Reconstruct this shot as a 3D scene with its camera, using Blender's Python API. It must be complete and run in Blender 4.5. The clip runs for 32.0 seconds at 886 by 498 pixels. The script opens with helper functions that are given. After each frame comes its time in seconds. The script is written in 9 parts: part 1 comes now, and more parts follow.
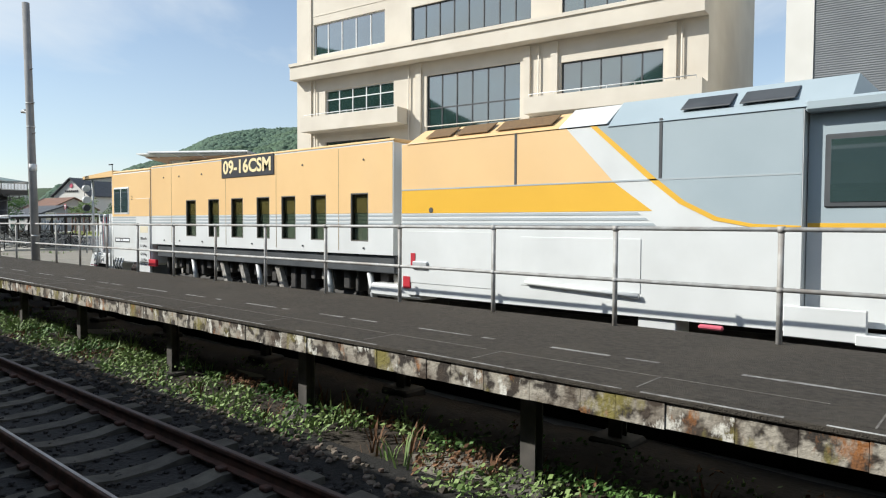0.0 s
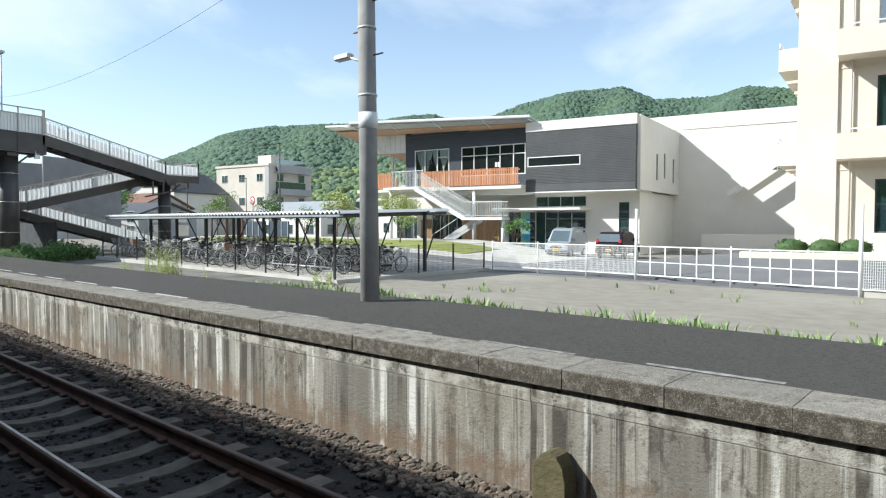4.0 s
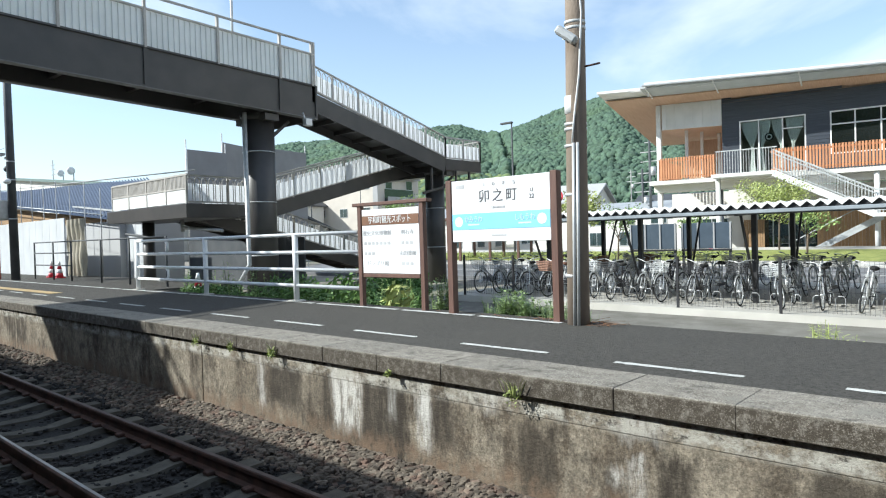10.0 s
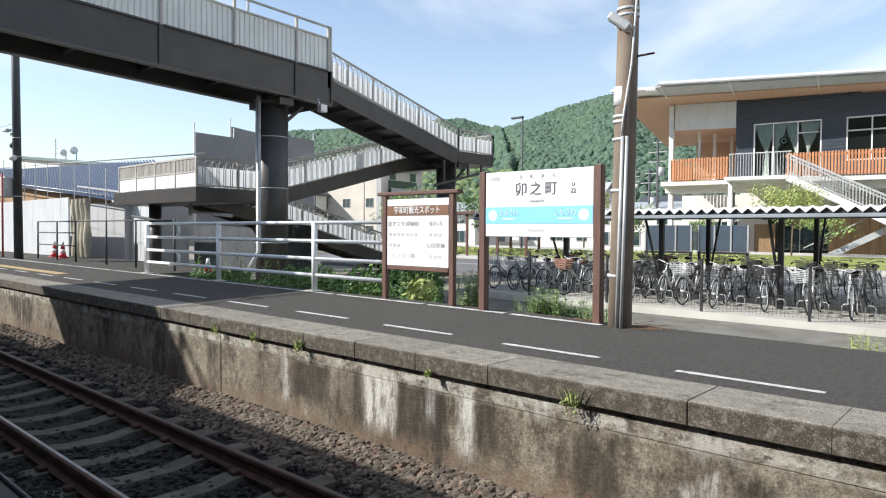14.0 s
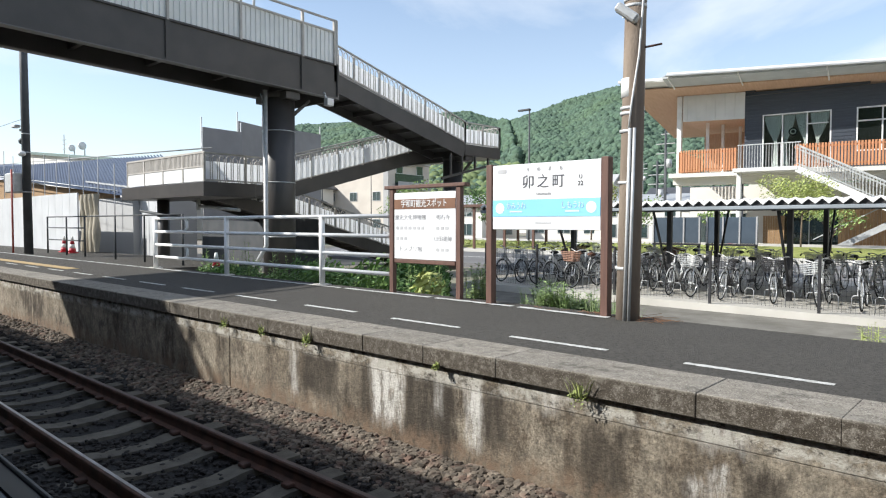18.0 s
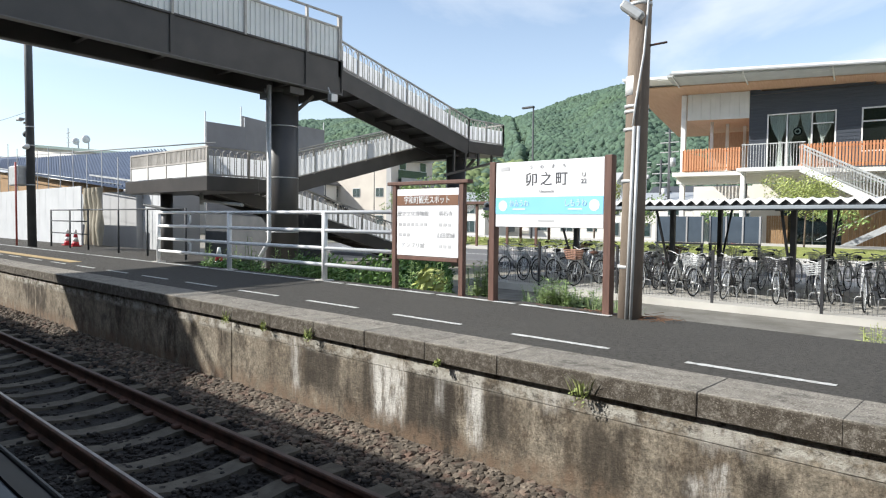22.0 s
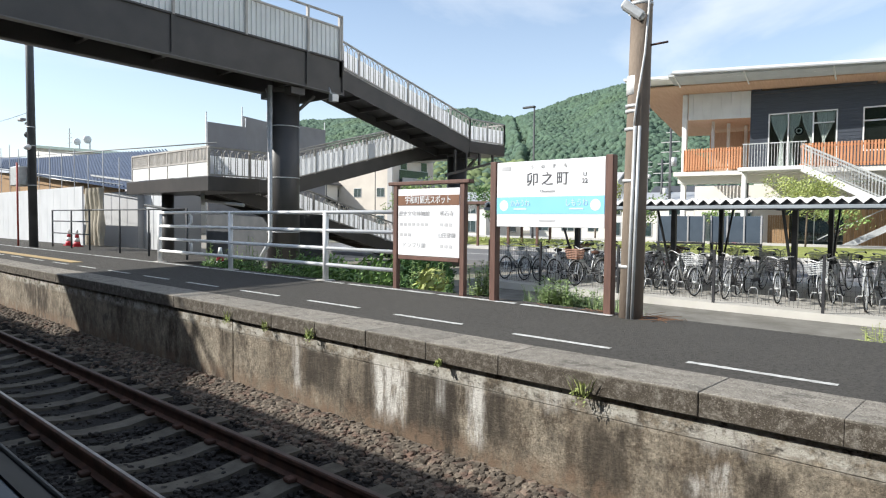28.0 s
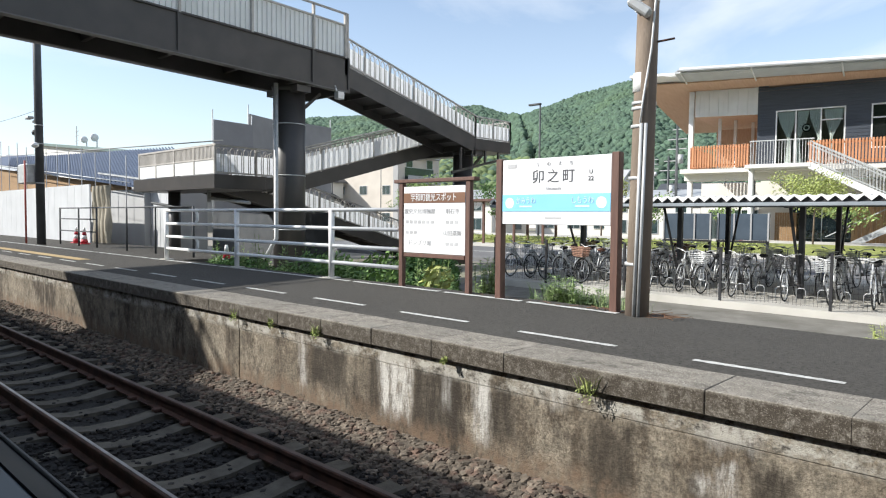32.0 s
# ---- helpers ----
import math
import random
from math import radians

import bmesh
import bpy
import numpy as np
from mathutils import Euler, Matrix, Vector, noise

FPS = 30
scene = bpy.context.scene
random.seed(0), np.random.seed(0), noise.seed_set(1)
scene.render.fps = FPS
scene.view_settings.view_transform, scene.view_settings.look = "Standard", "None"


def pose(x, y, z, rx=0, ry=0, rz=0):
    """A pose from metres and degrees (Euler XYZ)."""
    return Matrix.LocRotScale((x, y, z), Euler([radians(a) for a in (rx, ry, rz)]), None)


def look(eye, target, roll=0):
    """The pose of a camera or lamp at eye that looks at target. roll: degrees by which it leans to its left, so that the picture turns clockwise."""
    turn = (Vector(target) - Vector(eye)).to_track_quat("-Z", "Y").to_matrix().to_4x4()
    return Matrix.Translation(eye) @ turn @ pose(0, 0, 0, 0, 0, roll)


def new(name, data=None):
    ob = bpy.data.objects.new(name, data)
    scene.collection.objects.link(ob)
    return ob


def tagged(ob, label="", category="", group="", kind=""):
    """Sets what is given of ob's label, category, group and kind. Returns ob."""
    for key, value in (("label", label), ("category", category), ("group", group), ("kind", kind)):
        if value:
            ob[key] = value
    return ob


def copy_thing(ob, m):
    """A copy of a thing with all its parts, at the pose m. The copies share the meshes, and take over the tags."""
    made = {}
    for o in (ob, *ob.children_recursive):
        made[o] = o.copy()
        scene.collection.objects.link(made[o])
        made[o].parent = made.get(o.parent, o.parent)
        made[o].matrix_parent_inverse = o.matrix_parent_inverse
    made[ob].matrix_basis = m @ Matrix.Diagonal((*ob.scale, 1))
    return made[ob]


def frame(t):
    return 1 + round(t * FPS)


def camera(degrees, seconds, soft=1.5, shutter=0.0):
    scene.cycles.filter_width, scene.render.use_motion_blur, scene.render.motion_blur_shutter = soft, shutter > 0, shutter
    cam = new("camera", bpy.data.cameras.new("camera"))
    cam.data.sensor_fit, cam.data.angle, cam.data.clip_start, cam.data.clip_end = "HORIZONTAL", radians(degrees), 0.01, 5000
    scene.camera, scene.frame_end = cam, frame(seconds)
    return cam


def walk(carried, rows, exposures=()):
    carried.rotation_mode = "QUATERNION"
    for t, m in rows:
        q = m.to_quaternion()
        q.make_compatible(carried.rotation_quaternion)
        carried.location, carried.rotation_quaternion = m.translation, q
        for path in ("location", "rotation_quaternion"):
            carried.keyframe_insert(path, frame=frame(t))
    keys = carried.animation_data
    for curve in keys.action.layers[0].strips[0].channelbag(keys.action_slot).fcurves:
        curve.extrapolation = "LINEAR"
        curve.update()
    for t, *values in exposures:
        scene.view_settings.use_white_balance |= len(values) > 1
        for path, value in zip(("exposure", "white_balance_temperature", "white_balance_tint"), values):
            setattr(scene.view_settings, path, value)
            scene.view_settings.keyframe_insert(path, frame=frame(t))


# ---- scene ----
cam = camera(67.5, 32.0, soft=1.15)
METRES, EYE, TILT, LEAN, TURN = 60.0, 2.03, 0.268, 0.306, 41.19
ROWS = [
    (0.0, 0.0, 0.0, 0.0, 0.02, -2.36, -0.59),
    (0.5, -0.0639, 0.0531, 0.0, -0.18, -2.74, -0.16),
    (1.0, -0.1255, 0.1051, -0.0004, -0.51, -2.75, -0.28),
    (1.5, -0.184, 0.1551, -0.0006, -0.22, -2.38, -0.38),
    (2.0, -0.2411, 0.2038, -0.0008, -0.29, -2.4, -0.73),
    (2.5, -0.2954, 0.2519, -0.0019, -0.26, -2.63, -0.49),
    (3.0, -0.3475, 0.2973, -0.0025, -0.54, -2.93, -0.41),
    (3.5, -0.3975, 0.3402, -0.0029, -0.45, -2.63, -0.44),
    (5.5, -0.5634, 0.4926, -0.0059, -0.26, -2.03, 0.05),
    (6.0, -0.5987, 0.5237, -0.0063, -0.2, -2.02, 0.09),
    (6.5, -0.6296, 0.5516, -0.0066, -0.14, -2.3, 0.44),
    (7.0, -0.6567, 0.5759, -0.0068, 0.28, -1.85, 1.12),
    (7.5, -0.68, 0.5962, -0.0071, 0.23, -1.66, 1.01),
    (8.0, -0.6995, 0.613, -0.007, 0.41, -1.41, 1.12),
    (8.5, -0.7152, 0.6266, -0.007, 0.61, -1.51, 1.32),
    (9.0, -0.7276, 0.6373, -0.0071, 0.77, -1.41, 1.37),
    (9.5, -0.7376, 0.6458, -0.0071, 0.91, -1.2, 1.43),
    (10.0, -0.7444, 0.6517, -0.0071, 0.79, -1.28, 1.39),
    (10.5, -0.749, 0.6557, -0.0071, 0.9, -1.53, 1.34),
    (11.0, -0.7514, 0.6576, -0.0071, 0.9, -1.6, 1.05),
    (11.5, -0.7519, 0.6581, -0.0071, 0.57, -1.71, 0.51),
    (12.0, -0.7519, 0.658, -0.0071, 0.75, -1.61, 0.09),
    (12.5, -0.7518, 0.658, -0.0071, 0.66, -1.53, 0.0),
    (13.0, -0.7518, 0.6581, -0.0071, 0.78, -1.88, -0.14),
    (13.5, -0.7519, 0.658, -0.0071, 0.9, -1.96, -0.37),
    (14.0, -0.7519, 0.658, -0.0072, 0.74, -1.85, -0.66),
    (14.5, -0.7519, 0.6581, -0.0072, 0.88, -1.96, -0.76),
    (16.5, -0.7519, 0.658, -0.0072, 1.17, -2.14, -0.64),
    (17.0, -0.7519, 0.658, -0.0072, 1.22, -2.17, -0.67),
    (17.5, -0.7519, 0.658, -0.0072, 1.28, -2.33, -0.49),
    (18.0, -0.7519, 0.658, -0.0072, 1.35, -2.44, -0.36),
    (18.5, -0.7519, 0.658, -0.0072, 1.36, -2.33, -0.49),
    (19.0, -0.7519, 0.658, -0.0072, 1.19, -2.24, -0.85),
    (19.5, -0.7519, 0.658, -0.0072, 1.09, -2.37, -1.03),
    (20.0, -0.7519, 0.658, -0.0072, 1.2, -2.61, -1.0),
    (20.5, -0.7519, 0.658, -0.0072, 1.26, -2.51, -0.9),
    (21.0, -0.7519, 0.658, -0.0072, 1.41, -2.48, -1.02),
    (21.5, -0.7519, 0.658, -0.0072, 1.55, -2.66, -1.02),
    (22.0, -0.7519, 0.658, -0.0072, 1.59, -2.72, -0.9),
    (22.5, -0.7519, 0.658, -0.0072, 1.54, -2.78, -0.91),
    (23.0, -0.7519, 0.658, -0.0072, 1.52, -2.65, -0.96),
    (23.5, -0.7519, 0.658, -0.0072, 1.54, -2.61, -0.97),
    (24.0, -0.7519, 0.658, -0.0072, 1.47, -2.69, -0.96),
    (24.5, -0.7519, 0.658, -0.0072, 1.68, -2.76, -0.85),
    (25.0, -0.7519, 0.658, -0.0072, 1.6, -2.78, -0.79),
    (25.5, -0.7519, 0.658, -0.0072, 1.55, -2.78, -0.88),
    (27.5, -0.7519, 0.658, -0.0072, 1.66, -2.83, -0.71),
    (28.0, -0.7519, 0.658, -0.0072, 1.68, -2.73, -0.84),
    (28.5, -0.7519, 0.658, -0.0072, 1.67, -2.73, -0.95),
    (29.0, -0.7519, 0.658, -0.0072, 1.64, -2.76, -0.89),
    (29.5, -0.7519, 0.658, -0.0072, 1.86, -2.94, -0.73),
    (30.0, -0.7519, 0.658, -0.0072, 1.85, -2.88, -0.77),
    (30.5, -0.7519, 0.658, -0.0072, 2.12, -2.76, -0.81),
    (31.0, -0.7519, 0.658, -0.0072, 2.15, -2.95, -1.08),
    (31.5, -0.7519, 0.658, -0.0072, 2.26, -2.81, -0.85),
    (32.0, -0.7519, 0.658, -0.0072, 2.17, -2.95, -0.82),
]
walk(cam, [(t, pose(0, 0, EYE, TILT, LEAN, TURN) @ pose(METRES * x, METRES * y, METRES * z, 90 + pitch, roll, yaw)) for t, x, y, z, yaw, pitch, roll in ROWS],
     exposures=((0.0, 0.32, 6330, 7), (2.0, 0.42, 6260, 6), (3.5, 0.64, 6150, 5), (6.0, 0.84, 6020, 4), (10.0, 0.78, 6060, 4), (13.0, 0.7, 6320, 9), (32.0, 0.7, 6400, 9)))

# ---- world, sun and exposure ----
world = bpy.data.worlds.new("sky_world")
world.use_nodes = True
scene.world = world
wn, wl = world.node_tree.nodes, world.node_tree.links
SUN_TO = Vector((0.95, 1.05, -1.0)).normalized()
SUN_FROM = -SUN_TO
sky = wn.new("ShaderNodeTexSky")
sky.sky_type, sky.sun_disc = "NISHITA", False
sky.sun_elevation = math.asin(SUN_FROM.z)
sky.sun_rotation = math.atan2(SUN_FROM.x, SUN_FROM.y)
sky.air_density, sky.dust_density, sky.ozone_density = 1.0, 0.5, 1.5
tc = wn.new("ShaderNodeTexCoord")
mapg = wn.new("ShaderNodeMapping")
mapg.inputs["Scale"].default_value = (1.0, 1.0, 2.4)
mapg.inputs["Rotation"].default_value = (0.0, 0.25, 0.4)
cloud = wn.new("ShaderNodeTexNoise")
cloud.inputs["Scale"].default_value = 1.35
cloud.inputs["Detail"].default_value = 8.0
cloud.inputs["Roughness"].default_value = 0.55
cloud.inputs["Distortion"].default_value = 0.4
ramp = wn.new("ShaderNodeValToRGB")
ramp.color_ramp.elements[0].position, ramp.color_ramp.elements[0].color = 0.46, (0.05, 0.05, 0.05, 1)
ramp.color_ramp.elements[1].position, ramp.color_ramp.elements[1].color = 0.70, (1, 1, 1, 1)
mixc = wn.new("ShaderNodeMix")
mixc.data_type = "RGBA"
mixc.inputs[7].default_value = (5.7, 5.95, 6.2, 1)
wl.new(tc.outputs["Generated"], mapg.inputs["Vector"])
wl.new(mapg.outputs["Vector"], cloud.inputs["Vector"])
wl.new(cloud.outputs["Fac"], ramp.inputs["Fac"])
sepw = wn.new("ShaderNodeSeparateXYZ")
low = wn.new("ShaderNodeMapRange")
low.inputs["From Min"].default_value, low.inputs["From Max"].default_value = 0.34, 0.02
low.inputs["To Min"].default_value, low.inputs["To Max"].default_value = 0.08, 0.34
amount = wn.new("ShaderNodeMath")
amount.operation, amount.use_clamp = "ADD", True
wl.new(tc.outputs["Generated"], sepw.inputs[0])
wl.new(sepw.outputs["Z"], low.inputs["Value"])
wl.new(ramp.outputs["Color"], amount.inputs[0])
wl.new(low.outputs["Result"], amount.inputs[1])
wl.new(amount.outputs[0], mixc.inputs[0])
wl.new(sky.outputs["Color"], mixc.inputs[6])
bgn = wn["Background"]
bgn.inputs["Strength"].default_value = 0.12
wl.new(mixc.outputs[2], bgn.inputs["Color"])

sun = new("sun", bpy.data.lights.new("sun", "SUN"))
sun.data.energy, sun.data.angle, sun.data.color = 4.4, radians(0.6), (1.0, 0.96, 0.89)
sun.matrix_world = look((0, 0, 60), Vector((0, 0, 60)) + SUN_TO)


# ---- building helpers ----
class B:
    """A mesh in the making: plain lists of corners and faces."""

    def __init__(self):
        self.v, self.f, self.s = [], [], []

    def add(self, vs, fs, smooth=False, m=None):
        n = len(self.v)
        self.v += [tuple(m @ Vector(p)) for p in vs] if m else [tuple(p) for p in vs]
        self.f += [tuple(i + n for i in f) for f in fs]
        self.s += [smooth] * len(fs)
        return self

    def box(self, x0, y0, z0, x1, y1, z1, c=0.0, m=None):
        x0, x1, y0, y1, z0, z1 = min(x0, x1), max(x0, x1), min(y0, y1), max(y0, y1), min(z0, z1), max(z0, z1)
        c = min(c, 0.45 * min(x1 - x0, y1 - y0, z1 - z0))
        if c <= 0:
            vs = [(x0, y0, z0), (x1, y0, z0), (x1, y1, z0), (x0, y1, z0), (x0, y0, z1), (x1, y0, z1), (x1, y1, z1), (x0, y1, z1)]
            return self.add(vs, [(3, 2, 1, 0), (4, 5, 6, 7), (0, 1, 5, 4), (1, 2, 6, 5), (2, 3, 7, 6), (3, 0, 4, 7)], m=m)
        vs, at = [], {}
        lo, hi = (x0, y0, z0), (x1, y1, z1)
        for i in range(8):
            sg = [(i >> k) & 1 for k in range(3)]
            for a in range(3):
                p = [(hi[k] if sg[k] else lo[k]) if k == a else (hi[k] - c if sg[k] else lo[k] + c) for k in range(3)]
                at[i, a] = len(vs)
                vs.append(p)
        fs = []
        for a in range(3):
            b, d = (a + 1) % 3, (a + 2) % 3
            for s in (0, 1):
                q = [s << a, (s << a) | (1 << b), (s << a) | (1 << b) | (1 << d), (s << a) | (1 << d)]
                f = [at[i, a] for i in q]
                fs.append(f if s else f[::-1])
            for sb in (0, 1):
                for sd in (0, 1):
                    i = (sb << b) | (sd << d)
                    j = i | (1 << a)
                    f = [at[i, b], at[j, b], at[j, d], at[i, d]]
                    fs.append(f if sb != sd else f[::-1])
        for i in range(8):
            f = [at[i, 0], at[i, 1], at[i, 2]]
            fs.append(f if bin(i).count("1") % 2 else f[::-1])
        return self.add(vs, fs, m=m)

    def tube(self, p, q, r, r2=None, n=8, caps=True):
        p, q = Vector(p), Vector(q)
        r2 = r if r2 is None else r2
        d = q - p
        if d.length < 1e-6:
            return self
        a = d.orthogonal().normalized()
        b = d.normalized().cross(a)
        vs = []
        for k in range(n):
            w = a * math.cos(2 * math.pi * k / n) + b * math.sin(2 * math.pi * k / n)
            vs += [p + w * r, q + w * r2]
        fs = [(2 * k, 2 * ((k + 1) % n), 2 * ((k + 1) % n) + 1, 2 * k + 1) for k in range(n)]
        self.add(vs, fs, smooth=n > 5)
        if caps:
            m = len(self.v) - 2 * n
            self.f += [tuple(m + 2 * k for k in reversed(range(n))), tuple(m + 2 * k + 1 for k in range(n))]
            self.s += [False, False]
        return self

    def path(self, pts, r, n=6):
        """One bent tube through the points."""
        pts = [Vector(q) for q in pts]
        closed = (pts[0] - pts[-1]).length < 1e-6
        vs, fs = [], []
        up = None
        for i, q in enumerate(pts):
            a = pts[i - 1] if i else (pts[-2] if closed else q)
            b = pts[i + 1] if i + 1 < len(pts) else (pts[1] if closed else q)
            d = (b - a).normalized()
            up = d.orthogonal().normalized() if up is None else (up - d * up.dot(d)).normalized()
            w = d.cross(up)
            for k in range(n):
                c = 2 * math.pi * k / n
                vs.append(q + (up * math.cos(c) + w * math.sin(c)) * r)
        for i in range(len(pts) - 1):
            for k in range(n):
                fs.append((i * n + k, i * n + (k + 1) % n, (i + 1) * n + (k + 1) % n, (i + 1) * n + k))
        if not closed:
            fs += [tuple(reversed(range(n))), tuple(range((len(pts) - 1) * n, len(pts) * n))]
        return self.add(vs, fs, smooth=n > 4)

    def ring(self, c, u, w, R, r, n=20, k=5):
        """A torus about c in the plane of u and w."""
        c, u, w = Vector(c), Vector(u).normalized(), Vector(w).normalized()
        z = u.cross(w)
        vs, fs = [], []
        for i in range(n):
            d = u * math.cos(2 * math.pi * i / n) + w * math.sin(2 * math.pi * i / n)
            for j in range(k):
                a = 2 * math.pi * j / k
                vs.append(c + d * (R + r * math.cos(a)) + z * r * math.sin(a))
        for i in range(n):
            for j in range(k):
                fs.append((i * k + j, ((i + 1) % n) * k + j, ((i + 1) % n) * k + (j + 1) % k, i * k + (j + 1) % k))
        return self.add(vs, fs, smooth=True)

    def beam(self, p, q, w, h, c=0.0):
        """A bar of width w (level) and height h from p to q."""
        p, q = Vector(p), Vector(q)
        d = q - p
        y = d.normalized()
        x = y.cross(Vector((0, 0, 1)))
        x = x.normalized() if x.length > 1e-4 else Vector((1, 0, 0))
        z = x.cross(y)
        m = Matrix(((x.x, y.x, z.x, p.x), (x.y, y.y, z.y, p.y), (x.z, y.z, z.z, p.z), (0, 0, 0, 1)))
        return self.box(-w / 2, 0, -h / 2, w / 2, d.length, h / 2, c, m=m)

    def prism(self, poly, y0, y1, axis="y"):
        """A polygon of (x, z) pairs drawn out from y0 to y1; with axis x the pairs are (y, z)."""
        n = len(poly)
        mk = (lambda a, b, t: (a, t, b)) if axis == "y" else ((lambda a, b, t: (t, a, b)) if axis == "x" else (lambda a, b, t: (a, b, t)))
        vs = [mk(a, b, y0) for a, b in poly] + [mk(a, b, y1) for a, b in poly]
        fs = [tuple(range(n)), tuple(reversed(range(n, 2 * n)))]
        fs += [((i + 1) % n, i, i + n, (i + 1) % n + n) for i in range(n)]
        area = sum(poly[i][0] * poly[(i + 1) % n][1] - poly[(i + 1) % n][0] * poly[i][1] for i in range(n))
        if (area > 0) == (axis != "y"):
            fs = [tuple(reversed(f)) for f in fs]
        return self.add(vs, fs)

    def blob(self, c, rx, ry, rz, seed=0, n=8, k=5, rough=0.15):
        rng = random.Random(seed)
        vs = [(c[0], c[1], c[2] + rz)]
        for j in range(1, k):
            ph = math.pi * j / k
            for i in range(n):
                a = 2 * math.pi * (i + 0.5 * (j % 2)) / n
                s = 1 + rng.uniform(-rough, rough)
                vs.append((c[0] + rx * s * math.sin(ph) * math.cos(a), c[1] + ry * s * math.sin(ph) * math.sin(a), c[2] + rz * s * math.cos(ph)))
        vs.append((c[0], c[1], c[2] - rz))
        fs = [(0, 1 + i, 1 + (i + 1) % n) for i in range(n)]
        for j in range(k - 2):
            for i in range(n):
                a, b = 1 + j * n + i, 1 + j * n + (i + 1) % n
                fs.append((a, a + n, b + n, b))
        e = len(vs) - 1
        fs += [(e, 1 + (k - 2) * n + (i + 1) % n, 1 + (k - 2) * n + i) for i in range(n)]
        return self.add(vs, fs, smooth=True)

    def mesh(self, name, material):
        me = bpy.data.meshes.new(name)
        me.from_pydata(self.v, [], self.f)
        me.polygons.foreach_set("use_smooth", self.s)
        me.materials.append(material)
        me.update()
        return me


def thing(name, label="", category="", group="", at=(0, 0, 0), rz=0.0, kind=""):
    ob = new(name)
    ob.empty_display_size = 0.2
    ob.matrix_basis = pose(*at, 0, 0, rz)
    return tagged(ob, label, category, group, kind)


def part(name, b, material, parent=None, label="", at=None):
    ob = new(name, b if isinstance(b, bpy.types.Mesh) else b.mesh(name, material))
    ob.parent = parent
    if at is not None:
        ob.matrix_basis = at if isinstance(at, Matrix) else pose(*at)
    if label:
        ob["label"] = label
    return ob


def solid(name, b, material, label="", category="", group="", kind="", at=(0, 0, 0), rz=0.0):
    """A thing of one mesh."""
    ob = new(name, b if isinstance(b, bpy.types.Mesh) else b.mesh(name, material))
    ob.matrix_basis = pose(*at, 0, 0, rz)
    return tagged(ob, label, category, group, kind)


# ---- materials ----
def mat(name, c1, c2=None, scale=4.0, rough=0.6, metal=0.0, bump=0.0, bscale=40.0, stretch=(1, 1, 1), vary=0.0, c3=None, scale3=0.6, amount3=0.5,
        lo=0.35, hi=0.65, spec=0.5, island=False, world=None):
    m = bpy.data.materials.new(name)
    m.use_nodes = True
    n, l = m.node_tree.nodes, m.node_tree.links
    p = n["Principled BSDF"]
    p.inputs["Roughness"].default_value, p.inputs["Metallic"].default_value = rough, metal
    p.inputs["Specular IOR Level"].default_value = spec
    c2 = c2 or tuple(0.82 * c for c in c1)
    co = n.new("ShaderNodeTexCoord")
    mp = n.new("ShaderNodeMapping")
    mp.inputs["Scale"].default_value = stretch
    world = stretch == (1, 1, 1) if world is None else world
    l.new(n.new("ShaderNodeNewGeometry").outputs["Position"] if world else co.outputs["Object"], mp.inputs["Vector"])

    def noise_ramp(sc, a, b, detail=6):
        t = n.new("ShaderNodeTexNoise")
        t.inputs["Scale"].default_value, t.inputs["Detail"].default_value = sc, detail
        l.new(mp.outputs["Vector"], t.inputs["Vector"])
        r = n.new("ShaderNodeMapRange")
        r.inputs["From Min"].default_value, r.inputs["From Max"].default_value = a, b
        l.new(t.outputs["Fac"], r.inputs["Value"])
        return r.outputs["Result"]

    def mix(f, a, b):
        x = n.new("ShaderNodeMix")
        x.data_type = "RGBA"
        if isinstance(f, float):
            x.inputs[0].default_value = f
        else:
            l.new(f, x.inputs[0])
        for k, v in ((6, a), (7, b)):
            if isinstance(v, tuple):
                x.inputs[k].default_value = (*v, 1)
            else:
                l.new(v, x.inputs[k])
        return x.outputs[2]

    out = mix(noise_ramp(scale, lo, hi), c1, c2)
    if c3:
        f = noise_ramp(scale3, 0.5, 0.68)
        k = n.new("ShaderNodeMath")
        k.operation = "MULTIPLY"
        k.inputs[1].default_value = amount3
        l.new(f, k.inputs[0])
        out = mix(k.outputs[0], out, c3)
    if vary:
        h = n.new("ShaderNodeHueSaturation")
        if island:
            src = n.new("ShaderNodeNewGeometry").outputs["Random Per Island"]
        else:
            src = n.new("ShaderNodeObjectInfo").outputs["Random"]
        r = n.new("ShaderNodeMapRange")
        r.inputs["To Min"].default_value, r.inputs["To Max"].default_value = 1 - vary, 1 + vary
        l.new(src, r.inputs["Value"])
        l.new(r.outputs["Result"], h.inputs["Value"])
        l.new(out, h.inputs["Color"])
        out = h.outputs["Color"]
    l.new(out, p.inputs["Base Color"])
    if bump:
        t = n.new("ShaderNodeTexNoise")
        t.inputs["Scale"].default_value, t.inputs["Detail"].default_value = bscale, 5
        l.new(mp.outputs["Vector"], t.inputs["Vector"])
        bn = n.new("ShaderNodeBump")
        bn.inputs["Strength"].default_value, bn.inputs["Distance"].default_value = bump, 0.02
        l.new(t.outputs["Fac"], bn.inputs["Height"])
        l.new(bn.outputs["Normal"], p.inputs["Normal"])
    return m


def glass(name, tint=(0.03, 0.05, 0.05), rough=0.03):
    """Window glass before a dark room: a glossy dark pane."""
    m = mat(name, tint, tuple(1.6 * c for c in tint), 0.6, rough)
    m.node_tree.nodes["Principled BSDF"].inputs["IOR"].default_value = 2.8
    return m




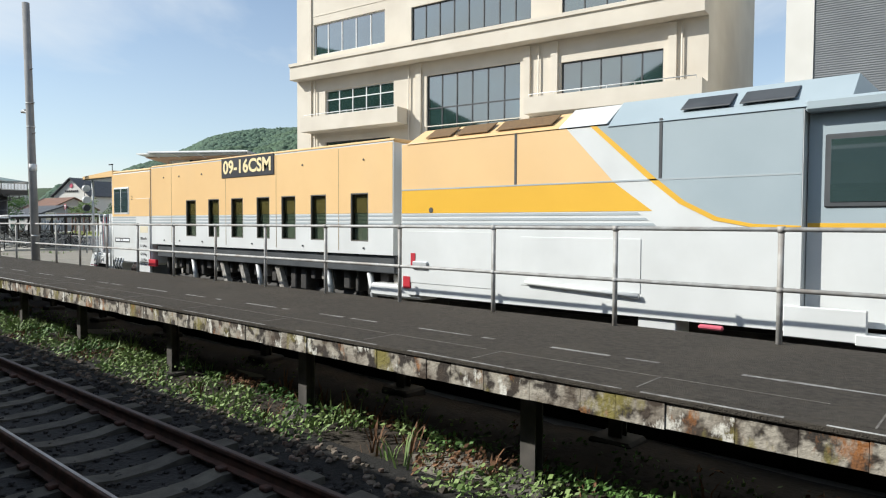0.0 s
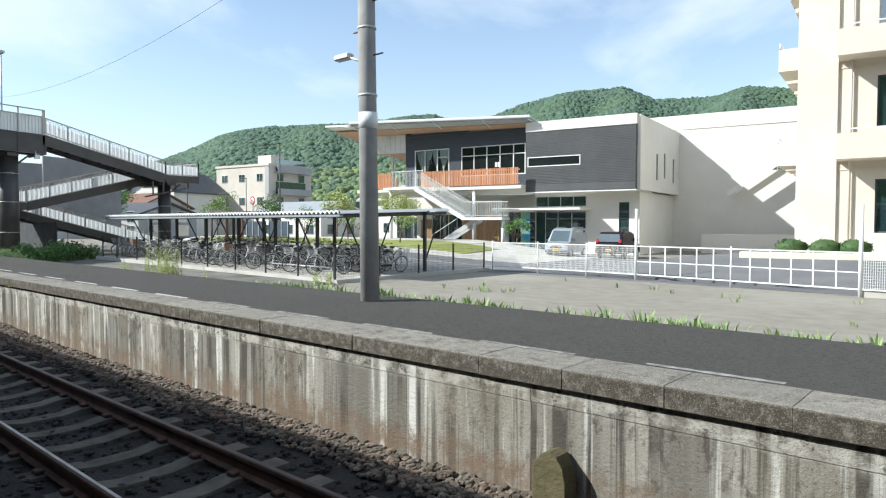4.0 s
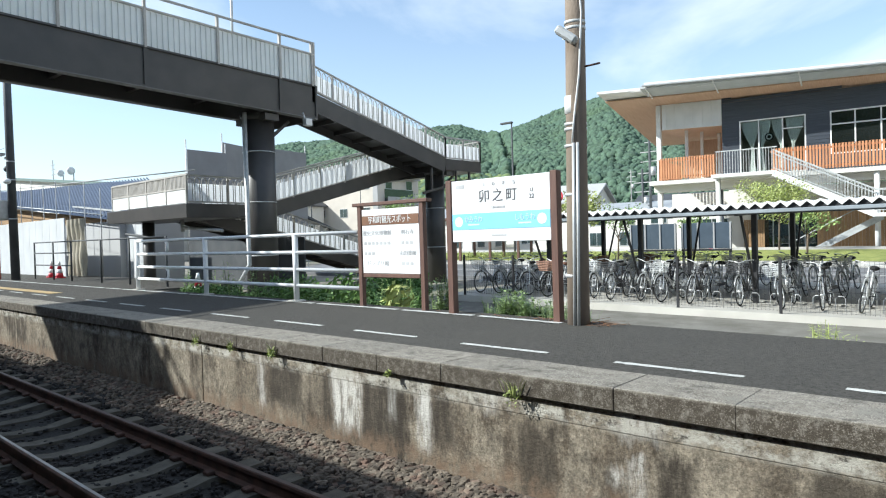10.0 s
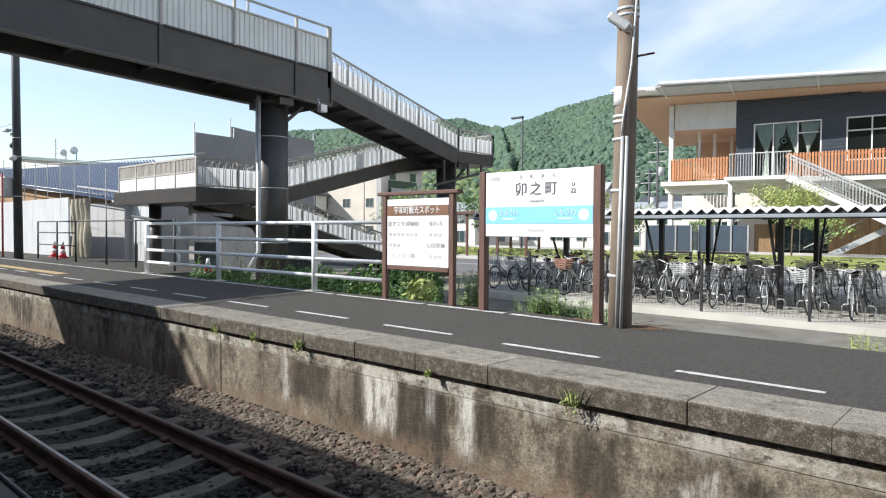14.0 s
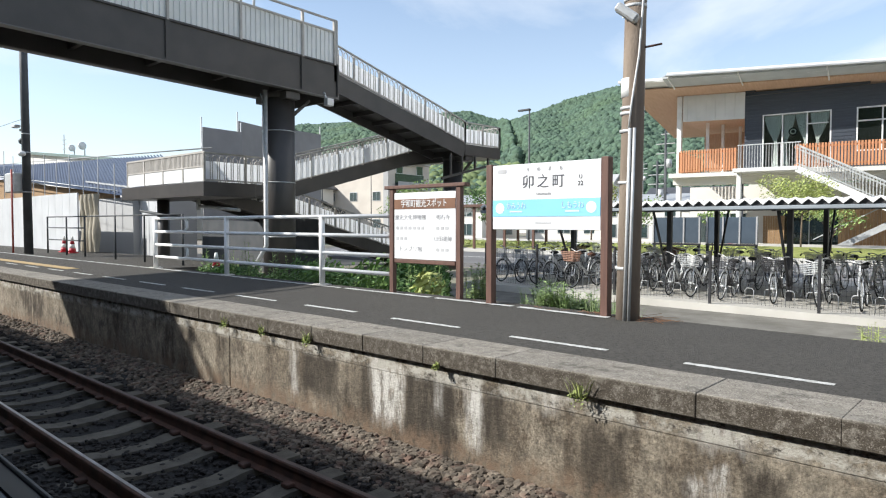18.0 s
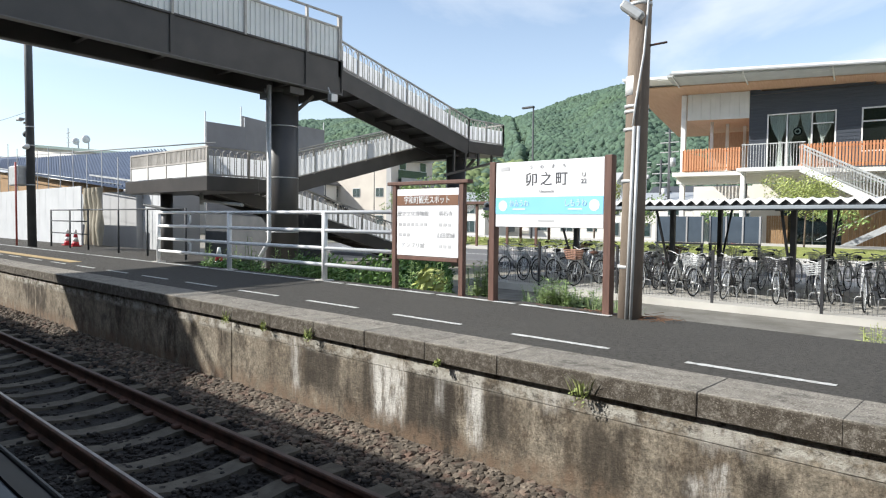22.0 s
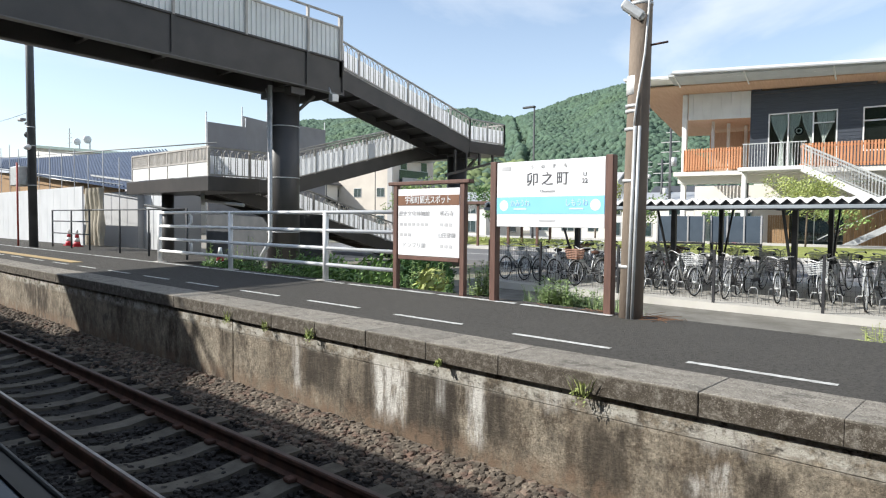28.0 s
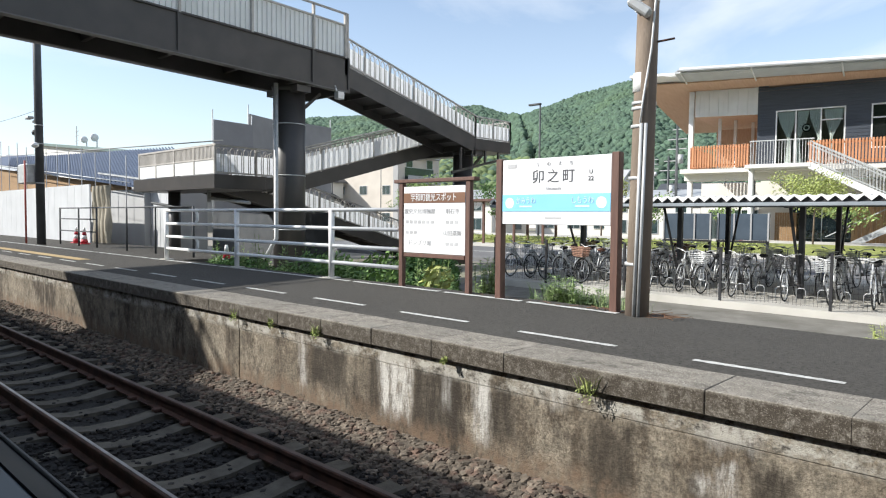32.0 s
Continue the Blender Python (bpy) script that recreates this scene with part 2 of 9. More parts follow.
def speckle(m, items):
    """Adds fine flecks to a material: (scale, from, to, colour) of noise thresholds in metres."""
    n, l = m.node_tree.nodes, m.node_tree.links
    p = n["Principled BSDF"]
    src = p.inputs["Base Color"].links[0].from_socket
    pos = n.new("ShaderNodeNewGeometry").outputs["Position"]
    for scale, a, b, colour in items:
        t, r, x = n.new("ShaderNodeTexNoise"), n.new("ShaderNodeMapRange"), n.new("ShaderNodeMix")
        t.inputs["Scale"].default_value, t.inputs["Detail"].default_value, t.inputs["Roughness"].default_value = scale, 4, 0.7
        r.inputs["From Min"].default_value, r.inputs["From Max"].default_value = a, b
        x.data_type = "RGBA"
        x.inputs[7].default_value = (*colour, 1)
        l.new(pos, t.inputs["Vector"])
        l.new(t.outputs["Fac"], r.inputs["Value"])
        l.new(r.outputs["Result"], x.inputs[0])
        l.new(src, x.inputs[6])
        src = x.outputs[2]
    l.new(src, p.inputs["Base Color"])
    return m


M_ASPHALT = mat("platform_asphalt", (0.064, 0.060, 0.054), (0.094, 0.087, 0.077), 26.0, 0.95, bump=1.0, bscale=120, c3=(0.09, 0.085, 0.075), scale3=0.7, amount3=0.45, spec=0.25)
M_DECK = mat("old_deck_asphalt", (0.044, 0.038, 0.032), (0.072, 0.063, 0.052), 22.0, 0.96, bump=1.0, bscale=100, c3=(0.085, 0.073, 0.058), scale3=0.9, amount3=0.45, spec=0.2)
speckle(M_ASPHALT, ((70, 0.54, 0.66, (0.115, 0.108, 0.098)), (45, 0.56, 0.66, (0.02, 0.019, 0.018)), (28, 0.70, 0.74, (0.2, 0.19, 0.17))))
speckle(M_DECK, ((140, 0.55, 0.68, (0.10, 0.088, 0.072)), (9, 0.56, 0.72, (0.075, 0.064, 0.05))))
M_COPING = mat("coping_concrete", (0.27, 0.245, 0.205), (0.16, 0.14, 0.113), 9.0, 0.95, bump=0.5, bscale=170, vary=0.16, c3=(0.21, 0.195, 0.17), scale3=4.5, amount3=0.5)

speckle(M_COPING, ((75, 0.53, 0.62, (0.40, 0.372, 0.325)), (80, 0.55, 0.64, (0.07, 0.06, 0.049)), (5, 0.54, 0.68, (0.09, 0.08, 0.066)), (1.6, 0.55, 0.66, (0.22, 0.205, 0.175))))


def darker_face(m):
    """Darkens the trackside face of the coping below its top edge, broken up by noise."""
    n, l = m.node_tree.nodes, m.node_tree.links
    p = n["Principled BSDF"]
    src = p.inputs["Base Color"].links[0].from_socket
    pos = n.new("ShaderNodeNewGeometry").outputs["Position"]
    sep, r, t, q, k, x = (n.new("ShaderNode" + s) for s in ("SeparateXYZ", "MapRange", "TexNoise", "MapRange", "Math", "Mix"))
    r.inputs["From Min"].default_value, r.inputs["From Max"].default_value = 0.901, 0.880
    t.inputs["Scale"].default_value, t.inputs["Detail"].default_value, t.inputs["Roughness"].default_value = 11, 9, 0.78
    q.inputs["From Min"].default_value, q.inputs["From Max"].default_value = 0.34, 0.52
    k.operation = "MULTIPLY"
    x.data_type = "RGBA"
    x.inputs[7].default_value = (0.06, 0.048, 0.035, 1)
    l.new(pos, sep.inputs[0]), l.new(sep.outputs["Z"], r.inputs["Value"])
    l.new(pos, t.inputs["Vector"]), l.new(t.outputs["Fac"], q.inputs["Value"])
    l.new(r.outputs["Result"], k.inputs[0]), l.new(q.outputs["Result"], k.inputs[1])
    l.new(k.outputs[0], x.inputs[0]), l.new(src, x.inputs[6])
    l.new(x.outputs[2], p.inputs["Base Color"])


darker_face(M_COPING)
speckle(M_COPING, ((95, 0.56, 0.64, (0.25, 0.225, 0.19)), (60, 0.60, 0.66, (0.045, 0.038, 0.03))))


def wall_material():
    """Old cast concrete: pale and brown ground, black water streaks from above, white lime patches and a rusty foot."""
    m = bpy.data.materials.new("stained_wall_concrete")
    m.use_nodes = True
    n, l = m.node_tree.nodes, m.node_tree.links
    p = n["Principled BSDF"]
    p.inputs["Roughness"].default_value = 0.93
    co = n.new("ShaderNodeTexCoord")

    def tex(scale, st, detail=6, rough=0.55):
        mp = n.new("ShaderNodeMapping")
        mp.inputs["Scale"].default_value = st
        l.new(co.outputs["Object"], mp.inputs["Vector"])
        t = n.new("ShaderNodeTexNoise")
        t.inputs["Scale"].default_value, t.inputs["Detail"].default_value, t.inputs["Roughness"].default_value = scale, detail, rough
        l.new(mp.outputs["Vector"], t.inputs["Vector"])
        return t.outputs["Fac"]

    def rng_(v, a, b, c=0.0, d=1.0):
        r = n.new("ShaderNodeMapRange")
        for k, x in zip(("From Min", "From Max", "To Min", "To Max"), (a, b, c, d)):
            r.inputs[k].default_value = x
        l.new(v, r.inputs["Value"])
        return r.outputs["Result"]

    def mul(a, b):
        k = n.new("ShaderNodeMath")
        k.operation = "MULTIPLY"
        l.new(a, k.inputs[0])
        l.new(b, k.inputs[1])
        return k.outputs[0]

    def mix(f, a, b):
        x = n.new("ShaderNodeMix")
        x.data_type = "RGBA"
        l.new(f, x.inputs[0])
        for k, v in ((6, a), (7, b)):
            if isinstance(v, tuple):
                x.inputs[k].default_value = (*v, 1)
            else:
                l.new(v, x.inputs[k])
        return x.outputs[2]

    def add(a, b, k=1.0):
        x = n.new("ShaderNodeMath")
        x.operation = "MULTIPLY_ADD"
        x.inputs[1].default_value = k
        l.new(b, x.inputs[0])
        l.new(a, x.inputs[2])
        return x.outputs[0]

    sep = n.new("ShaderNodeSeparateXYZ")
    l.new(co.outputs["Object"], sep.inputs[0])
    X, Z = sep.outputs["X"], sep.outputs["Z"]
    grit = tex(11.0, (1.3, 1, 0.22), 12, 0.82)
    wander = rng_(tex(4.5, (1.6, 1, 0.35), 8, 0.7), 0.2, 0.8, -1.0, 1.0)
    XW, ZW = add(X, wander, 0.07), add(Z, wander, 0.13)
    # old brown stretch
    base = mix(rng_(tex(1.1, (1, 1, 0.16), 5), 0.42, 0.58), (0.27, 0.232, 0.178), (0.19, 0.158, 0.118))
    base = mix(rng_(tex(2.2, (1, 1, 0.6), 12, 0.8), 0.51, 0.60), base, (0.105, 0.082, 0.058))
    base = mix(mul(rng_(tex(0.85, (1, 1, 0.5), 8, 0.68), 0.50, 0.58), rng_(tex(9.0, (1, 1, 0.25), 10, 0.8), 0.38, 0.52)), base, (0.055, 0.041, 0.028))
    for value in (rng_(tex(40, (1, 1, 0.8), 5, 0.75), 0.36, 0.64, 0.62, 1.32), rng_(tex(7.5, (1, 1, 0.7), 12, 0.85), 0.40, 0.60, 0.58, 1.32)):
        k = n.new("ShaderNodeVectorMath")
        k.operation = "SCALE"
        l.new(base, k.inputs[0])
        l.new(value, k.inputs["Scale"])
        base = k.outputs[0]
    # paler, smoother stretch with long runs
    smooth = mix(rng_(tex(1.5, (1.3, 1, 0.05), 6), 0.40, 0.60), (0.35, 0.33, 0.285), (0.17, 0.158, 0.132))
    smooth = mix(rng_(tex(3.4, (1.4, 1, 0.045), 7, 0.62), 0.53, 0.60), smooth, (0.62, 0.605, 0.56))
    smooth = mix(mul(rng_(tex(2.7, (1.9, 1, 0.04), 7, 0.62), 0.50, 0.56), rng_(tex(1.4, (1, 1, 0.5), 5), 0.36, 0.52)), smooth, (0.075, 0.068, 0.055))
    smooth = mix(mul(rng_(tex(0.45, (1, 1, 0.3), 4), 0.52, 0.60), rng_(grit, 0.35, 0.6)), smooth, (0.17, 0.135, 0.095))
    base = mix(rng_(X, -57.09, -57.02), base, smooth)

    def spot(x0, x1, z0, z1, amount, colour, least=0.15, edge=0.05):
        """A stain or a lime run with ragged edges: its stretch of wall, its height and its strength."""
        f = mul(mul(rng_(XW, x0 - edge, x0 + edge), rng_(XW, x1 + edge, x1 - edge)), mul(rng_(ZW, z0 - 0.08, z0 + 0.08), rng_(ZW, z1 + 0.04, z1 - 0.04)))
        return mix(mul(f, rng_(grit, 0.42, 0.53, least * amount, amount)), base, colour)

    dark, lime = (0.036, 0.028, 0.02), (0.62, 0.60, 0.56)
    for x0, x1, z0, z1, amount in ((-66.16, -65.56, 0.12, 0.60, 0.8), (-65.18, -65.0, 0.0, 0.62, 0.75), (-64.5, -63.88, -0.1, 0.62, 0.85), (-63.55, -63.30, 0.1, 0.57, 0.8), (-62.55, -62.2, -0.15, 0.5, 0.7), (-61.37, -61.12, -0.3, 0.46, 0.95),
                                   (-60.4, -59.9, -0.2, 0.55, 0.7), (-53.92, -53.70, -0.3, 0.75, 0.75), (-52.22, -51.97, -0.3, 0.75, 0.7), (-56.6, -56.35, -0.3, 0.70, 0.6)):
        base = spot(x0, x1, z0, z1, min(1.0, amount + 0.12), dark, 0.72)
    for x0, x1, z0, z1, amount in ((-66.42, -66.27, 0.05, 0.68, 0.55), (-65.0, -64.53, 0.06, 0.66, 0.95), (-64.10, -64.02, 0.3, 0.68, 0.6), (-63.73, -63.56, 0.05, 0.72, 0.9), (-63.0, -62.75, 0.59, 0.74, 0.8), (-61.74, -61.66, 0.14, 0.27, 0.95), (-61.58, -61.50, -0.2, 0.40, 0.85), (-61.66, -61.33, 0.57, 0.72, 0.7),
                                   (-57.88, -57.62, 0.54, 0.73, 0.95), (-57.0, -56.75, -0.3, 0.70, 0.7), (-52.9, -52.3, -0.3, 0.72, 0.75)):
        base = spot(x0, x1, z0, z1, amount, lime)
    base = mix(mul(rng_(tex(9, (1, 1, 0.6), 8, 0.75), 0.52, 0.61), rng_(tex(0.9, (1, 1, 1), 3), 0.42, 0.56, 0.0, 0.8)), base, (0.07, 0.058, 0.045))
    crust = mul(rng_(Z, 0.53, 0.60), rng_(tex(4.5, (1, 1, 1.3), 10, 0.75), 0.44, 0.58))
    base = mix(crust, base, (0.45, 0.43, 0.38))
    base = mix(mul(rng_(Z, 0.50, 0.62), rng_(tex(7.0, (1, 1, 1.5), 9, 0.75), 0.55, 0.63)), base, (0.055, 0.048, 0.04))
    foot = mul(rng_(ZW, 0.14, -0.02), rng_(tex(5.0, (1, 1, 0.7), 9, 0.75), 0.40, 0.56, 0.0, 0.85))
    base = mix(foot, base, (0.175, 0.118, 0.078))
    l.new(base, p.inputs["Base Color"])
    bn = n.new("ShaderNodeBump")
    bn.inputs["Strength"].default_value, bn.inputs["Distance"].default_value = 0.9, 0.02
    l.new(tex(32, (1, 1, 1), 9, 0.75), bn.inputs["Height"])
    l.new(bn.outputs["Normal"], p.inputs["Normal"])
    return m


M_WALL = speckle(wall_material(), ((40, 0.60, 0.70, (0.085, 0.068, 0.05)),))
M_CONC = mat("pale_concrete", (0.52, 0.50, 0.46), (0.42, 0.40, 0.36), 1.5, 0.9, bump=0.35, bscale=60)
M_SLEEPER = mat("sleeper_concrete", (0.125, 0.112, 0.088), (0.07, 0.061, 0.048), 5, 0.92, bump=0.4, bscale=60, vary=0.25)
M_BALLAST = mat("ballast_stone", (0.155, 0.128, 0.10), (0.085, 0.068, 0.052), 14, 0.9, bump=0.4, bscale=50, vary=0.5, island=True, c3=(0.165, 0.10, 0.075), scale3=7.0, amount3=0.7)
# Grime plus painted shade: near-black stones stand for the train's shadow on the track.
M_GRIMY_SHADE = mat("grimy_ballast_stone", (0.026, 0.022, 0.019), (0.013, 0.011, 0.010), 14, 0.92, bump=0.4, bscale=50, vary=0.45, island=True)
# The bed colour is lowered for the same shade.
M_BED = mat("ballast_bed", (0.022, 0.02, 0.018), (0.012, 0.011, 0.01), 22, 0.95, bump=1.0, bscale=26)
M_RUST = mat("rusty_rail_steel", (0.095, 0.043, 0.028), (0.05, 0.026, 0.018), 6, 0.85, 0.0, bump=0.3, bscale=60)
M_RAILTOP = mat("worn_rail_head", (0.30, 0.28, 0.27), (0.2, 0.17, 0.15), 5, 0.4, 0.8)
M_RAILDULL = mat("dull_rail_head", (0.095, 0.06, 0.045), (0.06, 0.036, 0.026), 5, 0.6, 0.0)
M_PAINT = mat("worn_white_line_paint", (0.57, 0.565, 0.54), (0.38, 0.375, 0.35), 9, 0.8, bump=0.4, bscale=60)
speckle(M_PAINT, ((55, 0.60, 0.66, (0.10, 0.095, 0.09)), (18, 0.66, 0.70, (0.12, 0.115, 0.105))))
M_DECKLINE = mat("dusty_deck_joint", (0.21, 0.197, 0.172), (0.11, 0.10, 0.087), 8, 0.9)
M_OLDPAINT = mat("faded_line_paint", (0.33, 0.32, 0.30), (0.12, 0.11, 0.1), 8, 0.9)
M_GROUND = mat("dry_ground", (0.27, 0.245, 0.205), (0.19, 0.17, 0.14), 0.25, 0.95, bump=0.5, bscale=10, c3=(0.14, 0.165, 0.07), scale3=0.09, amount3=0.6)
M_FIELD = mat("gravel_yard", (0.27, 0.246, 0.204), (0.215, 0.195, 0.158), 2.6, 0.96, bump=1.0, bscale=22, stretch=(0.75, 1.0, 1.0), world=True, c3=(0.34, 0.32, 0.275), scale3=0.22, amount3=0.5)
M_ROAD = mat("parking_asphalt", (0.165, 0.165, 0.17), (0.13, 0.13, 0.135), 0.8, 0.9, bump=0.3, bscale=60)
M_DARKSTEEL = mat("dark_brown_bridge_paint", (0.048, 0.045, 0.044), (0.066, 0.06, 0.057), 1.5, 0.42, 0.0, bump=0.05, bscale=20)
M_BEIGESTEEL = mat("beige_grey_rail_paint", (0.48, 0.455, 0.425), (0.38, 0.36, 0.335), 3, 0.55)
M_WHITEPANEL = mat("white_ribbed_panel", (0.78, 0.79, 0.78), (0.7, 0.71, 0.70), 1.2, 0.55)
M_WHITE = mat("white_paint", (0.80, 0.80, 0.79), (0.7, 0.7, 0.69), 2.5, 0.5)
M_GALV = mat("galvanised_steel", (0.56, 0.57, 0.57), (0.44, 0.45, 0.45), 6, 0.5, 0.25)
M_POLE = mat("weathered_pole_concrete", (0.28, 0.225, 0.175), (0.17, 0.13, 0.10), 2.5, 0.9, bump=0.4, bscale=40, stretch=(1, 1, 0.4), c3=(0.15, 0.12, 0.10), scale3=1.2, amount3=0.5)
M_POLE_GREY = mat("grey_pole_concrete", (0.33, 0.32, 0.31), (0.25, 0.245, 0.24), 3, 0.9, bump=0.3, bscale=40)
M_BLACK = mat("black_steel", (0.022, 0.022, 0.025), (0.035, 0.035, 0.038), 4, 0.45)
M_BROWN = mat("brown_sign_wood", (0.145, 0.075, 0.055), (0.1, 0.052, 0.04), 6, 0.6, bump=0.2, bscale=30, stretch=(3, 3, 0.4))
M_SIGNW = mat("white_sign_face", (0.84, 0.84, 0.84), (0.8, 0.8, 0.81), 2, 0.35)
M_SIGNB = mat("light_blue_sign_band", (0.26, 0.60, 0.86), (0.28, 0.62, 0.87), 2, 0.35)
M_NAMETEXT = mat("charcoal_lettering", (0.085, 0.085, 0.095), (0.10, 0.10, 0.11), 2, 0.5)
M_PALETEXT = mat("pale_band_lettering", (0.62, 0.78, 0.90), (0.58, 0.75, 0.88), 2, 0.5)
M_TEXT = mat("dark_lettering", (0.03, 0.03, 0.035), (0.04, 0.04, 0.045), 2, 0.5)
M_GREYTEXT = mat("faded_lettering", (0.40, 0.40, 0.41), (0.52, 0.52, 0.53), 5, 0.5)
M_WTEXT = mat("white_lettering", (0.82, 0.83, 0.84), (0.78, 0.79, 0.8), 2, 0.5)
M_BROWNBAND = mat("brown_sign_band", (0.21, 0.105, 0.06), (0.17, 0.085, 0.05), 3, 0.5)
M_YELLOW = mat("machine_pale_yellow_paint", (0.80, 0.535, 0.255), (0.76, 0.50, 0.235), 0.9, 0.45, c3=(0.70, 0.48, 0.25), scale3=0.7, amount3=0.3)
M_AMBER = mat("machine_amber_paint", (0.78, 0.45, 0.045), (0.74, 0.42, 0.04), 1.0, 0.4)
M_MWHITE = mat("machine_white_paint", (0.70, 0.71, 0.70), (0.62, 0.63, 0.62), 1.1, 0.42, c3=(0.6, 0.6, 0.58), scale3=1.3, amount3=0.25)
M_MGREY = mat("machine_blue_grey_paint", (0.38, 0.445, 0.475), (0.34, 0.405, 0.435), 1.1, 0.42)
M_MDARK = mat("machine_charcoal_paint", (0.045, 0.05, 0.055), (0.07, 0.075, 0.08), 2, 0.6)
M_GREASE = mat("greasy_underframe_steel", (0.03, 0.028, 0.027), (0.055, 0.05, 0.046), 6, 0.7)
M_RED = mat("red_paint", (0.55, 0.03, 0.045), (0.45, 0.025, 0.04), 3, 0.45)
M_PINK = mat("pinkish_red_steel", (0.62, 0.12, 0.17), (0.5, 0.09, 0.13), 3, 0.5)
M_CREAM = mat("cream_rendered_wall", (0.72, 0.655, 0.555), (0.66, 0.595, 0.50), 0.5, 0.85, bump=0.15, bscale=60, c3=(0.58, 0.51, 0.42), scale3=0.3, amount3=0.35)
M_OFFWHITE = mat("off_white_wall", (0.74, 0.72, 0.67), (0.68, 0.66, 0.61), 0.5, 0.8, bump=0.1, bscale=50)
M_NAVY = mat("charred_navy_boards", (0.06, 0.07, 0.088), (0.042, 0.05, 0.064), 3, 0.42, stretch=(0.3, 1, 6), bump=0.2, bscale=12)
M_CHARCOAL = mat("charcoal_ribbed_siding", (0.085, 0.087, 0.09), (0.07, 0.072, 0.075), 1.0, 0.5)
M_ORANGEWOOD = mat("orange_cedar_slats", (0.58, 0.27, 0.135), (0.48, 0.21, 0.10), 5, 0.6, stretch=(3, 3, 0.5), vary=0.18)
M_HEAVE = mat("pale_grey_eave_metal", (0.50, 0.52, 0.53), (0.44, 0.46, 0.47), 2, 0.5)
M_SOFFIT = mat("cedar_soffit", (0.60, 0.40, 0.28), (0.52, 0.33, 0.22), 3, 0.6, stretch=(6, 0.5, 1))
M_ROOFWHITE = mat("white_metal_roof", (0.80, 0.80, 0.79), (0.72, 0.72, 0.71), 1.0, 0.6)
M_ROOFGREY = mat("grey_metal_roof", (0.45, 0.46, 0.47), (0.38, 0.39, 0.40), 1.0, 0.45, 0.3)
M_GLASS = glass("dark_window_glass")
M_GLASSG = glass("green_tinted_glass", (0.018, 0.04, 0.04))
M_GLASSG.node_tree.nodes["Principled BSDF"].inputs["IOR"].default_value = 3.6
M_CURTAIN = mat("white_curtain_cloth", (0.86, 0.87, 0.85), (0.74, 0.75, 0.73), 6, 0.9, stretch=(8, 8, 0.6))
M_ALU = mat("aluminium_frame", (0.62, 0.63, 0.64), (0.55, 0.56, 0.57), 3, 0.4, 0.5)
M_LEAF = mat("green_leaves", (0.105, 0.20, 0.05), (0.065, 0.145, 0.03), 2.0, 0.65, vary=0.45, island=True)
M_SHRUB = mat("dark_shrub_leaves", (0.055, 0.105, 0.025), (0.035, 0.075, 0.018), 2.0, 0.65, vary=0.4, island=True)
M_WEED = mat("light_green_weed_leaves", (0.24, 0.33, 0.11), (0.165, 0.255, 0.075), 2.0, 0.65, vary=0.35, island=True)
M_YLEAF = mat("yellow_green_leaves", (0.42, 0.46, 0.16), (0.30, 0.36, 0.11), 2.0, 0.65, vary=0.35, island=True)
M_DRY = mat("dry_brown_weed", (0.20, 0.10, 0.05), (0.13, 0.065, 0.03), 2.0, 0.8, vary=0.4, island=True)
# Distance haze is mixed into the leaf colours: paler and bluer.
M_FOREST = mat("forest_foliage", (0.085, 0.138, 0.088), (0.062, 0.108, 0.074), 0.05, 0.9, bump=1.0, bscale=0.75, vary=0.24, island=True, c3=(0.08, 0.128, 0.06), scale3=0.012, amount3=0.6)
M_FOREST_BUMP = [q for q in M_FOREST.node_tree.nodes if q.type == "BUMP"][0]
M_FOREST_BUMP.inputs["Distance"].default_value = 0.9
M_BARK = mat("tree_bark", (0.16, 0.12, 0.09), (0.1, 0.075, 0.055), 8, 0.9, bump=0.4, bscale=30)
M_TYRE = mat("black_rubber", (0.018, 0.018, 0.018), (0.028, 0.028, 0.028), 6, 0.8)
M_CHROME = mat("bicycle_bright_metal", (0.74, 0.75, 0.75), (0.62, 0.63, 0.63), 8, 0.32, 0.45)
M_TILEBLUE = mat("dark_blue_metal_roof", (0.055, 0.08, 0.14), (0.045, 0.065, 0.115), 2, 0.45)
M_MESH = mat("grey_scaffold_sheet", (0.30, 0.295, 0.30), (0.25, 0.245, 0.25), 1.0, 0.8)
M_TARP = mat("dusty_tarpaulin", (0.42, 0.38, 0.30), (0.3, 0.27, 0.21), 3, 0.8, stretch=(4, 4, 0.6), bump=0.5, bscale=8)
M_TACTILE = mat("worn_tactile_paving", (0.42, 0.30, 0.14), (0.33, 0.24, 0.12), 6, 0.9)
M_WOOD = mat("weathered_timber", (0.36, 0.23, 0.12), (0.27, 0.17, 0.09), 5, 0.8, stretch=(1, 6, 6))
M_FLANGEGREY = mat("dull_dark_grey_metal", (0.10, 0.10, 0.095), (0.08, 0.08, 0.076), 4, 0.6)
M_SILL = mat("dark_blue_grey_sill", (0.055, 0.075, 0.095), (0.045, 0.062, 0.08), 3, 0.5)
M_TRAININ = mat("train_side_dark", (0.03, 0.04, 0.05), (0.035, 0.045, 0.055), 2, 0.6)

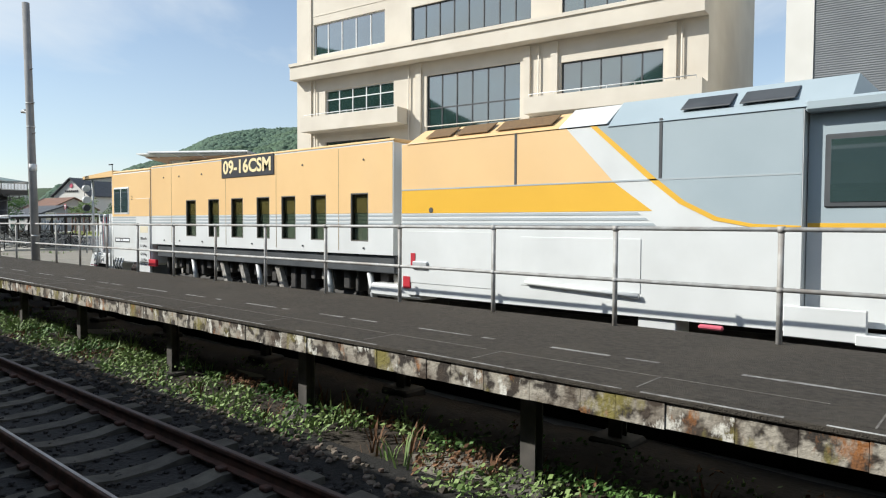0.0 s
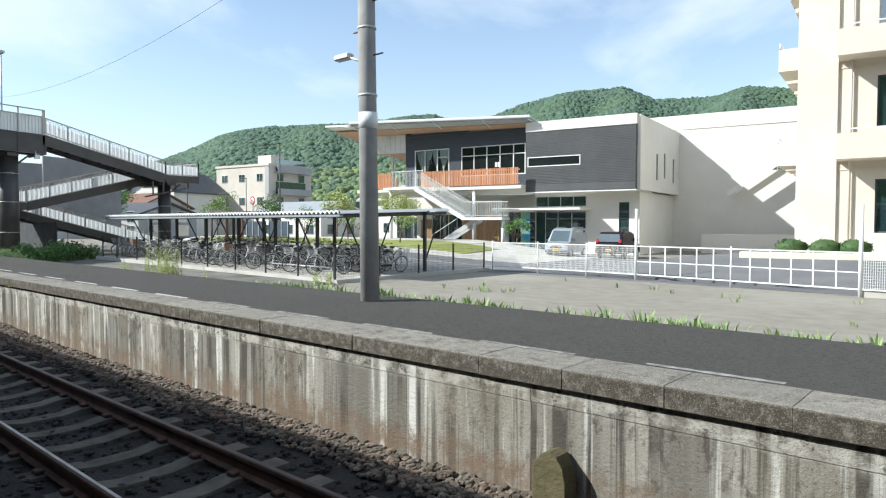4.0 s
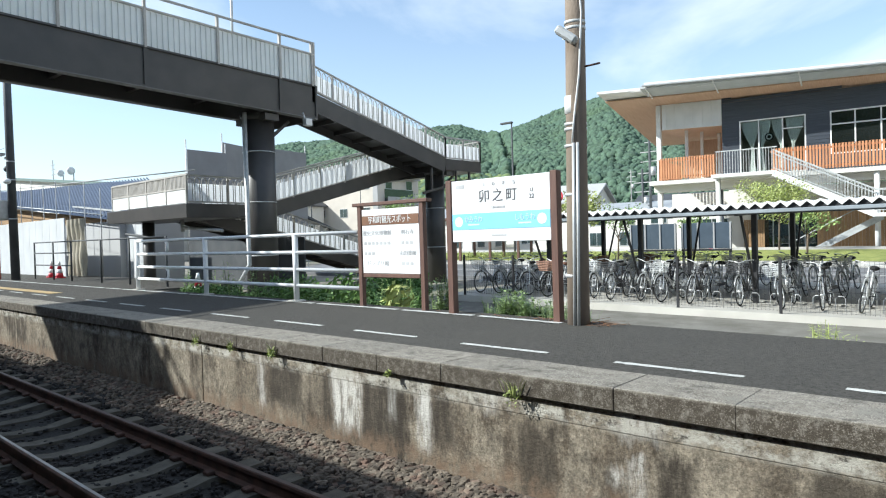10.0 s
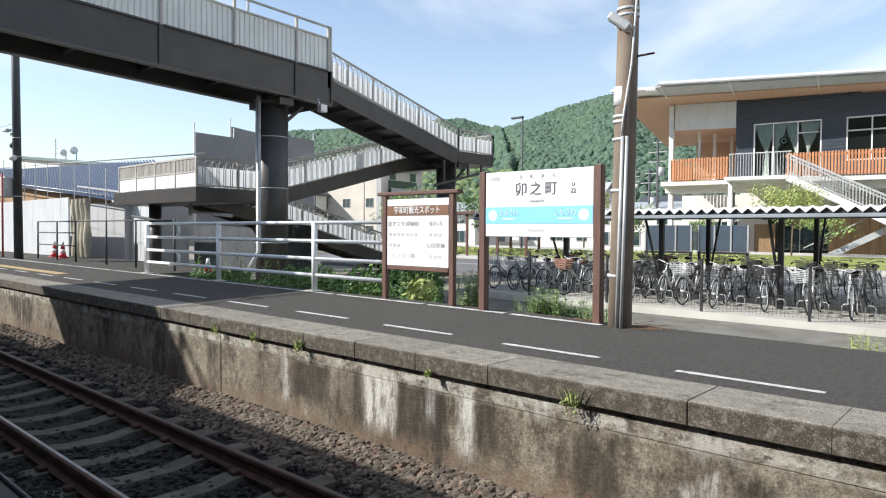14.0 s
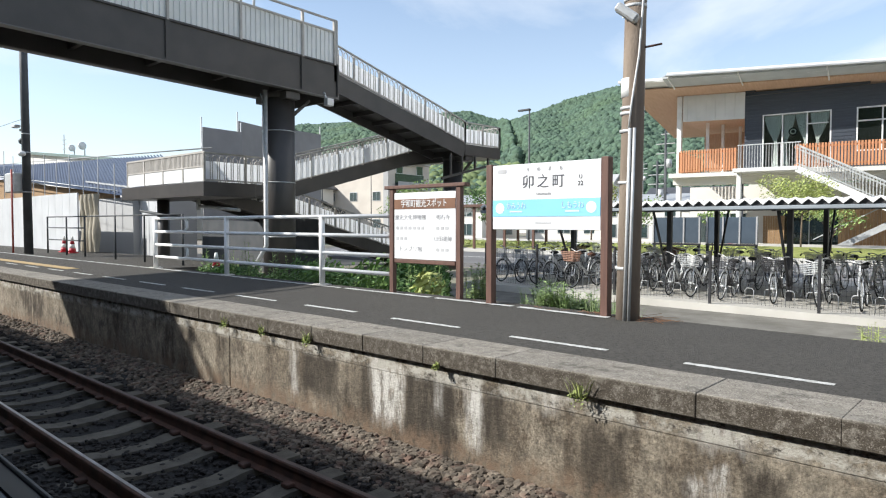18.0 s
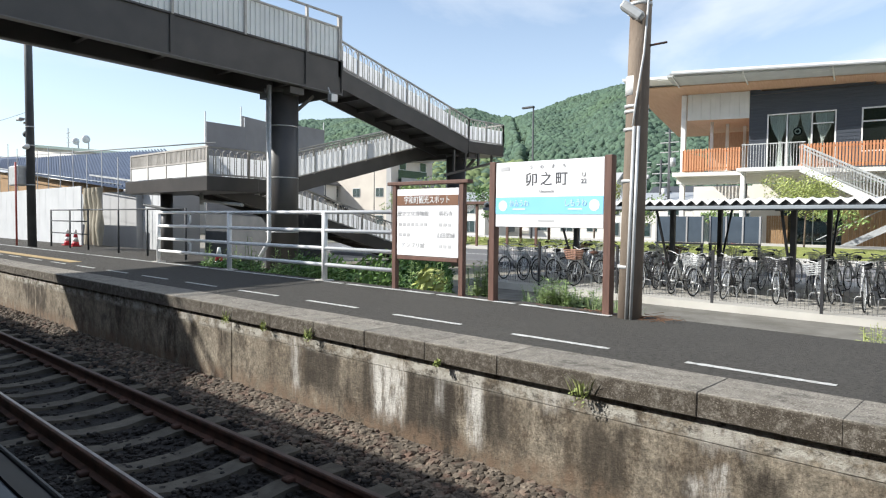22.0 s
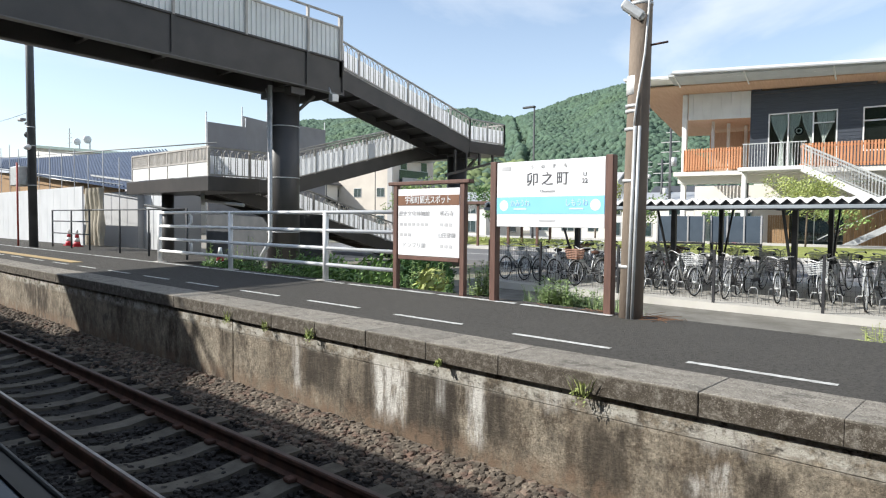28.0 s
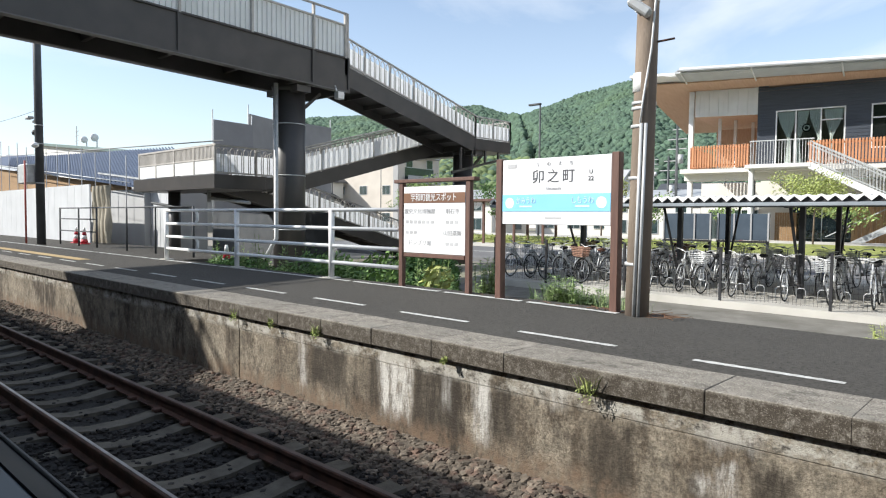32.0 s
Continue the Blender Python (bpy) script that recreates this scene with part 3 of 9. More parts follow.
M_SHEET = bpy.data.materials.new("translucent_parapet_sheet")
M_SHEET.use_nodes = True
_n, _l = M_SHEET.node_tree.nodes, M_SHEET.node_tree.links
_n.remove(_n["Principled BSDF"])
_d, _t, _x = _n.new("ShaderNodeBsdfDiffuse"), _n.new("ShaderNodeBsdfTranslucent"), _n.new("ShaderNodeMixShader")
_d.inputs["Color"].default_value, _t.inputs["Color"].default_value = (0.84, 0.85, 0.86, 1), (0.92, 0.93, 0.94, 1)
_x.inputs[0].default_value = 0.62
_l.new(_d.outputs[0], _x.inputs[1]), _l.new(_t.outputs[0], _x.inputs[2])
_l.new(_x.outputs[0], _n["Material Output"].inputs["Surface"])


# ---- ground ----
g = B()
g.add([(-3000, -3000, -0.42), (3000, -3000, -0.42), (3000, 7.0, -0.42), (-3000, 7.0, -0.42), (-3000, 9.6, 0.05), (3000, 9.6, 0.05), (3000, 4500, 0.05), (-3000, 4500, 0.05)],
      [(0, 1, 2, 3), (3, 2, 5, 4), (4, 5, 6, 7)])
solid("ground", g, M_GROUND, "dry pale earth beside the station", "ground", kind="structure")

# gravel yard, parking and street behind the platform: thin sheets on the ground
for nm, lab, m, poly, z in (
        ("yard", "pale gravel yard with patches of weeds", M_FIELD, [(-52.4, 9.8), (10, 9.8), (10, 21.3), (-52.4, 22.9)], 0.06),
        ("car_park", "dark asphalt car park", M_ROAD, [(-90, 23.4), (-36, 21.6), (12, 22.2), (12, 31), (-41, 29.5), (-50, 38.5), (-90, 35)], 0.07)):
    b = B()
    b.prism(poly, z - 0.04, z, axis="z")
    solid(nm, b, m, lab, "ground", kind="structure")



def street_z(x, y):
    """The street behind the bicycle shed climbs towards the hall."""
    f = min(1.0, max(0.0, (-54.0 - x) / 11.0))
    f = f * f * (3 - 2 * f)
    g = min(1.0, max(0.0, (x + 52.0) / 8.0))
    g = g * g * (3 - 2 * g)
    return 0.075 + f * float(np.interp(y, (23.4, 25.0, 28.4, 30.0, 33.4, 37.0), (0.14, 0.28, 0.42, 0.54, 0.86, 0.92))) + g * float(np.interp(y, (22.2, 28.0, 33.0), (0.0, 0.70, 0.75)))


def slope_sheet(x0, x1, y0, y1, dz=0.0, thick=0.3):
    """A thin slab that lies on the climbing street."""
    m, k = 24, 8
    vs, fs = [], []
    for i in range(m + 1):
        for j in range(k + 1):
            x, y = x0 + (x1 - x0) * i / m, y0 + (y1 - y0) * j / k
            vs.append((x, y, street_z(x, y) + dz))
    for i in range(m):
        for j in range(k):
            a = i * (k + 1) + j
            fs.append((a, a + k + 1, a + k + 2, a + 1))
    rim = [i * (k + 1) for i in range(m + 1)]
    c = len(vs)
    vs += [(vs[i][0], vs[i][1], vs[i][2] - thick) for i in rim]
    for i in range(m):
        fs.append((rim[i], c + i, c + i + 1, rim[i + 1]))
    return B().add(vs, fs)


solid("street", slope_sheet(-95, -52.5, 23.4, 28.2), M_ROAD, "grey asphalt street climbing to the hall", "road", kind="structure")
solid("office_street", slope_sheet(-52.4, 12.0, 23.0, 32.5, 0.004), M_ROAD, "grey asphalt street climbing to the office building", "road", kind="structure")
solid("hall_forecourt", slope_sheet(-95, -54.0, 28.2, 37.0, 0.02), M_CONC, "pale paved forecourt of the hall", "pavement", kind="structure")

# ---- track ----
Y_NEAR, Y_FAR, X0, X1 = 2.05, 3.18, -125.0, 14.0


def track_shift(x):
    """Sideways bend of the track, in metres."""
    return float(np.interp(-x, (0, 4, 10, 18, 27, 36, 44, 52, 58, 64, 125), (0.02, 0.0, -0.08, -0.18, -0.23, -0.26, -0.18, -0.07, 0.0, 0.03, 0.03)))


def shoulder(x, y):
    """Ballast heaped against the platform wall."""
    f = min(1.0, max(0.0, (-48.0 - x) / 6.0)) * min(1.0, max(0.0, (y - 3.75) / 0.62))
    return 0.125 * f * f * (3 - 2 * f)


bed = B()
NX = 140
rng = random.Random(5)
prof = [(0.6, -0.34), (1.0, -0.17), (1.80, -0.155), (1.95, -0.20), (2.6, -0.22), (3.7, -0.215), (4.0, -0.25), (4.25, -0.275), (4.52, -0.30)]
vs, fs = [], []
for i in range(NX + 1):
    x = X0 + (X1 - X0) * i / NX
    for y, z in prof:
        vs.append((x, y + track_shift(x) * (y < 4.2), z + shoulder(x, y) + rng.uniform(-0.012, 0.012)))
k = len(prof)
for i in range(NX):
    for j in range(k - 1):
        a = i * k + j
        fs.append((a, a + k, a + k + 1, a + 1))
bed.add(vs, fs)
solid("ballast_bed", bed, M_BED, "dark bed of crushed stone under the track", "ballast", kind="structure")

track = thing("railway_track", "narrow-gauge track with rusty rails on concrete sleepers", "railway track", kind="structure")
railprof = [(-0.0625, -0.153), (0.0625, -0.153), (0.0625, -0.142), (0.012, -0.125), (0.009, -0.05), (0.0325, -0.036), (0.0325, -0.006), (0.026, 0.0), (-0.026, 0.0), (-0.0325, -0.006), (-0.0325, -0.036), (-0.009, -0.05), (-0.012, -0.125), (-0.0625, -0.142)]
def along(profile, x0, x1, step=2.0):
    """A closed profile of (y, z) pairs drawn along the bending track."""
    n, m = len(profile), int((x1 - x0) / step)
    vs, fs = [], []
    for i in range(m + 1):
        x = x0 + (x1 - x0) * i / m
        vs += [(x, y + track_shift(x), z) for y, z in profile]
    for i in range(m):
        for k in range(n):
            a, c = i * n + k, i * n + (k + 1) % n
            fs.append((a, c, c + n, a + n))
    fs += [tuple(reversed(range(n))), tuple(range(m * n, m * n + n))]
    return B().add(vs, [tuple(reversed(f)) for f in fs])


for y in (Y_NEAR, Y_FAR):
    part("rail", along([(a + y, c) for a, c in railprof], X0, X1), M_RUST, track, "rust-brown steel rail")
    near = y == Y_NEAR
    a = 0.006 if near else 0.022
    part("rail_head", along([(y - a, 0.0), (y + 0.022, 0.0), (y + 0.022, 0.003), (y - a, 0.003)], X0, X1), M_RAILTOP if near else M_RAILDULL, track, "polished running surface" if near else "dull brown running surface")
sl = B()
SLX = 0.11
pf = [(-1.0, -0.165), (-0.42, -0.165), (-0.2, -0.20), (0.2, -0.20), (0.42, -0.165), (1.0, -0.165)]
vs, fs = [], []
for y, z in pf:
    vs += [(-SLX * 1.15, y, -0.34), (SLX * 1.15, y, -0.34), (SLX, y, z), (-SLX, y, z)]
for i in range(len(pf) - 1):
    a = 4 * i
    for q in range(4):
        fs.append((a + q, a + (q + 1) % 4, a + 4 + (q + 1) % 4, a + 4 + q))
fs += [(3, 2, 1, 0), tuple(4 * (len(pf) - 1) + q for q in range(4))]
sl.add(vs, [tuple(reversed(f)) for f in fs])
sleeper_mesh = sl.mesh("sleeper", M_SLEEPER)
clips = B()
SLEEPER_STEP = 0.6735
n_sl = int((X1 - X0) / SLEEPER_STEP)
for i in range(n_sl):
    x = -65.226 + SLEEPER_STEP * (i - 88)
    part("sleeper", sleeper_mesh, M_SLEEPER, track, at=pose(x, (Y_NEAR + Y_FAR) / 2 + track_shift(x), 0.01, 0, 0, rng.uniform(-0.8, 0.8)))
    if x > -100:
        for y in (Y_NEAR, Y_FAR):
            yc = y + track_shift(x)
            for s in (-1, 1):
                clips.box(x - 0.05, yc + s * 0.05, -0.152, x + 0.05, yc + s * 0.13, -0.115, 0.008)
part("rail_clips", clips, M_RUST, track, "rusty rail clips")
track.children[-1]["kind"] = "stuff"


def stone(b, rng, x, y, z, s):
    """A crushed stone: two skewed rings, the upper one turned and smaller."""
    a = rng.uniform(0, 6.28)
    long, flat = rng.uniform(0.85, 1.3), rng.uniform(0.5, 0.8)
    ca, sa = math.cos(a), math.sin(a)
    vs = []
    for k in range(8):
        up = k > 3
        t = k * 1.5708 + (0.785 if up else 0.0)
        r = s * rng.uniform(0.7, 1.1) * (0.72 if up else 1.0)
        px, py = r * long * math.cos(t), r * math.sin(t)
        vs.append((x + px * ca - py * sa, y + px * sa + py * ca, z + s * flat * (rng.uniform(0.45, 0.8) if up else rng.uniform(-0.6, 0.0))))
    b.add(vs, [(4, 5, 6, 7), (0, 1, 4), (1, 5, 4), (1, 2, 5), (2, 6, 5), (2, 3, 6), (3, 7, 6), (3, 0, 7), (0, 4, 7)])


def bed_z(y, x=0.0):
    for (a, za), (c, zc) in zip(prof, prof[1:]):
        if a <= y <= c:
            return za + (zc - za) * (y - a) / (c - a) + shoulder(x, y)
    return -0.42


st, st2 = B(), B()
rng = random.Random(11)
for i in range(21000):
    x = rng.uniform(-72, 1) if i < 14000 else rng.uniform(-67, -55)
    y = rng.uniform(1.0, 3.75)
    if abs(y - Y_NEAR) < 0.07 or abs(y - Y_FAR) < 0.07:
        continue
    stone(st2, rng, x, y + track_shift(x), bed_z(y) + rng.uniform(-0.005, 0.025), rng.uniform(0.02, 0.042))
for i in range(24000):
    x = rng.uniform(-73, 1) if i < 4000 else (rng.uniform(-72, -26.5) if i < 18000 else rng.uniform(-68, -54))
    y = 4.42 - abs(rng.gauss(0, 0.36)) if x < -30.7 else rng.uniform(3.4, 4.3)
    if y < 3.27:
        continue
    heap = max(0.0, 1 - (4.46 - y) / 0.3) * 0.04
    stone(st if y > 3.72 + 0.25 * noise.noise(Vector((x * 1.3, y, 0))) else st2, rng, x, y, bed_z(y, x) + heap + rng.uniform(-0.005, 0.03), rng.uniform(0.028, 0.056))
for i in range(4200):
    x = rng.uniform(-90, -72)
    y = 4.42 - abs(rng.gauss(0, 0.5))
    if y > 3.35:
        stone(st if y > 3.8 else st2, rng, x, y + track_shift(x) * (y < 4.2), bed_z(y, x) + max(0.0, 1 - (4.46 - y) / 0.3) * 0.04 + rng.uniform(-0.005, 0.03), rng.uniform(0.03, 0.058))
solid("ballast_stones", st, M_BALLAST, "loose grey and brown crushed ballast stones", "ballast", kind="stuff")
solid("grimy_ballast_stones", st2, M_GRIMY_SHADE, "oil-darkened crushed ballast stones between the rails", "ballast", kind="stuff")

# ---- the solid platform ----
XP0, XP1, ZP = -130.0, -30.75, 0.90
LIP, WALLY = 4.36, 4.43
plat = thing("platform", "old concrete station platform with asphalt top", "platform", kind="structure")


def back_rise(x):
    """How far the platform's back edge lies above its coping."""
    return float(np.interp(-x, (50, 58, 63.5, 65, 67), (0.0, 0.012, 0.025, 0.042, 0.048)))


def top_z(x, y):
    return ZP + back_rise(x) * max(0.0, (y - 4.85) / 2.45)


b = B()
cut = [XP0, -67.0, -65.0, -63.5, -58.0, -50.0, XP1]
vs = [v for x in cut for v in ((x, 4.85, -0.4), (x, 4.85, ZP), (x, 7.32, top_z(x, 7.32)), (x, 7.32, -0.4))]
fs = [(0, 1, 2, 3), (27, 26, 25, 24)]
for i in range(len(cut) - 1):
    fs += [(4 * i + j, 4 * i + 4 + j, 4 * i + 4 + (j + 1) % 4, 4 * i + (j + 1) % 4) for j in range(4)]
b.add(vs, fs)
part("platform_fill", b, M_ASPHALT, plat, "dark asphalt surface")
cuts = [XP0, -115.0, -105.6, -96.2, -86.8, -77.4, -67.77, -57.05, -46.4, -38.2, XP1]
for xa, xb in zip(cuts, cuts[1:]):
    ga, gb = (0.010 if abs(c + 67.77) < 0.1 or abs(c + 57.05) < 0.1 else 0.0015 for c in (xa, xb))
    part("retaining_wall", B().box(xa + ga, WALLY, -0.5, xb - gb, WALLY + 0.415, 0.56, 0.004), M_WALL, plat, "weathered concrete wall with dark water stains")
    part("wall_course", B().box(xa + ga * 0.5, WALLY - 0.007, 0.561, xb - gb * 0.5, WALLY + 0.415, 0.735, 0.006), M_WALL, plat, "upper course of stained concrete")
part("wall_foot_pier", B().box(XP1 + 0.002, WALLY - 0.006, -0.5, -30.41, WALLY + 0.415, 0.49, 0.015), M_WALL, plat, "stained end of the lower wall")
cop = B().box(0.0005, LIP, 0.732, 0.8495, 4.93, ZP + 0.003, 0.006).mesh("coping_slab", M_COPING)
part("coping_slab", B().box(XP1 - 0.3095, LIP, 0.732, XP1 - 0.0405, 4.93, ZP + 0.003, 0.009), M_COPING, plat)
x = XP1 - 0.04 - 0.27 - 0.85
rng = random.Random(3)
while x > -118:
    part("coping_slab", cop, M_COPING, plat, at=pose(x, rng.uniform(-0.004, 0.004), rng.uniform(-0.002, 0.002), 0, 0, rng.uniform(-0.1, 0.1)))
    x -= 0.85
for k in range(34):
    x = float(np.interp(k, (0, 1, 8, 15, 17, 22, 34), (-31.2, -32.915, -44.994, -57.55, -61.035, -69.96, -91.2)))
    yd = float(np.interp(-x, (32, 38, 46, 57.5, 61, 63.5, 66, 75), (5.12, 4.97, 4.97, 5.21, 5.24, 5.33, 5.44, 5.48)))
    yd -= 4.6 * (top_z(x, yd) - ZP)
    s = 1.07
    pts = 36
    zd = max(top_z(x, yd), top_z(x - s, yd)) + 0.0025
    vs, fs = [], []
    for j in range(pts + 1):
        w = 0.036 + rng.uniform(-0.010, 0.004)
        xx = x - s * j / pts
        vs += [(xx, yd - w, zd), (xx, yd + w + rng.uniform(-0.006, 0.004), zd + 0.002)]
    for j in range(pts):
        fs.append((2 * j, 2 * j + 1, 2 * j + 3, 2 * j + 2))
    b = B().add(vs, fs)
    part("line_dash", b, M_PAINT if x < -44 else M_OLDPAINT, plat, "worn white safety line")
rng = random.Random(8)
vs, fs = [], []
for j in range(280):
    xx = -63.75 - 0.1 * j
    yl = 6.96 + 0.008 * (-63.75 - xx) if xx > -70 else 7.01
    vs += [(xx, yl + rng.uniform(-0.014, 0.014), top_z(xx, 7.0) + 0.007), (xx, yl + 0.10 + rng.uniform(-0.03, 0.012), top_z(xx, 7.1) + 0.007)]
for j in range(279):
    if rng.random() > 0.03:
        fs.append((2 * j, 2 * j + 1, 2 * j + 3, 2 * j + 2))
part("back_line", B().add(vs, fs), M_PAINT, plat, "chipped white edge line")
b = B().box(-105, 5.66, ZP, -77.5, 5.92, ZP + 0.028)
part("tactile_strip", b, M_TACTILE, plat, "faded ochre tactile paving strip")

# ---- the light deck on posts ----
deck = thing("platform_deck", "thin concrete platform deck on short posts with a mottled fascia", "platform", kind="structure")


def fascia_material():
    """Blotched old concrete edge: bare white patches, black crust, rust and moss."""
    m = mat("mottled_fascia", (0.36, 0.325, 0.27), (0.04, 0.032, 0.026), 6.5, 0.93, bump=0.7, bscale=34, c3=(0.085, 0.06, 0.042), scale3=2.3, amount3=0.9, lo=0.46, hi=0.56, world=True)
    n, l = m.node_tree.nodes, m.node_tree.links
    p = n["Principled BSDF"]
    src = p.inputs["Base Color"].links[0].from_socket
    geo = n.new("ShaderNodeNewGeometry")
    for scale, a, b, colour in ((2.6, 0.53, 0.62, (0.20, 0.17, 0.05, 1)), (3.4, 0.57, 0.66, (0.27, 0.11, 0.035, 1)), (5.0, 0.58, 0.63, (0.60, 0.58, 0.52, 1))):
        t, r, x = n.new("ShaderNodeTexNoise"), n.new("ShaderNodeMapRange"), n.new("ShaderNodeMix")
        mp = n.new("ShaderNodeMapping")
        mp.inputs["Location"].default_value = (scale * 3, 0, 0)
        mp.inputs["Scale"].default_value = (1, 1, 0.55)
        t.inputs["Scale"].default_value, t.inputs["Detail"].default_value, t.inputs["Roughness"].default_value = scale, 7, 0.68
        r.inputs["From Min"].default_value, r.inputs["From Max"].default_value = a, b
        x.data_type = "RGBA"
        x.inputs[7].default_value = colour
        l.new(geo.outputs["Position"], mp.inputs["Vector"])
        l.new(mp.outputs["Vector"], t.inputs["Vector"])
        l.new(t.outputs["Fac"], r.inputs["Value"])
        l.new(r.outputs["Result"], x.inputs[0])
        l.new(src, x.inputs[6])
        src = x.outputs[2]
    l.new(src, p.inputs["Base Color"])
    return m


M_FASCIA = fascia_material()
x = XP1
rng = random.Random(21)
fms = [B().box(0.001, 4.31, 0.66, w - 0.001, 4.62, 0.845, 0.003).mesh("deck_edge_block", M_FASCIA) for w in (0.28, 0.36, 0.45)]
while x < 9:
    k = rng.randrange(3)
    part("deck_edge_block", fms[k], M_FASCIA, deck, at=pose(x, rng.uniform(-0.008, 0.008), rng.uniform(-0.005, 0.005)))
    x += (0.28, 0.36, 0.45)[k]
part("deck_nosing", B().box(XP1, 4.285, 0.848, 18, 4.42, 0.886, 0.006), M_DECK, deck)
x = XP1 + 0.05
while x < 8:
    w = rng.uniform(0.5, 2.6)
    part("edge_strip", B().box(x, 4.292, 0.8865, x + w, 4.292 + rng.uniform(0.012, 0.028), 0.889), M_OLDPAINT if rng.random() < 0.6 else M_PAINT, deck, "chipped pale edge strip")
    x += w + rng.uniform(0.0, 0.7)
x = XP1 + 0.9
while x < 8:
    w = rng.uniform(1.2, 2.0)
    part("slab_joint", B().box(x, 4.42, 0.8865, x + 0.011, 4.84, 0.8885), M_DECKLINE, deck)
    part("slab_joint", B().box(x + 0.02, 4.84, 0.8865, x + w * rng.uniform(0.75, 0.99), 4.847, 0.8885), M_DECKLINE, deck)
    x += w
part("expansion_joint", B().box(XP1 - 0.012, 4.93, ZP - 0.003, XP1 + 0.006, 7.1, ZP + 0.0025), M_BED, deck, "dark gap between platform and deck")
part("back_kerb", B().box(XP1 - 0.6, 6.46, ZP, XP1 - 0.02, 6.51, ZP + 0.006), M_PAINT, deck, "chipped white kerb edge")
part("deck_slab", B().box(XP1, 4.425, 0.70, 18, 7.12, 0.886), M_DECK, deck, "dark worn deck surface")
pm = B()
pm.box(-0.08, -0.065, -0.5, 0.08, -0.05, 0.70).box(-0.08, 0.05, -0.5, 0.08, 0.065, 0.70).box(-0.012, -0.05, -0.5, 0.012, 0.05, 0.70)
pm.box(-0.25, -0.22, -0.55, 0.25, 0.22, -0.28, 0.03)
dpost = pm.mesh("deck_post", M_CONC)
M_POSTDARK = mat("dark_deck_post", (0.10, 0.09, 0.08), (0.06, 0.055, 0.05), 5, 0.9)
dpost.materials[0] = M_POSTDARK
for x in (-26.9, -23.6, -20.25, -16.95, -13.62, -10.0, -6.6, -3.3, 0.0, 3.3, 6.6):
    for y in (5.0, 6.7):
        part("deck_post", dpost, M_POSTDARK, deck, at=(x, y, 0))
# Near-black bed colour on this bank paints the shade behind the deck.
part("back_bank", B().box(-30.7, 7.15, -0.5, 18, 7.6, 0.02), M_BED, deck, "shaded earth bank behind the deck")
for k in range(24):
    x = -30.62 + 1.707 * k
    vs, fs = [], []
    for j in range(8):
        w = 0.03 + rng.uniform(-0.012, 0.004)
        yy = 5.2 + 0.008 * k
        vs += [(x + 0.15 * j, yy - w, 0.8875), (x + 0.15 * j, yy + w, 0.8875)]
    for j in range(7):
        if rng.random() > 0.12:
            fs.append((2 * j, 2 * j + 2, 2 * j + 3, 2 * j + 1))
    part("line_dash", B().add(vs, fs), M_OLDPAINT, deck, "faded white safety line")

# ---- railing along the deck ----
M_RAILING = mat("weathered_galvanised_pipe", (0.46, 0.455, 0.44), (0.33, 0.32, 0.30), 9, 0.6, 0.1, c3=(0.22, 0.17, 0.13), scale3=2.5, amount3=0.5)
rail = thing("platform_railing", "grey galvanised pipe railing along the deck", "railing")
pmesh = B().tube((0, 0, 0.80), (0, 0, 1.99), 0.029, n=10).tube((0, 0, 1.97), (0, 0, 2.03), 0.038, n=10).tube((0, 0, 1.39), (0, 0, 1.44), 0.035, n=10).mesh("railing_post", M_RAILING)
for k in range(26):
    part("railing_post", pmesh, M_RAILING, rail, at=(-31.17 + 1.73 * k, 6.97, 0))
for z in (2.0, 1.415):
    part("rail_pipe", B().tube((-31.17, 6.97, z), (-31.17 + 1.73 * 25, 6.97, z), 0.023, n=10), M_RAILING, rail)


def lettering(name, text, size, material, parent, m, label="", width=None, depth=0.002, bold=0.0):
    """Letters of the built-in font as a flat mesh part, centred on m's origin, facing -y of m."""
    cu = bpy.data.curves.new(name, "FONT")
    cu.body, cu.size, cu.align_x, cu.align_y, cu.extrude = text, size, "CENTER", "CENTER", depth
    cu.resolution_u, cu.offset = 3, bold
    tmp = bpy.data.objects.new("tmp_text", cu)
    scene.collection.objects.link(tmp)
    me = bpy.data.meshes.new_from_object(tmp.evaluated_get(bpy.context.evaluated_depsgraph_get()))
    bpy.data.objects.remove(tmp)
    bpy.data.curves.remove(cu)
    me.materials.clear()
    me.materials.append(material)
    s = 1.0
    if width and len(me.vertices):
        xs = [v.co.x for v in me.vertices]
        s = width / max(0.001, max(xs) - min(xs))
    ob = part(name, me, material, parent, label, at=m @ pose(0, 0, 0, 90) @ Matrix.Diagonal((s, 1, 1, 1)))
    return ob


# ---- the train that carries the camera ----
train = thing("passenger_train", "dark passenger train side with a long open window band", "train", at=(0, 0, 0))
TX0, TX1 = -122.0, 12.0
part("roof", B().prism([(-2.62, 2.95), (0.26, 2.95), (0.26, 3.40), (0.0, 3.71), (-0.5, 3.84), (-1.9, 3.84), (-2.4, 3.71), (-2.62, 3.40)], TX0, TX1, axis="x"), M_TRAININ, train)
part("lower_side", B().box(TX0, 0.20, 0.35, TX1, 0.27, 1.28), M_TRAININ, train)
sill = part("window_sill", B().box(-63.0, 0.140, 1.70, -57.2, 0.1995, 1.738, 0.006), M_SILL, train, "dark blue-grey inner window sill")
part("gasket", B().prism([(0.262, 1.683), (0.20, 1.736), (0.20, 1.30), (0.262, 1.30)], -63.0, -57.2, axis="x"), M_TYRE, sill, "black rubber window gasket")
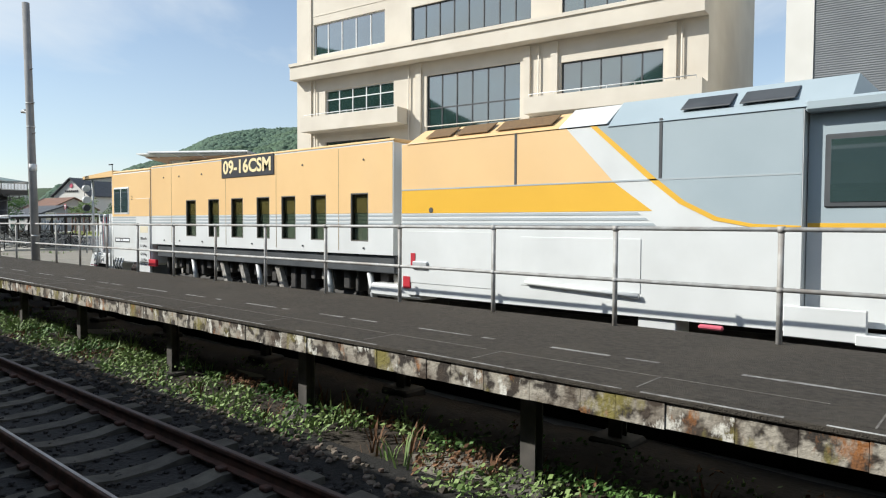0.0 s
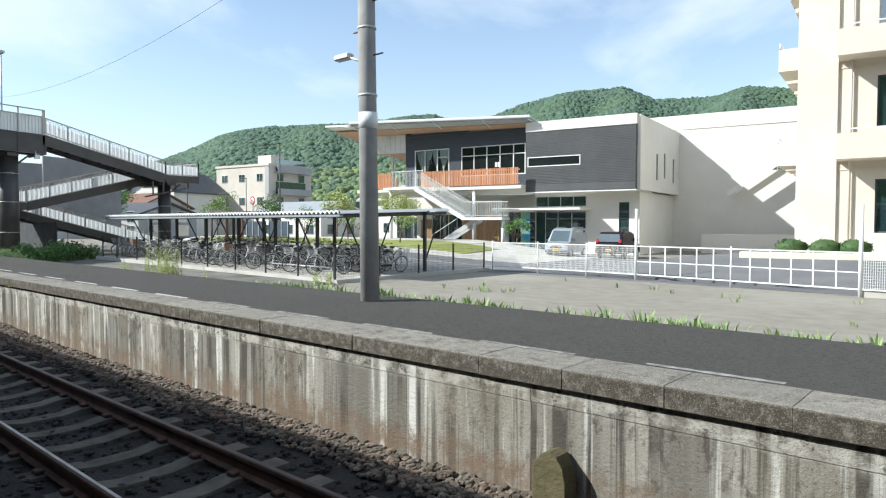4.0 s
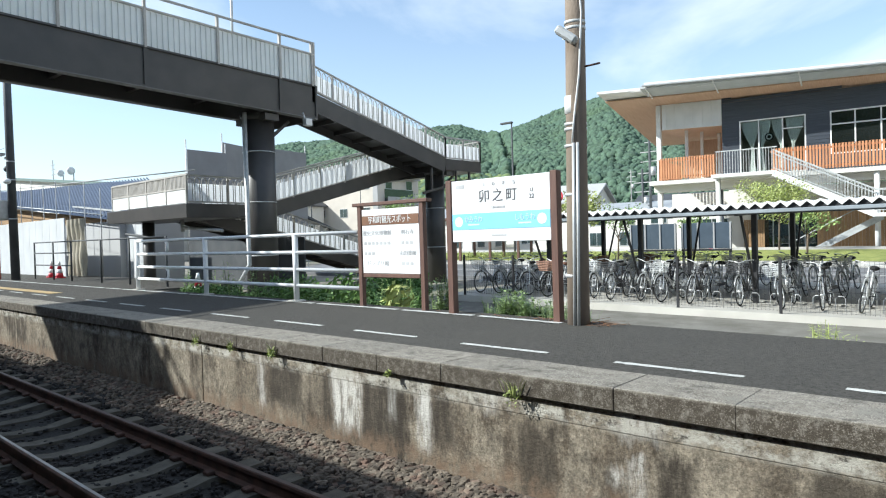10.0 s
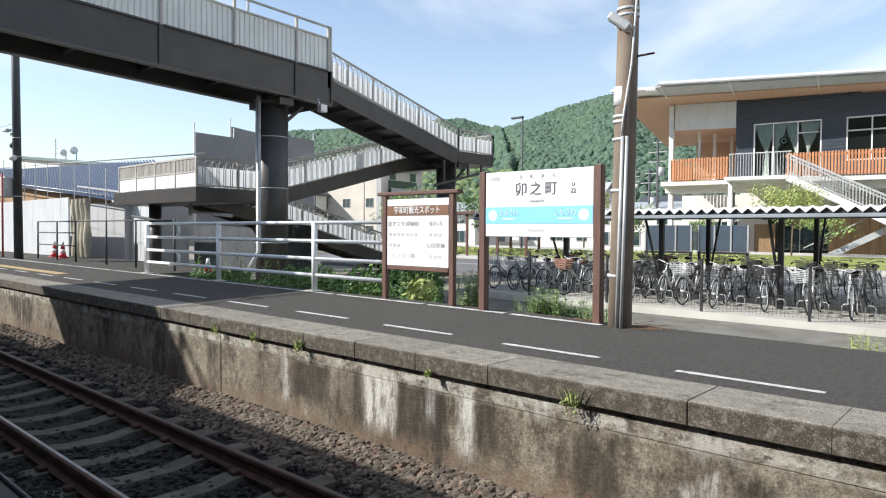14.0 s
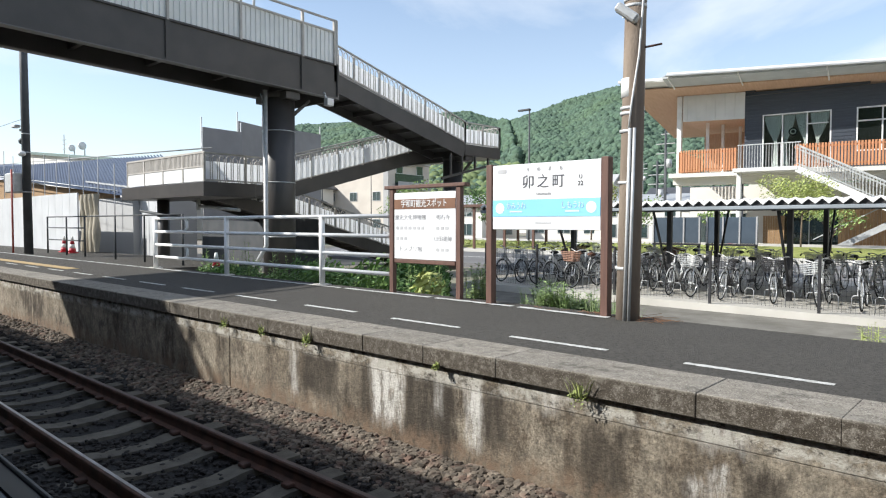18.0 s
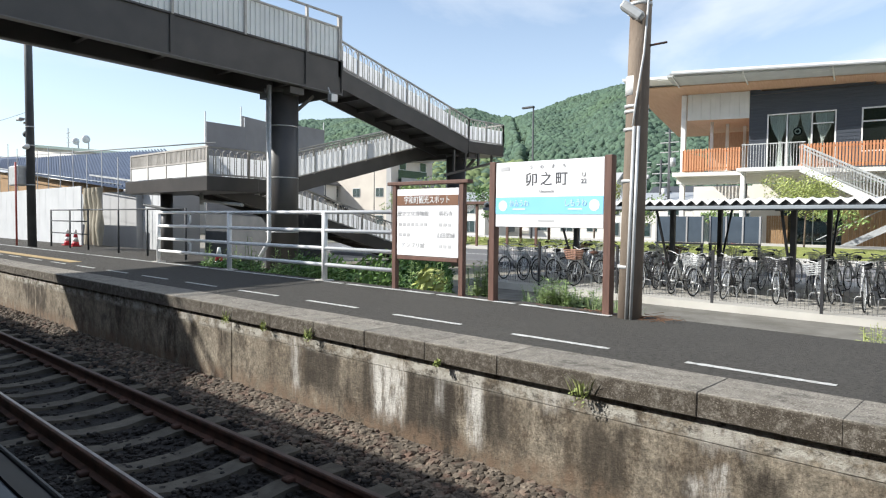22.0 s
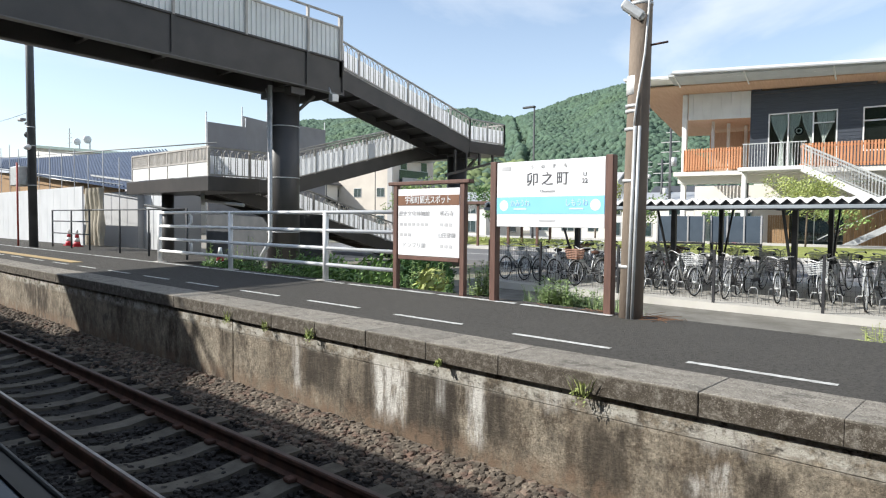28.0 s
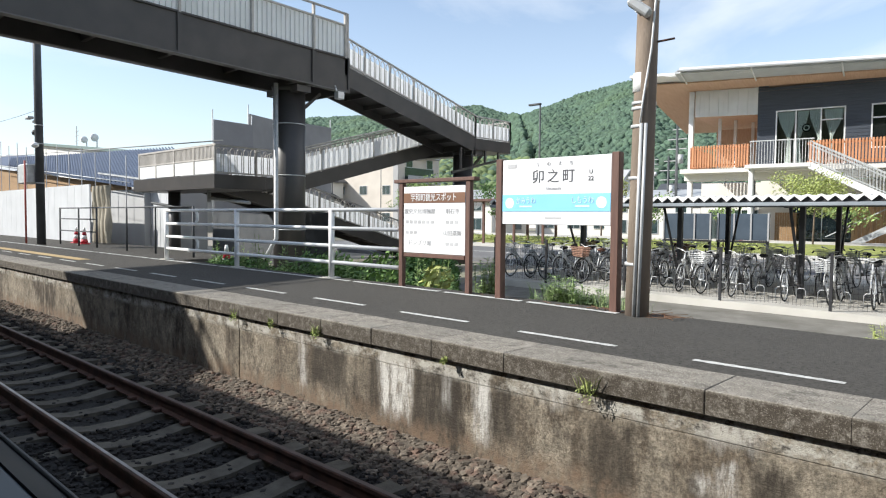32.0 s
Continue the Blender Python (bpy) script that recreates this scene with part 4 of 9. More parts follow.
part("rim", B().box(-63.0, 0.2625, 1.30, -57.2, 0.269, 1.688, 0.002), M_FLANGEGREY, sill, "dull grey outer rim")
part("far_side", B().box(TX0, -2.62, 0.35, TX1, -2.55, 2.95), M_TRAININ, train)
part("floor", B().box(TX0, -2.55, 0.85, TX1, 0.20, 1.0), M_TRAININ, train)
part("underframe", B().box(TX0, -2.3, 0.1, TX1, 0.0, 0.84), M_GREASE, train)
for x in (TX0, TX1):
    part("end_wall", B().box(x - 0.05, -2.55, 0.35, x + 0.05, 0.2, 2.95), M_TRAININ, train)
for x in range(int(TX0) + 3, int(TX1), 4):
    for y in (-1.6, -0.6):
        part("wheel", B().tube((x, y - 0.06, 0.43), (x, y + 0.06, 0.43), 0.43, n=20), M_GREASE, train)


# ---- utility poles ----
def pole(at, lean, height, r0, r1, material, label, white_band, bands, pegs):
    p = thing("utility_pole", label, "utility pole", at=at)
    top = Vector((lean[0], lean[1], 1)).normalized() * height
    w = lambda h: top * (h / height)
    rad = lambda h: r0 + (r1 - r0) * h / height
    part("shaft", B().tube((0, 0, -0.9), top, r0, r1, n=22), material, p)
    if white_band:
        a, b = white_band
        part("white_band", B().tube(w(a), w(b), rad(a) + 0.006, rad(b) + 0.006, n=22), M_WHITE, p, "white painted reflective band")
    for h in bands:
        part("strap", B().tube(w(h), w(h + 0.035), rad(h) + 0.009, n=22), M_GALV, p, "steel strap")
    for i, h in enumerate(pegs):
        s = -1 if i % 2 else 1
        part("climbing_peg", B().tube(w(h), w(h) + Vector((0.32 * s, 0.02, 0.01)), 0.012, n=6), M_RUST, p)
    return p, w, rad


p1, w, rad = pole((-63.57, 7.10, ZP), (0.028, -0.018), 6.05, 0.140, 0.104, M_POLE, "weathered brown concrete utility pole on the platform", (2.56, 2.77), (0.6, 1.58, 2.16, 2.36, 2.42, 3.55, 3.62, 4.1), (3.1, 4.0, 4.9, 5.3, 5.7))
for dx, r in ((0.05, 0.020), (0.098, 0.019)):
    part("conduit", B().tube((dx, -0.15 + 0.25 * (dx - 0.05), 0.02), Vector((dx, -0.14 + 0.25 * (dx - 0.05), 2.2)) + w(2.2) - Vector((0, 0, 2.2)), r, n=8), M_GALV, p1, "galvanised cable conduit")
part("cable", B().path([(0.10, -0.19, 2.2), (0.13, -0.18, 2.5), (0.21, -0.18, 3.0), (0.26, -0.18, 3.7), (0.23, -0.21, 4.4), (0.28, -0.21, 5.2), (0.25, -0.22, 5.9)], 0.012), M_WHITE, p1, "white cable up the shaft")
arm = B().tube(w(3.42), w(3.42) + Vector((-0.06, -0.16, 0.02)), 0.018, n=8)
lamp = part("floodlight", arm, M_GALV, p1, "small grey floodlight")
part("lamp_head", B().box(-0.14, -0.07, -0.05, 0.14, 0.07, 0.05, 0.02), M_GALV, lamp, at=pose(0.09, -0.24, 3.46, 0, 38, 18))
part("cross_bracket", B().box(-0.35, -0.03, 5.78, 0.12, 0.03, 5.84).tube((-0.3, 0, 5.84), (-0.3, 0, 5.95), 0.035, n=8).tube((-0.16, 0, 5.84), (-0.16, 0, 5.95), 0.035, n=8), M_GALV, p1)

p0, w0, rad0 = pole((-22.56, 7.03, 0.0), (-0.008, -0.02), 8.6, 0.122, 0.10, M_POLE_GREY, "grey concrete utility pole beside the railing", (3.59, 3.80), (1.62, 4.9, 5.6), (4.7, 5.1, 5.6, 6.1, 6.6))
part("floodlight", B().tube(w0(5.3), w0(5.3) + Vector((-0.3, -0.1, 0.12)), 0.02, n=8).box(-0.62, -0.2, 5.38, -0.28, -0.06, 5.47, 0.02), M_GALV, p0)
p2, w2, rad2 = pole((-42.58, 6.65, ZP), (0.0, -0.015), 7.2, 0.15, 0.12, M_POLE_GREY, "grey concrete utility pole at the back of the platform", (2.62, 2.86), (3.1, 4.1), (3.7, 4.1, 4.5, 5.0))
part("floodlight", B().tube(w2(3.6), w2(3.6) + Vector((-0.3, -0.1, 0.12)), 0.02, n=8).box(-0.62, -0.2, 3.7, -0.28, -0.06, 3.79, 0.02), M_GALV, p2)
p3, w3, rad3 = pole((-88.7, 7.95, ZP - 0.1), (0.0, -0.005), 13.6, 0.16, 0.12, M_MDARK, "dark slender steel pole with cameras at the platform end", None, (2.4, 3.9, 4.6), ())
cam_arm = part("camera_arm", B().box(-0.75, -0.05, 4.78, 0.0, 0.05, 4.86).tube((-0.5, 0, 4.45), (-0.5, 0, 4.8), 0.03, n=8), M_GALV, p3)
part("camera", B().blob((-0.5, -0.02, 4.38), 0.12, 0.12, 0.12, 1, 12, 8, 0.0), M_MDARK, cam_arm)
part("camera", B().blob((0.12, -0.2, 3.85), 0.14, 0.14, 0.11, 1, 12, 8, 0.0), M_WHITE, cam_arm)
part("lamp", B().box(-0.75, -0.3, 4.88, -0.3, -0.1, 4.98, 0.02), M_GALV, p3)


# ---- white fence, information board, station name board ----
fence = thing("white_pipe_fence", "white painted four-rail pipe fence at the platform's back edge", "fence", at=(0, 7.15, ZP))
for x in (-76.0, -72.65, -69.4):
    q = part("fence_post", B().tube((x, 0, 0), (x, 0, 1.27), 0.052, n=12), M_WHITE, fence)
    part("base_plate", B().box(x - 0.13, -0.12, 0.04, x + 0.13, 0.12, 0.068, 0.008), M_CONC, q)
for z in (1.25, 0.93, 0.62, 0.33):
    part("fence_rail", B().tube((-76.0, 0, z), (-67.65, 0, z), 0.033, n=10), M_WHITE, fence)
for z in (0.62, 0.93 + 0.32):
    part("end_bend", B().path([(-74.9, 0.02, z), (-74.55, 0.02, z), (-74.42, 0.02, z - 0.09), (-74.42, 0.02, z - 0.22), (-74.55, 0.02, z - 0.31), (-74.9, 0.02, z - 0.31)], 0.03, n=8), M_WHITE, fence)

info = thing("information_board", "white board of local sights in a brown wooden frame", "information board", at=(-66.9, 7.15, ZP), rz=1.5)
for x in (-0.66, 0.70):
    part("post", B().box(x - 0.042, -0.04, 0.0, x + 0.042, 0.04, 1.66, 0.006), M_BROWN, info)
part("top_beam", B().box(-0.80, -0.06, 1.66, 0.84, 0.06, 1.715, 0.008), M_BROWN, info)
part("bottom_beam", B().box(-0.60, -0.035, 0.52, 0.64, 0.035, 0.58, 0.006), M_BROWN, info)
board = part("board", B().box(-0.605, -0.025, 0.585, 0.645, 0.02, 1.60, 0.005), M_SIGNW, info)
part("title_band", B().box(-0.60, -0.030, 1.35, 0.64, -0.026, 1.50), M_BROWNBAND, board)
lettering("title", "宇和町観光スポット", 0.125, M_WTEXT, board, pose(0.02, -0.033, 1.425), "white lettering on brown", width=0.92)
for i, (z, a, c) in enumerate(((1.22, "歴史文化博物館", "明石寺"), (1.06, "", ""), (0.90, "", "山田薬師"), (0.74, "ドンブリ館", ""))):
    if a:
        lettering("line", a, 0.085, M_GREYTEXT, board, pose(-0.26, -0.028, z), width=0.092 * len(a))
    else:
        for j in range(7 if i == 1 else 3):
            part("line_bar", B().box(-0.56 + 0.088 * j, -0.029, z - 0.022, -0.50 + 0.088 * j, -0.026, z + 0.026), M_GREYTEXT, board)
    if c:
        lettering("line", c, 0.085, M_GREYTEXT, board, pose(0.40, -0.028, z), width=0.085 * len(c))
    else:
        for j in range(3):
            part("line_bar", B().box(0.27 + 0.088 * j, -0.029, z - 0.022, 0.33 + 0.088 * j, -0.026, z + 0.026), M_GREYTEXT, board)

sign = thing("station_name_board", "white station name board with a light blue band between brown posts", "station sign", at=(-64.7, 7.1, ZP), rz=0.8)
for x in (-0.86, 0.86):
    part("post", B().box(x - 0.05, -0.06, 0.0, x + 0.05, 0.05, 1.92, 0.008), M_BROWN, sign)
board = part("board", B().box(-0.805, -0.045, 1.05, 0.805, 0.045, 1.90, 0.006), M_SIGNW, sign)
part("blue_band", B().box(-0.80, -0.050, 1.22, 0.80, -0.046, 1.44), M_SIGNB, board, "light blue band")
for s in (-1, 1):
    part("arrow_disc", B().tube((0.68 * s, -0.052, 1.33), (0.68 * s, -0.050, 1.33), 0.07, n=20), M_SIGNW, board)
    lettering("neighbour_name", "かみうわ" if s < 0 else "しもうわ", 0.10, M_PALETEXT, board, pose(0.42 * s, -0.053, 1.355), width=0.30)
    part("name_bar", B().box(0.42 * s - 0.10, -0.053, 1.275, 0.42 * s + 0.10, -0.051, 1.295), M_PALETEXT, board)
for x, ch in ((-0.225, "卯"), (0.0, "之"), (0.225, "町")):
    lettering("station_name", ch, 0.185, M_NAMETEXT, board, pose(x - 0.01, -0.049, 1.655), width=0.165)
for i, ch in enumerate("うのまち"):
    lettering("reading", ch, 0.06, M_GREYTEXT, board, pose(-0.24 + 0.165 * i, -0.049, 1.82))
lettering("roman_name", "Unomachi", 0.055, M_GREYTEXT, board, pose(0.0, -0.049, 1.51))
lettering("station_code", "U", 0.07, M_NAMETEXT, board, pose(0.53, -0.049, 1.70))
lettering("station_number", "22", 0.08, M_NAMETEXT, board, pose(0.53, -0.049, 1.62))
part("address_bar", B().box(-0.12, -0.049, 1.125, 0.12, -0.046, 1.15), M_GREYTEXT, board)
part("corner_bar", B().box(-0.72, -0.049, 1.79, -0.58, -0.046, 1.84), M_GREYTEXT, board)


# ---- footbridge ----
fb = thing("footbridge", "dark brown steel footbridge with white ribbed parapets and stairs", "footbridge")
BX0, BX1, BZ = -79.9, -77.1, 7.14


def rising(b):
    """The span climbs gently from its stair end towards the tracks."""
    b.v = [(x, y, z + 0.039 * (13.5 - y)) for x, y, z in b.v]
    return b



girder = part("main_girder", rising(B().box(BX1 - 0.05, -40, 6.09, BX1, 13.6, BZ, 0.004).box(BX1 - 0.2, -40, 6.07, BX1 + 0.06, 13.6, 6.12).box(BX1 - 0.2, -40, BZ - 0.03, BX1 + 0.06, 13.6, BZ + 0.02)), M_DARKSTEEL, fb)
# Lower flanges get a paler grey: the light along their edges is painted in.
M_FLANGE = mat("dusty_grey_flange_paint", (0.17, 0.165, 0.16), (0.12, 0.115, 0.11), 3, 0.5)
part("bottom_flange", rising(B().box(BX1 - 0.2, -40, 6.045, BX1 + 0.06, 13.6, 6.068)), M_FLANGE, fb, "dusty grey lower flange")
part("bottom_flange", rising(B().box(BX0 - 0.06, -40, 6.205, BX0 + 0.2, 13.6, 6.228)), M_FLANGE, fb, "dusty grey lower flange")
for y in [12.27 - 4.24 * k for k in range(12)]:
    part("stiffener", rising(B().box(BX1, y - 0.06, 6.06, BX1 + 0.05, y + 0.06, BZ - 0.03)), M_DARKSTEEL, girder)
part("far_girder", rising(B().box(BX0, -40, 6.25, BX0 + 0.05, 13.6, BZ).box(BX0 - 0.06, -40, 6.23, BX0 + 0.2, 13.6, 6.28)), M_DARKSTEEL, fb)
part("deck_plate", rising(B().box(BX0 + 0.06, -40, BZ - 0.16, BX1 - 0.06, 13.6, BZ - 0.04)), M_DARKSTEEL, fb)
for k in range(26):
    y = 12.9 - 2.1 * k
    part("cross_beam", rising(B().box(BX0 + 0.06, y - 0.06, 6.5, BX1 - 0.06, y + 0.06, 6.97)), M_DARKSTEEL, fb)
part("end_plate", rising(B().box(BX0, 13.6, 6.03, BX1 + 0.05, 13.66, BZ)), M_DARKSTEEL, fb)


def ribbed(b, x, y0, y1, z0, z1, pitch=0.15, d=0.035):
    """Ribbed sheet in the plane x, along y."""
    n = int((y1 - y0) / pitch)
    vs, fs = [], []
    for i in range(n):
        a = y0 + (y1 - y0) * i / n
        w = (y1 - y0) / n
        for yy, dx in ((a, 0), (a + 0.55 * w, 0), (a + 0.62 * w, -d), (a + 0.93 * w, -d)):
            vs += [(x + dx, yy, z0), (x + dx, yy, z1)]
    vs += [(x, y1, z0), (x, y1, z1)]
    for j in range(len(vs) // 2 - 1):
        fs.append((2 * j, 2 * j + 2, 2 * j + 3, 2 * j + 1))
    return b.add(vs, fs)


posts_y = [13.5, 12.27] + [12.27 - 2.12 * k for k in range(1, 20)]
for side, x in (("near", BX1), ("far", BX0)):
    for y0, y1 in zip(posts_y[1:], posts_y):
        part("parapet_panel", rising(ribbed(B(), x + 0.02, y0 + 0.03, y1 - 0.03, BZ + 0.03, BZ + 1.0)), M_WHITEPANEL, fb)
    for y in posts_y:
        part("parapet_post", rising(B().box(x - 0.03, y - 0.035, BZ - 0.02, x + 0.07, y + 0.035, BZ + 1.42, 0.006)), M_BEIGESTEEL, fb)
    for z in (1.02, 1.39):
        part("parapet_rail", rising(B().box(x, posts_y[-1], BZ + z - 0.03, x + 0.06, 13.6, BZ + z + 0.03, 0.005)), M_BEIGESTEEL, fb)
    part("parapet_end_post", rising(B().box(x, 13.56, BZ, x + 0.05, 13.62, BZ + 1.42)), M_BEIGESTEEL, fb)


def railing(p, q, parent, post_n, h=0.92, white=True, arch=True):
    """A parapet of arched balusters from p to q (points at floor level), with posts and a handrail."""
    p, q = Vector(p), Vector(q)
    d = q - p
    up = Vector((0, 0, 1))
    part("handrail", B().beam(p + up * h, q + up * h, 0.07, 0.06, 0.01), M_BEIGESTEEL, parent)
    part("bottom_rail", B().beam(p + up * 0.06, q + up * 0.06, 0.05, 0.05), M_BEIGESTEEL, parent)
    for i in range(post_n + 1):
        a = p + d * i / post_n
        part("rail_post", B().box(a.x - 0.03, a.y - 0.035, a.z, a.x + 0.03, a.y + 0.035, a.z + h), M_BEIGESTEEL, parent)
    L = math.hypot(d.x, d.y)
    n = max(2, int(L / 0.24))
    for i in range(post_n):
        b = B()
        m = max(2, n // post_n)
        for j in range(m):
            for s in (0.15, 0.85):
                a = p + d * ((i + (j + s) / m) / post_n)
                b.tube(a + up * 0.06, a + up * (h - 0.16), 0.016, n=5, caps=False)
            pts = []
            for k in range(6):
                s = 0.15 + 0.7 * k / 5
                a = p + d * ((i + (j + s) / m) / post_n)
                pts.append(a + up * (h - 0.16 + 0.10 * math.sin(math.pi * k / 5)))
            b.path(pts, 0.016, n=5)
        part("baluster_screen", b, M_BEIGESTEEL, parent, "screen of arched bars")["kind"] = "stuff"
        if white:
            a, c = p + d * ((i + 0.02) / post_n), p + d * ((i + 0.98) / post_n)
            inn = Vector((d.y, -d.x, 0)).normalized() * -0.06
            b = B()
            t = Vector((d.y, -d.x, 0)).normalized() * 0.006
            vs = [a + inn - t + up * 0.08, c + inn - t + up * 0.08, c + inn - t + up * (h - 0.26), a + inn - t + up * (h - 0.26)]
            vs += [v + 2 * t for v in vs]
            b.add(vs, [(0, 1, 2, 3), (7, 6, 5, 4), (0, 4, 5, 1), (1, 5, 6, 2), (2, 6, 7, 3), (3, 7, 4, 0)])
            part("parapet_sheet", b, M_SHEET, parent, "pale translucent sheet")


def flight(name, x0, x1, ya, za, yb, zb, n, stringer=0.62, label=""):
    """A straight flight between the planes x0 < x1 from (ya, za) down to (yb, zb)."""
    f = part(name, B().beam((x1 - 0.04, ya, za - stringer / 2 + 0.05), (x1 - 0.04, yb, zb - stringer / 2 + 0.05), 0.07, stringer), M_DARKSTEEL, fb, label)
    part("far_stringer", B().beam((x0 + 0.04, ya, za - stringer / 2 + 0.05), (x0 + 0.04, yb, zb - stringer / 2 + 0.05), 0.07, stringer), M_DARKSTEEL, f)
    b = B().beam(((x0 + x1) / 2, ya, za - 0.22), ((x0 + x1) / 2, yb, zb - 0.22), x1 - x0 - 0.16, 0.05)
    part("soffit", b, M_DARKSTEEL, f)
    for i in range(n):
        s = (i + 0.5) / n
        y, z = ya + (yb - ya) * s, za + (zb - za) * s
        part("step", B().box(x0 + 0.08, y - 0.19, z - 0.06, x1 - 0.08, y + 0.19, z), M_DARKSTEEL, f)
        if i % 3 == 0:
            part("rib", B().box(x0 + 0.08, y - 0.04, z - 0.40, x1 - 0.08, y + 0.04, z - 0.25), M_DARKSTEEL, f)
    return f


SX0, SX1 = -80.0, -78.15
flight("upper_flight", SX0, SX1, 13.7, 7.30, 21.2, 5.38, 24)
railing((SX1, 14.0, 7.33), (SX1, 21.2, 5.38), fb, 6)
railing((SX0, 14.0, 7.33), (SX0, 21.2, 5.38), fb, 6)
part("landing", B().box(-82.4, 21.2, 4.90, SX1, 23.6, 5.38, 0.01), M_DARKSTEEL, fb)
railing((SX1, 21.2, 5.36), (SX1, 23.55, 5.36), fb, 2)
railing((SX1, 23.55, 5.36), (-82.4, 23.55, 5.36), fb, 4)
part("end_closure", B().box(SX1 - 0.02, 13.5, 6.6, BX1, 13.62, 7.13), M_DARKSTEEL, fb)
flight("middle_flight", -81.8, -80.1, 21.2, 5.38, 13.5, 3.36, 26, 0.55)
railing((-80.1, 21.0, 5.33), (-80.1, 13.5, 3.36), fb, 6)
railing((-81.8, 21.0, 5.33), (-81.8, 13.5, 3.36), fb, 6)
part("level_walkway", B().box(-86.0, 10.35, 2.90, -79.7, 12.2, 3.36, 0.01).box(-82.0, 12.2, 2.95, -80.0, 13.5, 3.36, 0.01), M_DARKSTEEL, fb)
railing((-79.75, 10.4, 3.36), (-80.05, 13.5, 3.36), fb, 2)
for i in range(4):
    x = -79.75 - 1.47 * i
    q = part("panel_frame", B().box(x - 1.49, 10.40, 3.38, x - 1.43, 10.46, 4.32).box(x - 1.43, 10.40, 4.27, x - 0.02, 10.46, 4.33).box(x - 1.43, 10.40, 3.83, x - 0.02, 10.46, 3.87), M_BEIGESTEEL, fb)
    part("panel_sheet", B().box(x - 1.43, 10.42, 3.39, x - 0.02, 10.44, 3.83), M_WHITEPANEL, q)
    g = B()
    for j in range(15):
        g.box(x - 1.41 + 0.092 * j, 10.42, 3.87, x - 1.36 + 0.092 * j, 10.44, 4.27)
    part("panel_lattice", g, M_BEIGESTEEL, q)
flight("lower_flight", -84.2, -82.4, 12.2, 3.35, 23.0, 0.35, 28, 0.5)
railing((-82.4, 12.4, 3.3), (-82.4, 23.0, 0.35), fb, 8)
for (x, y, z, r) in ((-78.0, 12.0, 6.08, 0.50), (-79.2, 21.6, 4.92, 0.42), (-84.6, 11.3, 2.92, 0.22)):
    c = part("column", B().tube((x, y, -0.1), (x, y, z), r, n=28), M_DARKSTEEL, fb)
    if r > 0.3:
        for h in (1.6, 3.3, 4.9):
            if h < z - 0.4:
                part("column_strap", B().tube((x, y, h), (x, y, h + 0.03), r + 0.012, n=28), M_GALV, c)
        part("capital", B().tube((x, y, z - 0.16), (x, y, z), r, r * 1.12, n=28).beam((x + 0.3, y + 0.35, z - 0.62), (x + 0.3, y + 0.95, z - 0.1), 0.09, 0.09), M_DARKSTEEL, c)
        part("cross_head", B().box(x - 0.9 if z > 5.5 else -82.3, y - 0.25, z - 0.22, BX1 - 0.1 if z > 5.5 else SX1 - 0.1, y + 0.25, z - 0.02), M_DARKSTEEL, c)
part("landing_bracket", B().beam((SX1 - 0.05, 19.8, 3.87), (SX1 - 0.05, 22.85, 4.57), 0.08, 0.09), M_DARKSTEEL, fb, "sloping lower chord under the landing")
for y in (20.35, 21.05, 21.9, 22.8):
    part("bracket_post", B().box(SX1 - 0.09, y - 0.04, 3.87 + 0.23 * (y - 19.8), SX1 - 0.01, y + 0.04, 4.92), M_DARKSTEEL, fb)
part("downpipe", B().path([(-77.75, 11.36, 6.1), (-77.75, 11.36, 1.35), (-77.9, 11.0, 0.65)], 0.07, n=10), M_GALV, fb, "pale drain pipe beside the column")
part("camera_box", B().box(-77.0, 13.0, 5.75, -76.8, 13.25, 5.98, 0.01).tube((-77.0, 13.1, 5.98), (-77.1, 13.1, 6.2), 0.03, n=6), M_ALU, fb, "small camera under the girder")
part("bridge_lamp", B().tube((-79.8, 12.26, BZ), (-79.8, 12.28, BZ + 4.85), 0.045, n=8).box(-79.95, 12.1, BZ + 4.82, -79.65, 12.45, BZ + 4.98, 0.03), M_GALV, fb, "slender grey lamp on the bridge")
part("drain_pipe", B().tube((-81.9, 11.3, 2.64), (-79.2, 11.3, 2.46), 0.055, n=8).tube((-81.9, 11.3, 2.5), (-81.9, 11.3, 2.9), 0.07, n=8), M_GALV, fb, "grey drain pipe under the walkway")
part("strut", B().tube((-85.2, 10.7, 2.5), (-82.5, 11.2, 2.2), 0.05, n=8), M_MDARK, fb)


# ---- hills ----
RIDGE = ((80, 2.2, 900), (72, 2.5, 900), (67, 3.2, 880), (62, 5.5, 860), (59, 7.0, 840), (55, 8.0, 820), (52, 8.1, 820), (48, 8.4, 820), (44, 8.9, 820), (41, 9.3, 820), (38.6, 8.5, 800),
         (37, 8.6, 560), (33, 10.1, 540), (28.5, 11.0, 520), (24.5, 11.2, 520), (22, 10.0, 520), (17, 10.0, 520), (15, 10.5, 520), (10.7, 10.1, 520), (7, 9.3, 520), (0, 8.4, 520), (-12, 7.5, 520), (-25, 6.0, 520))


def ridge(beta):
    for (a, ea, da), (c, ec, dc) in zip(RIDGE, RIDGE[1:]):
        if c <= beta <= a:
            s = (a - beta) / (a - c)
            return ea + (ec - ea) * s, da + (dc - da) * s
    return 5.0, 600.0


HC = Vector((-48, 0, 2))


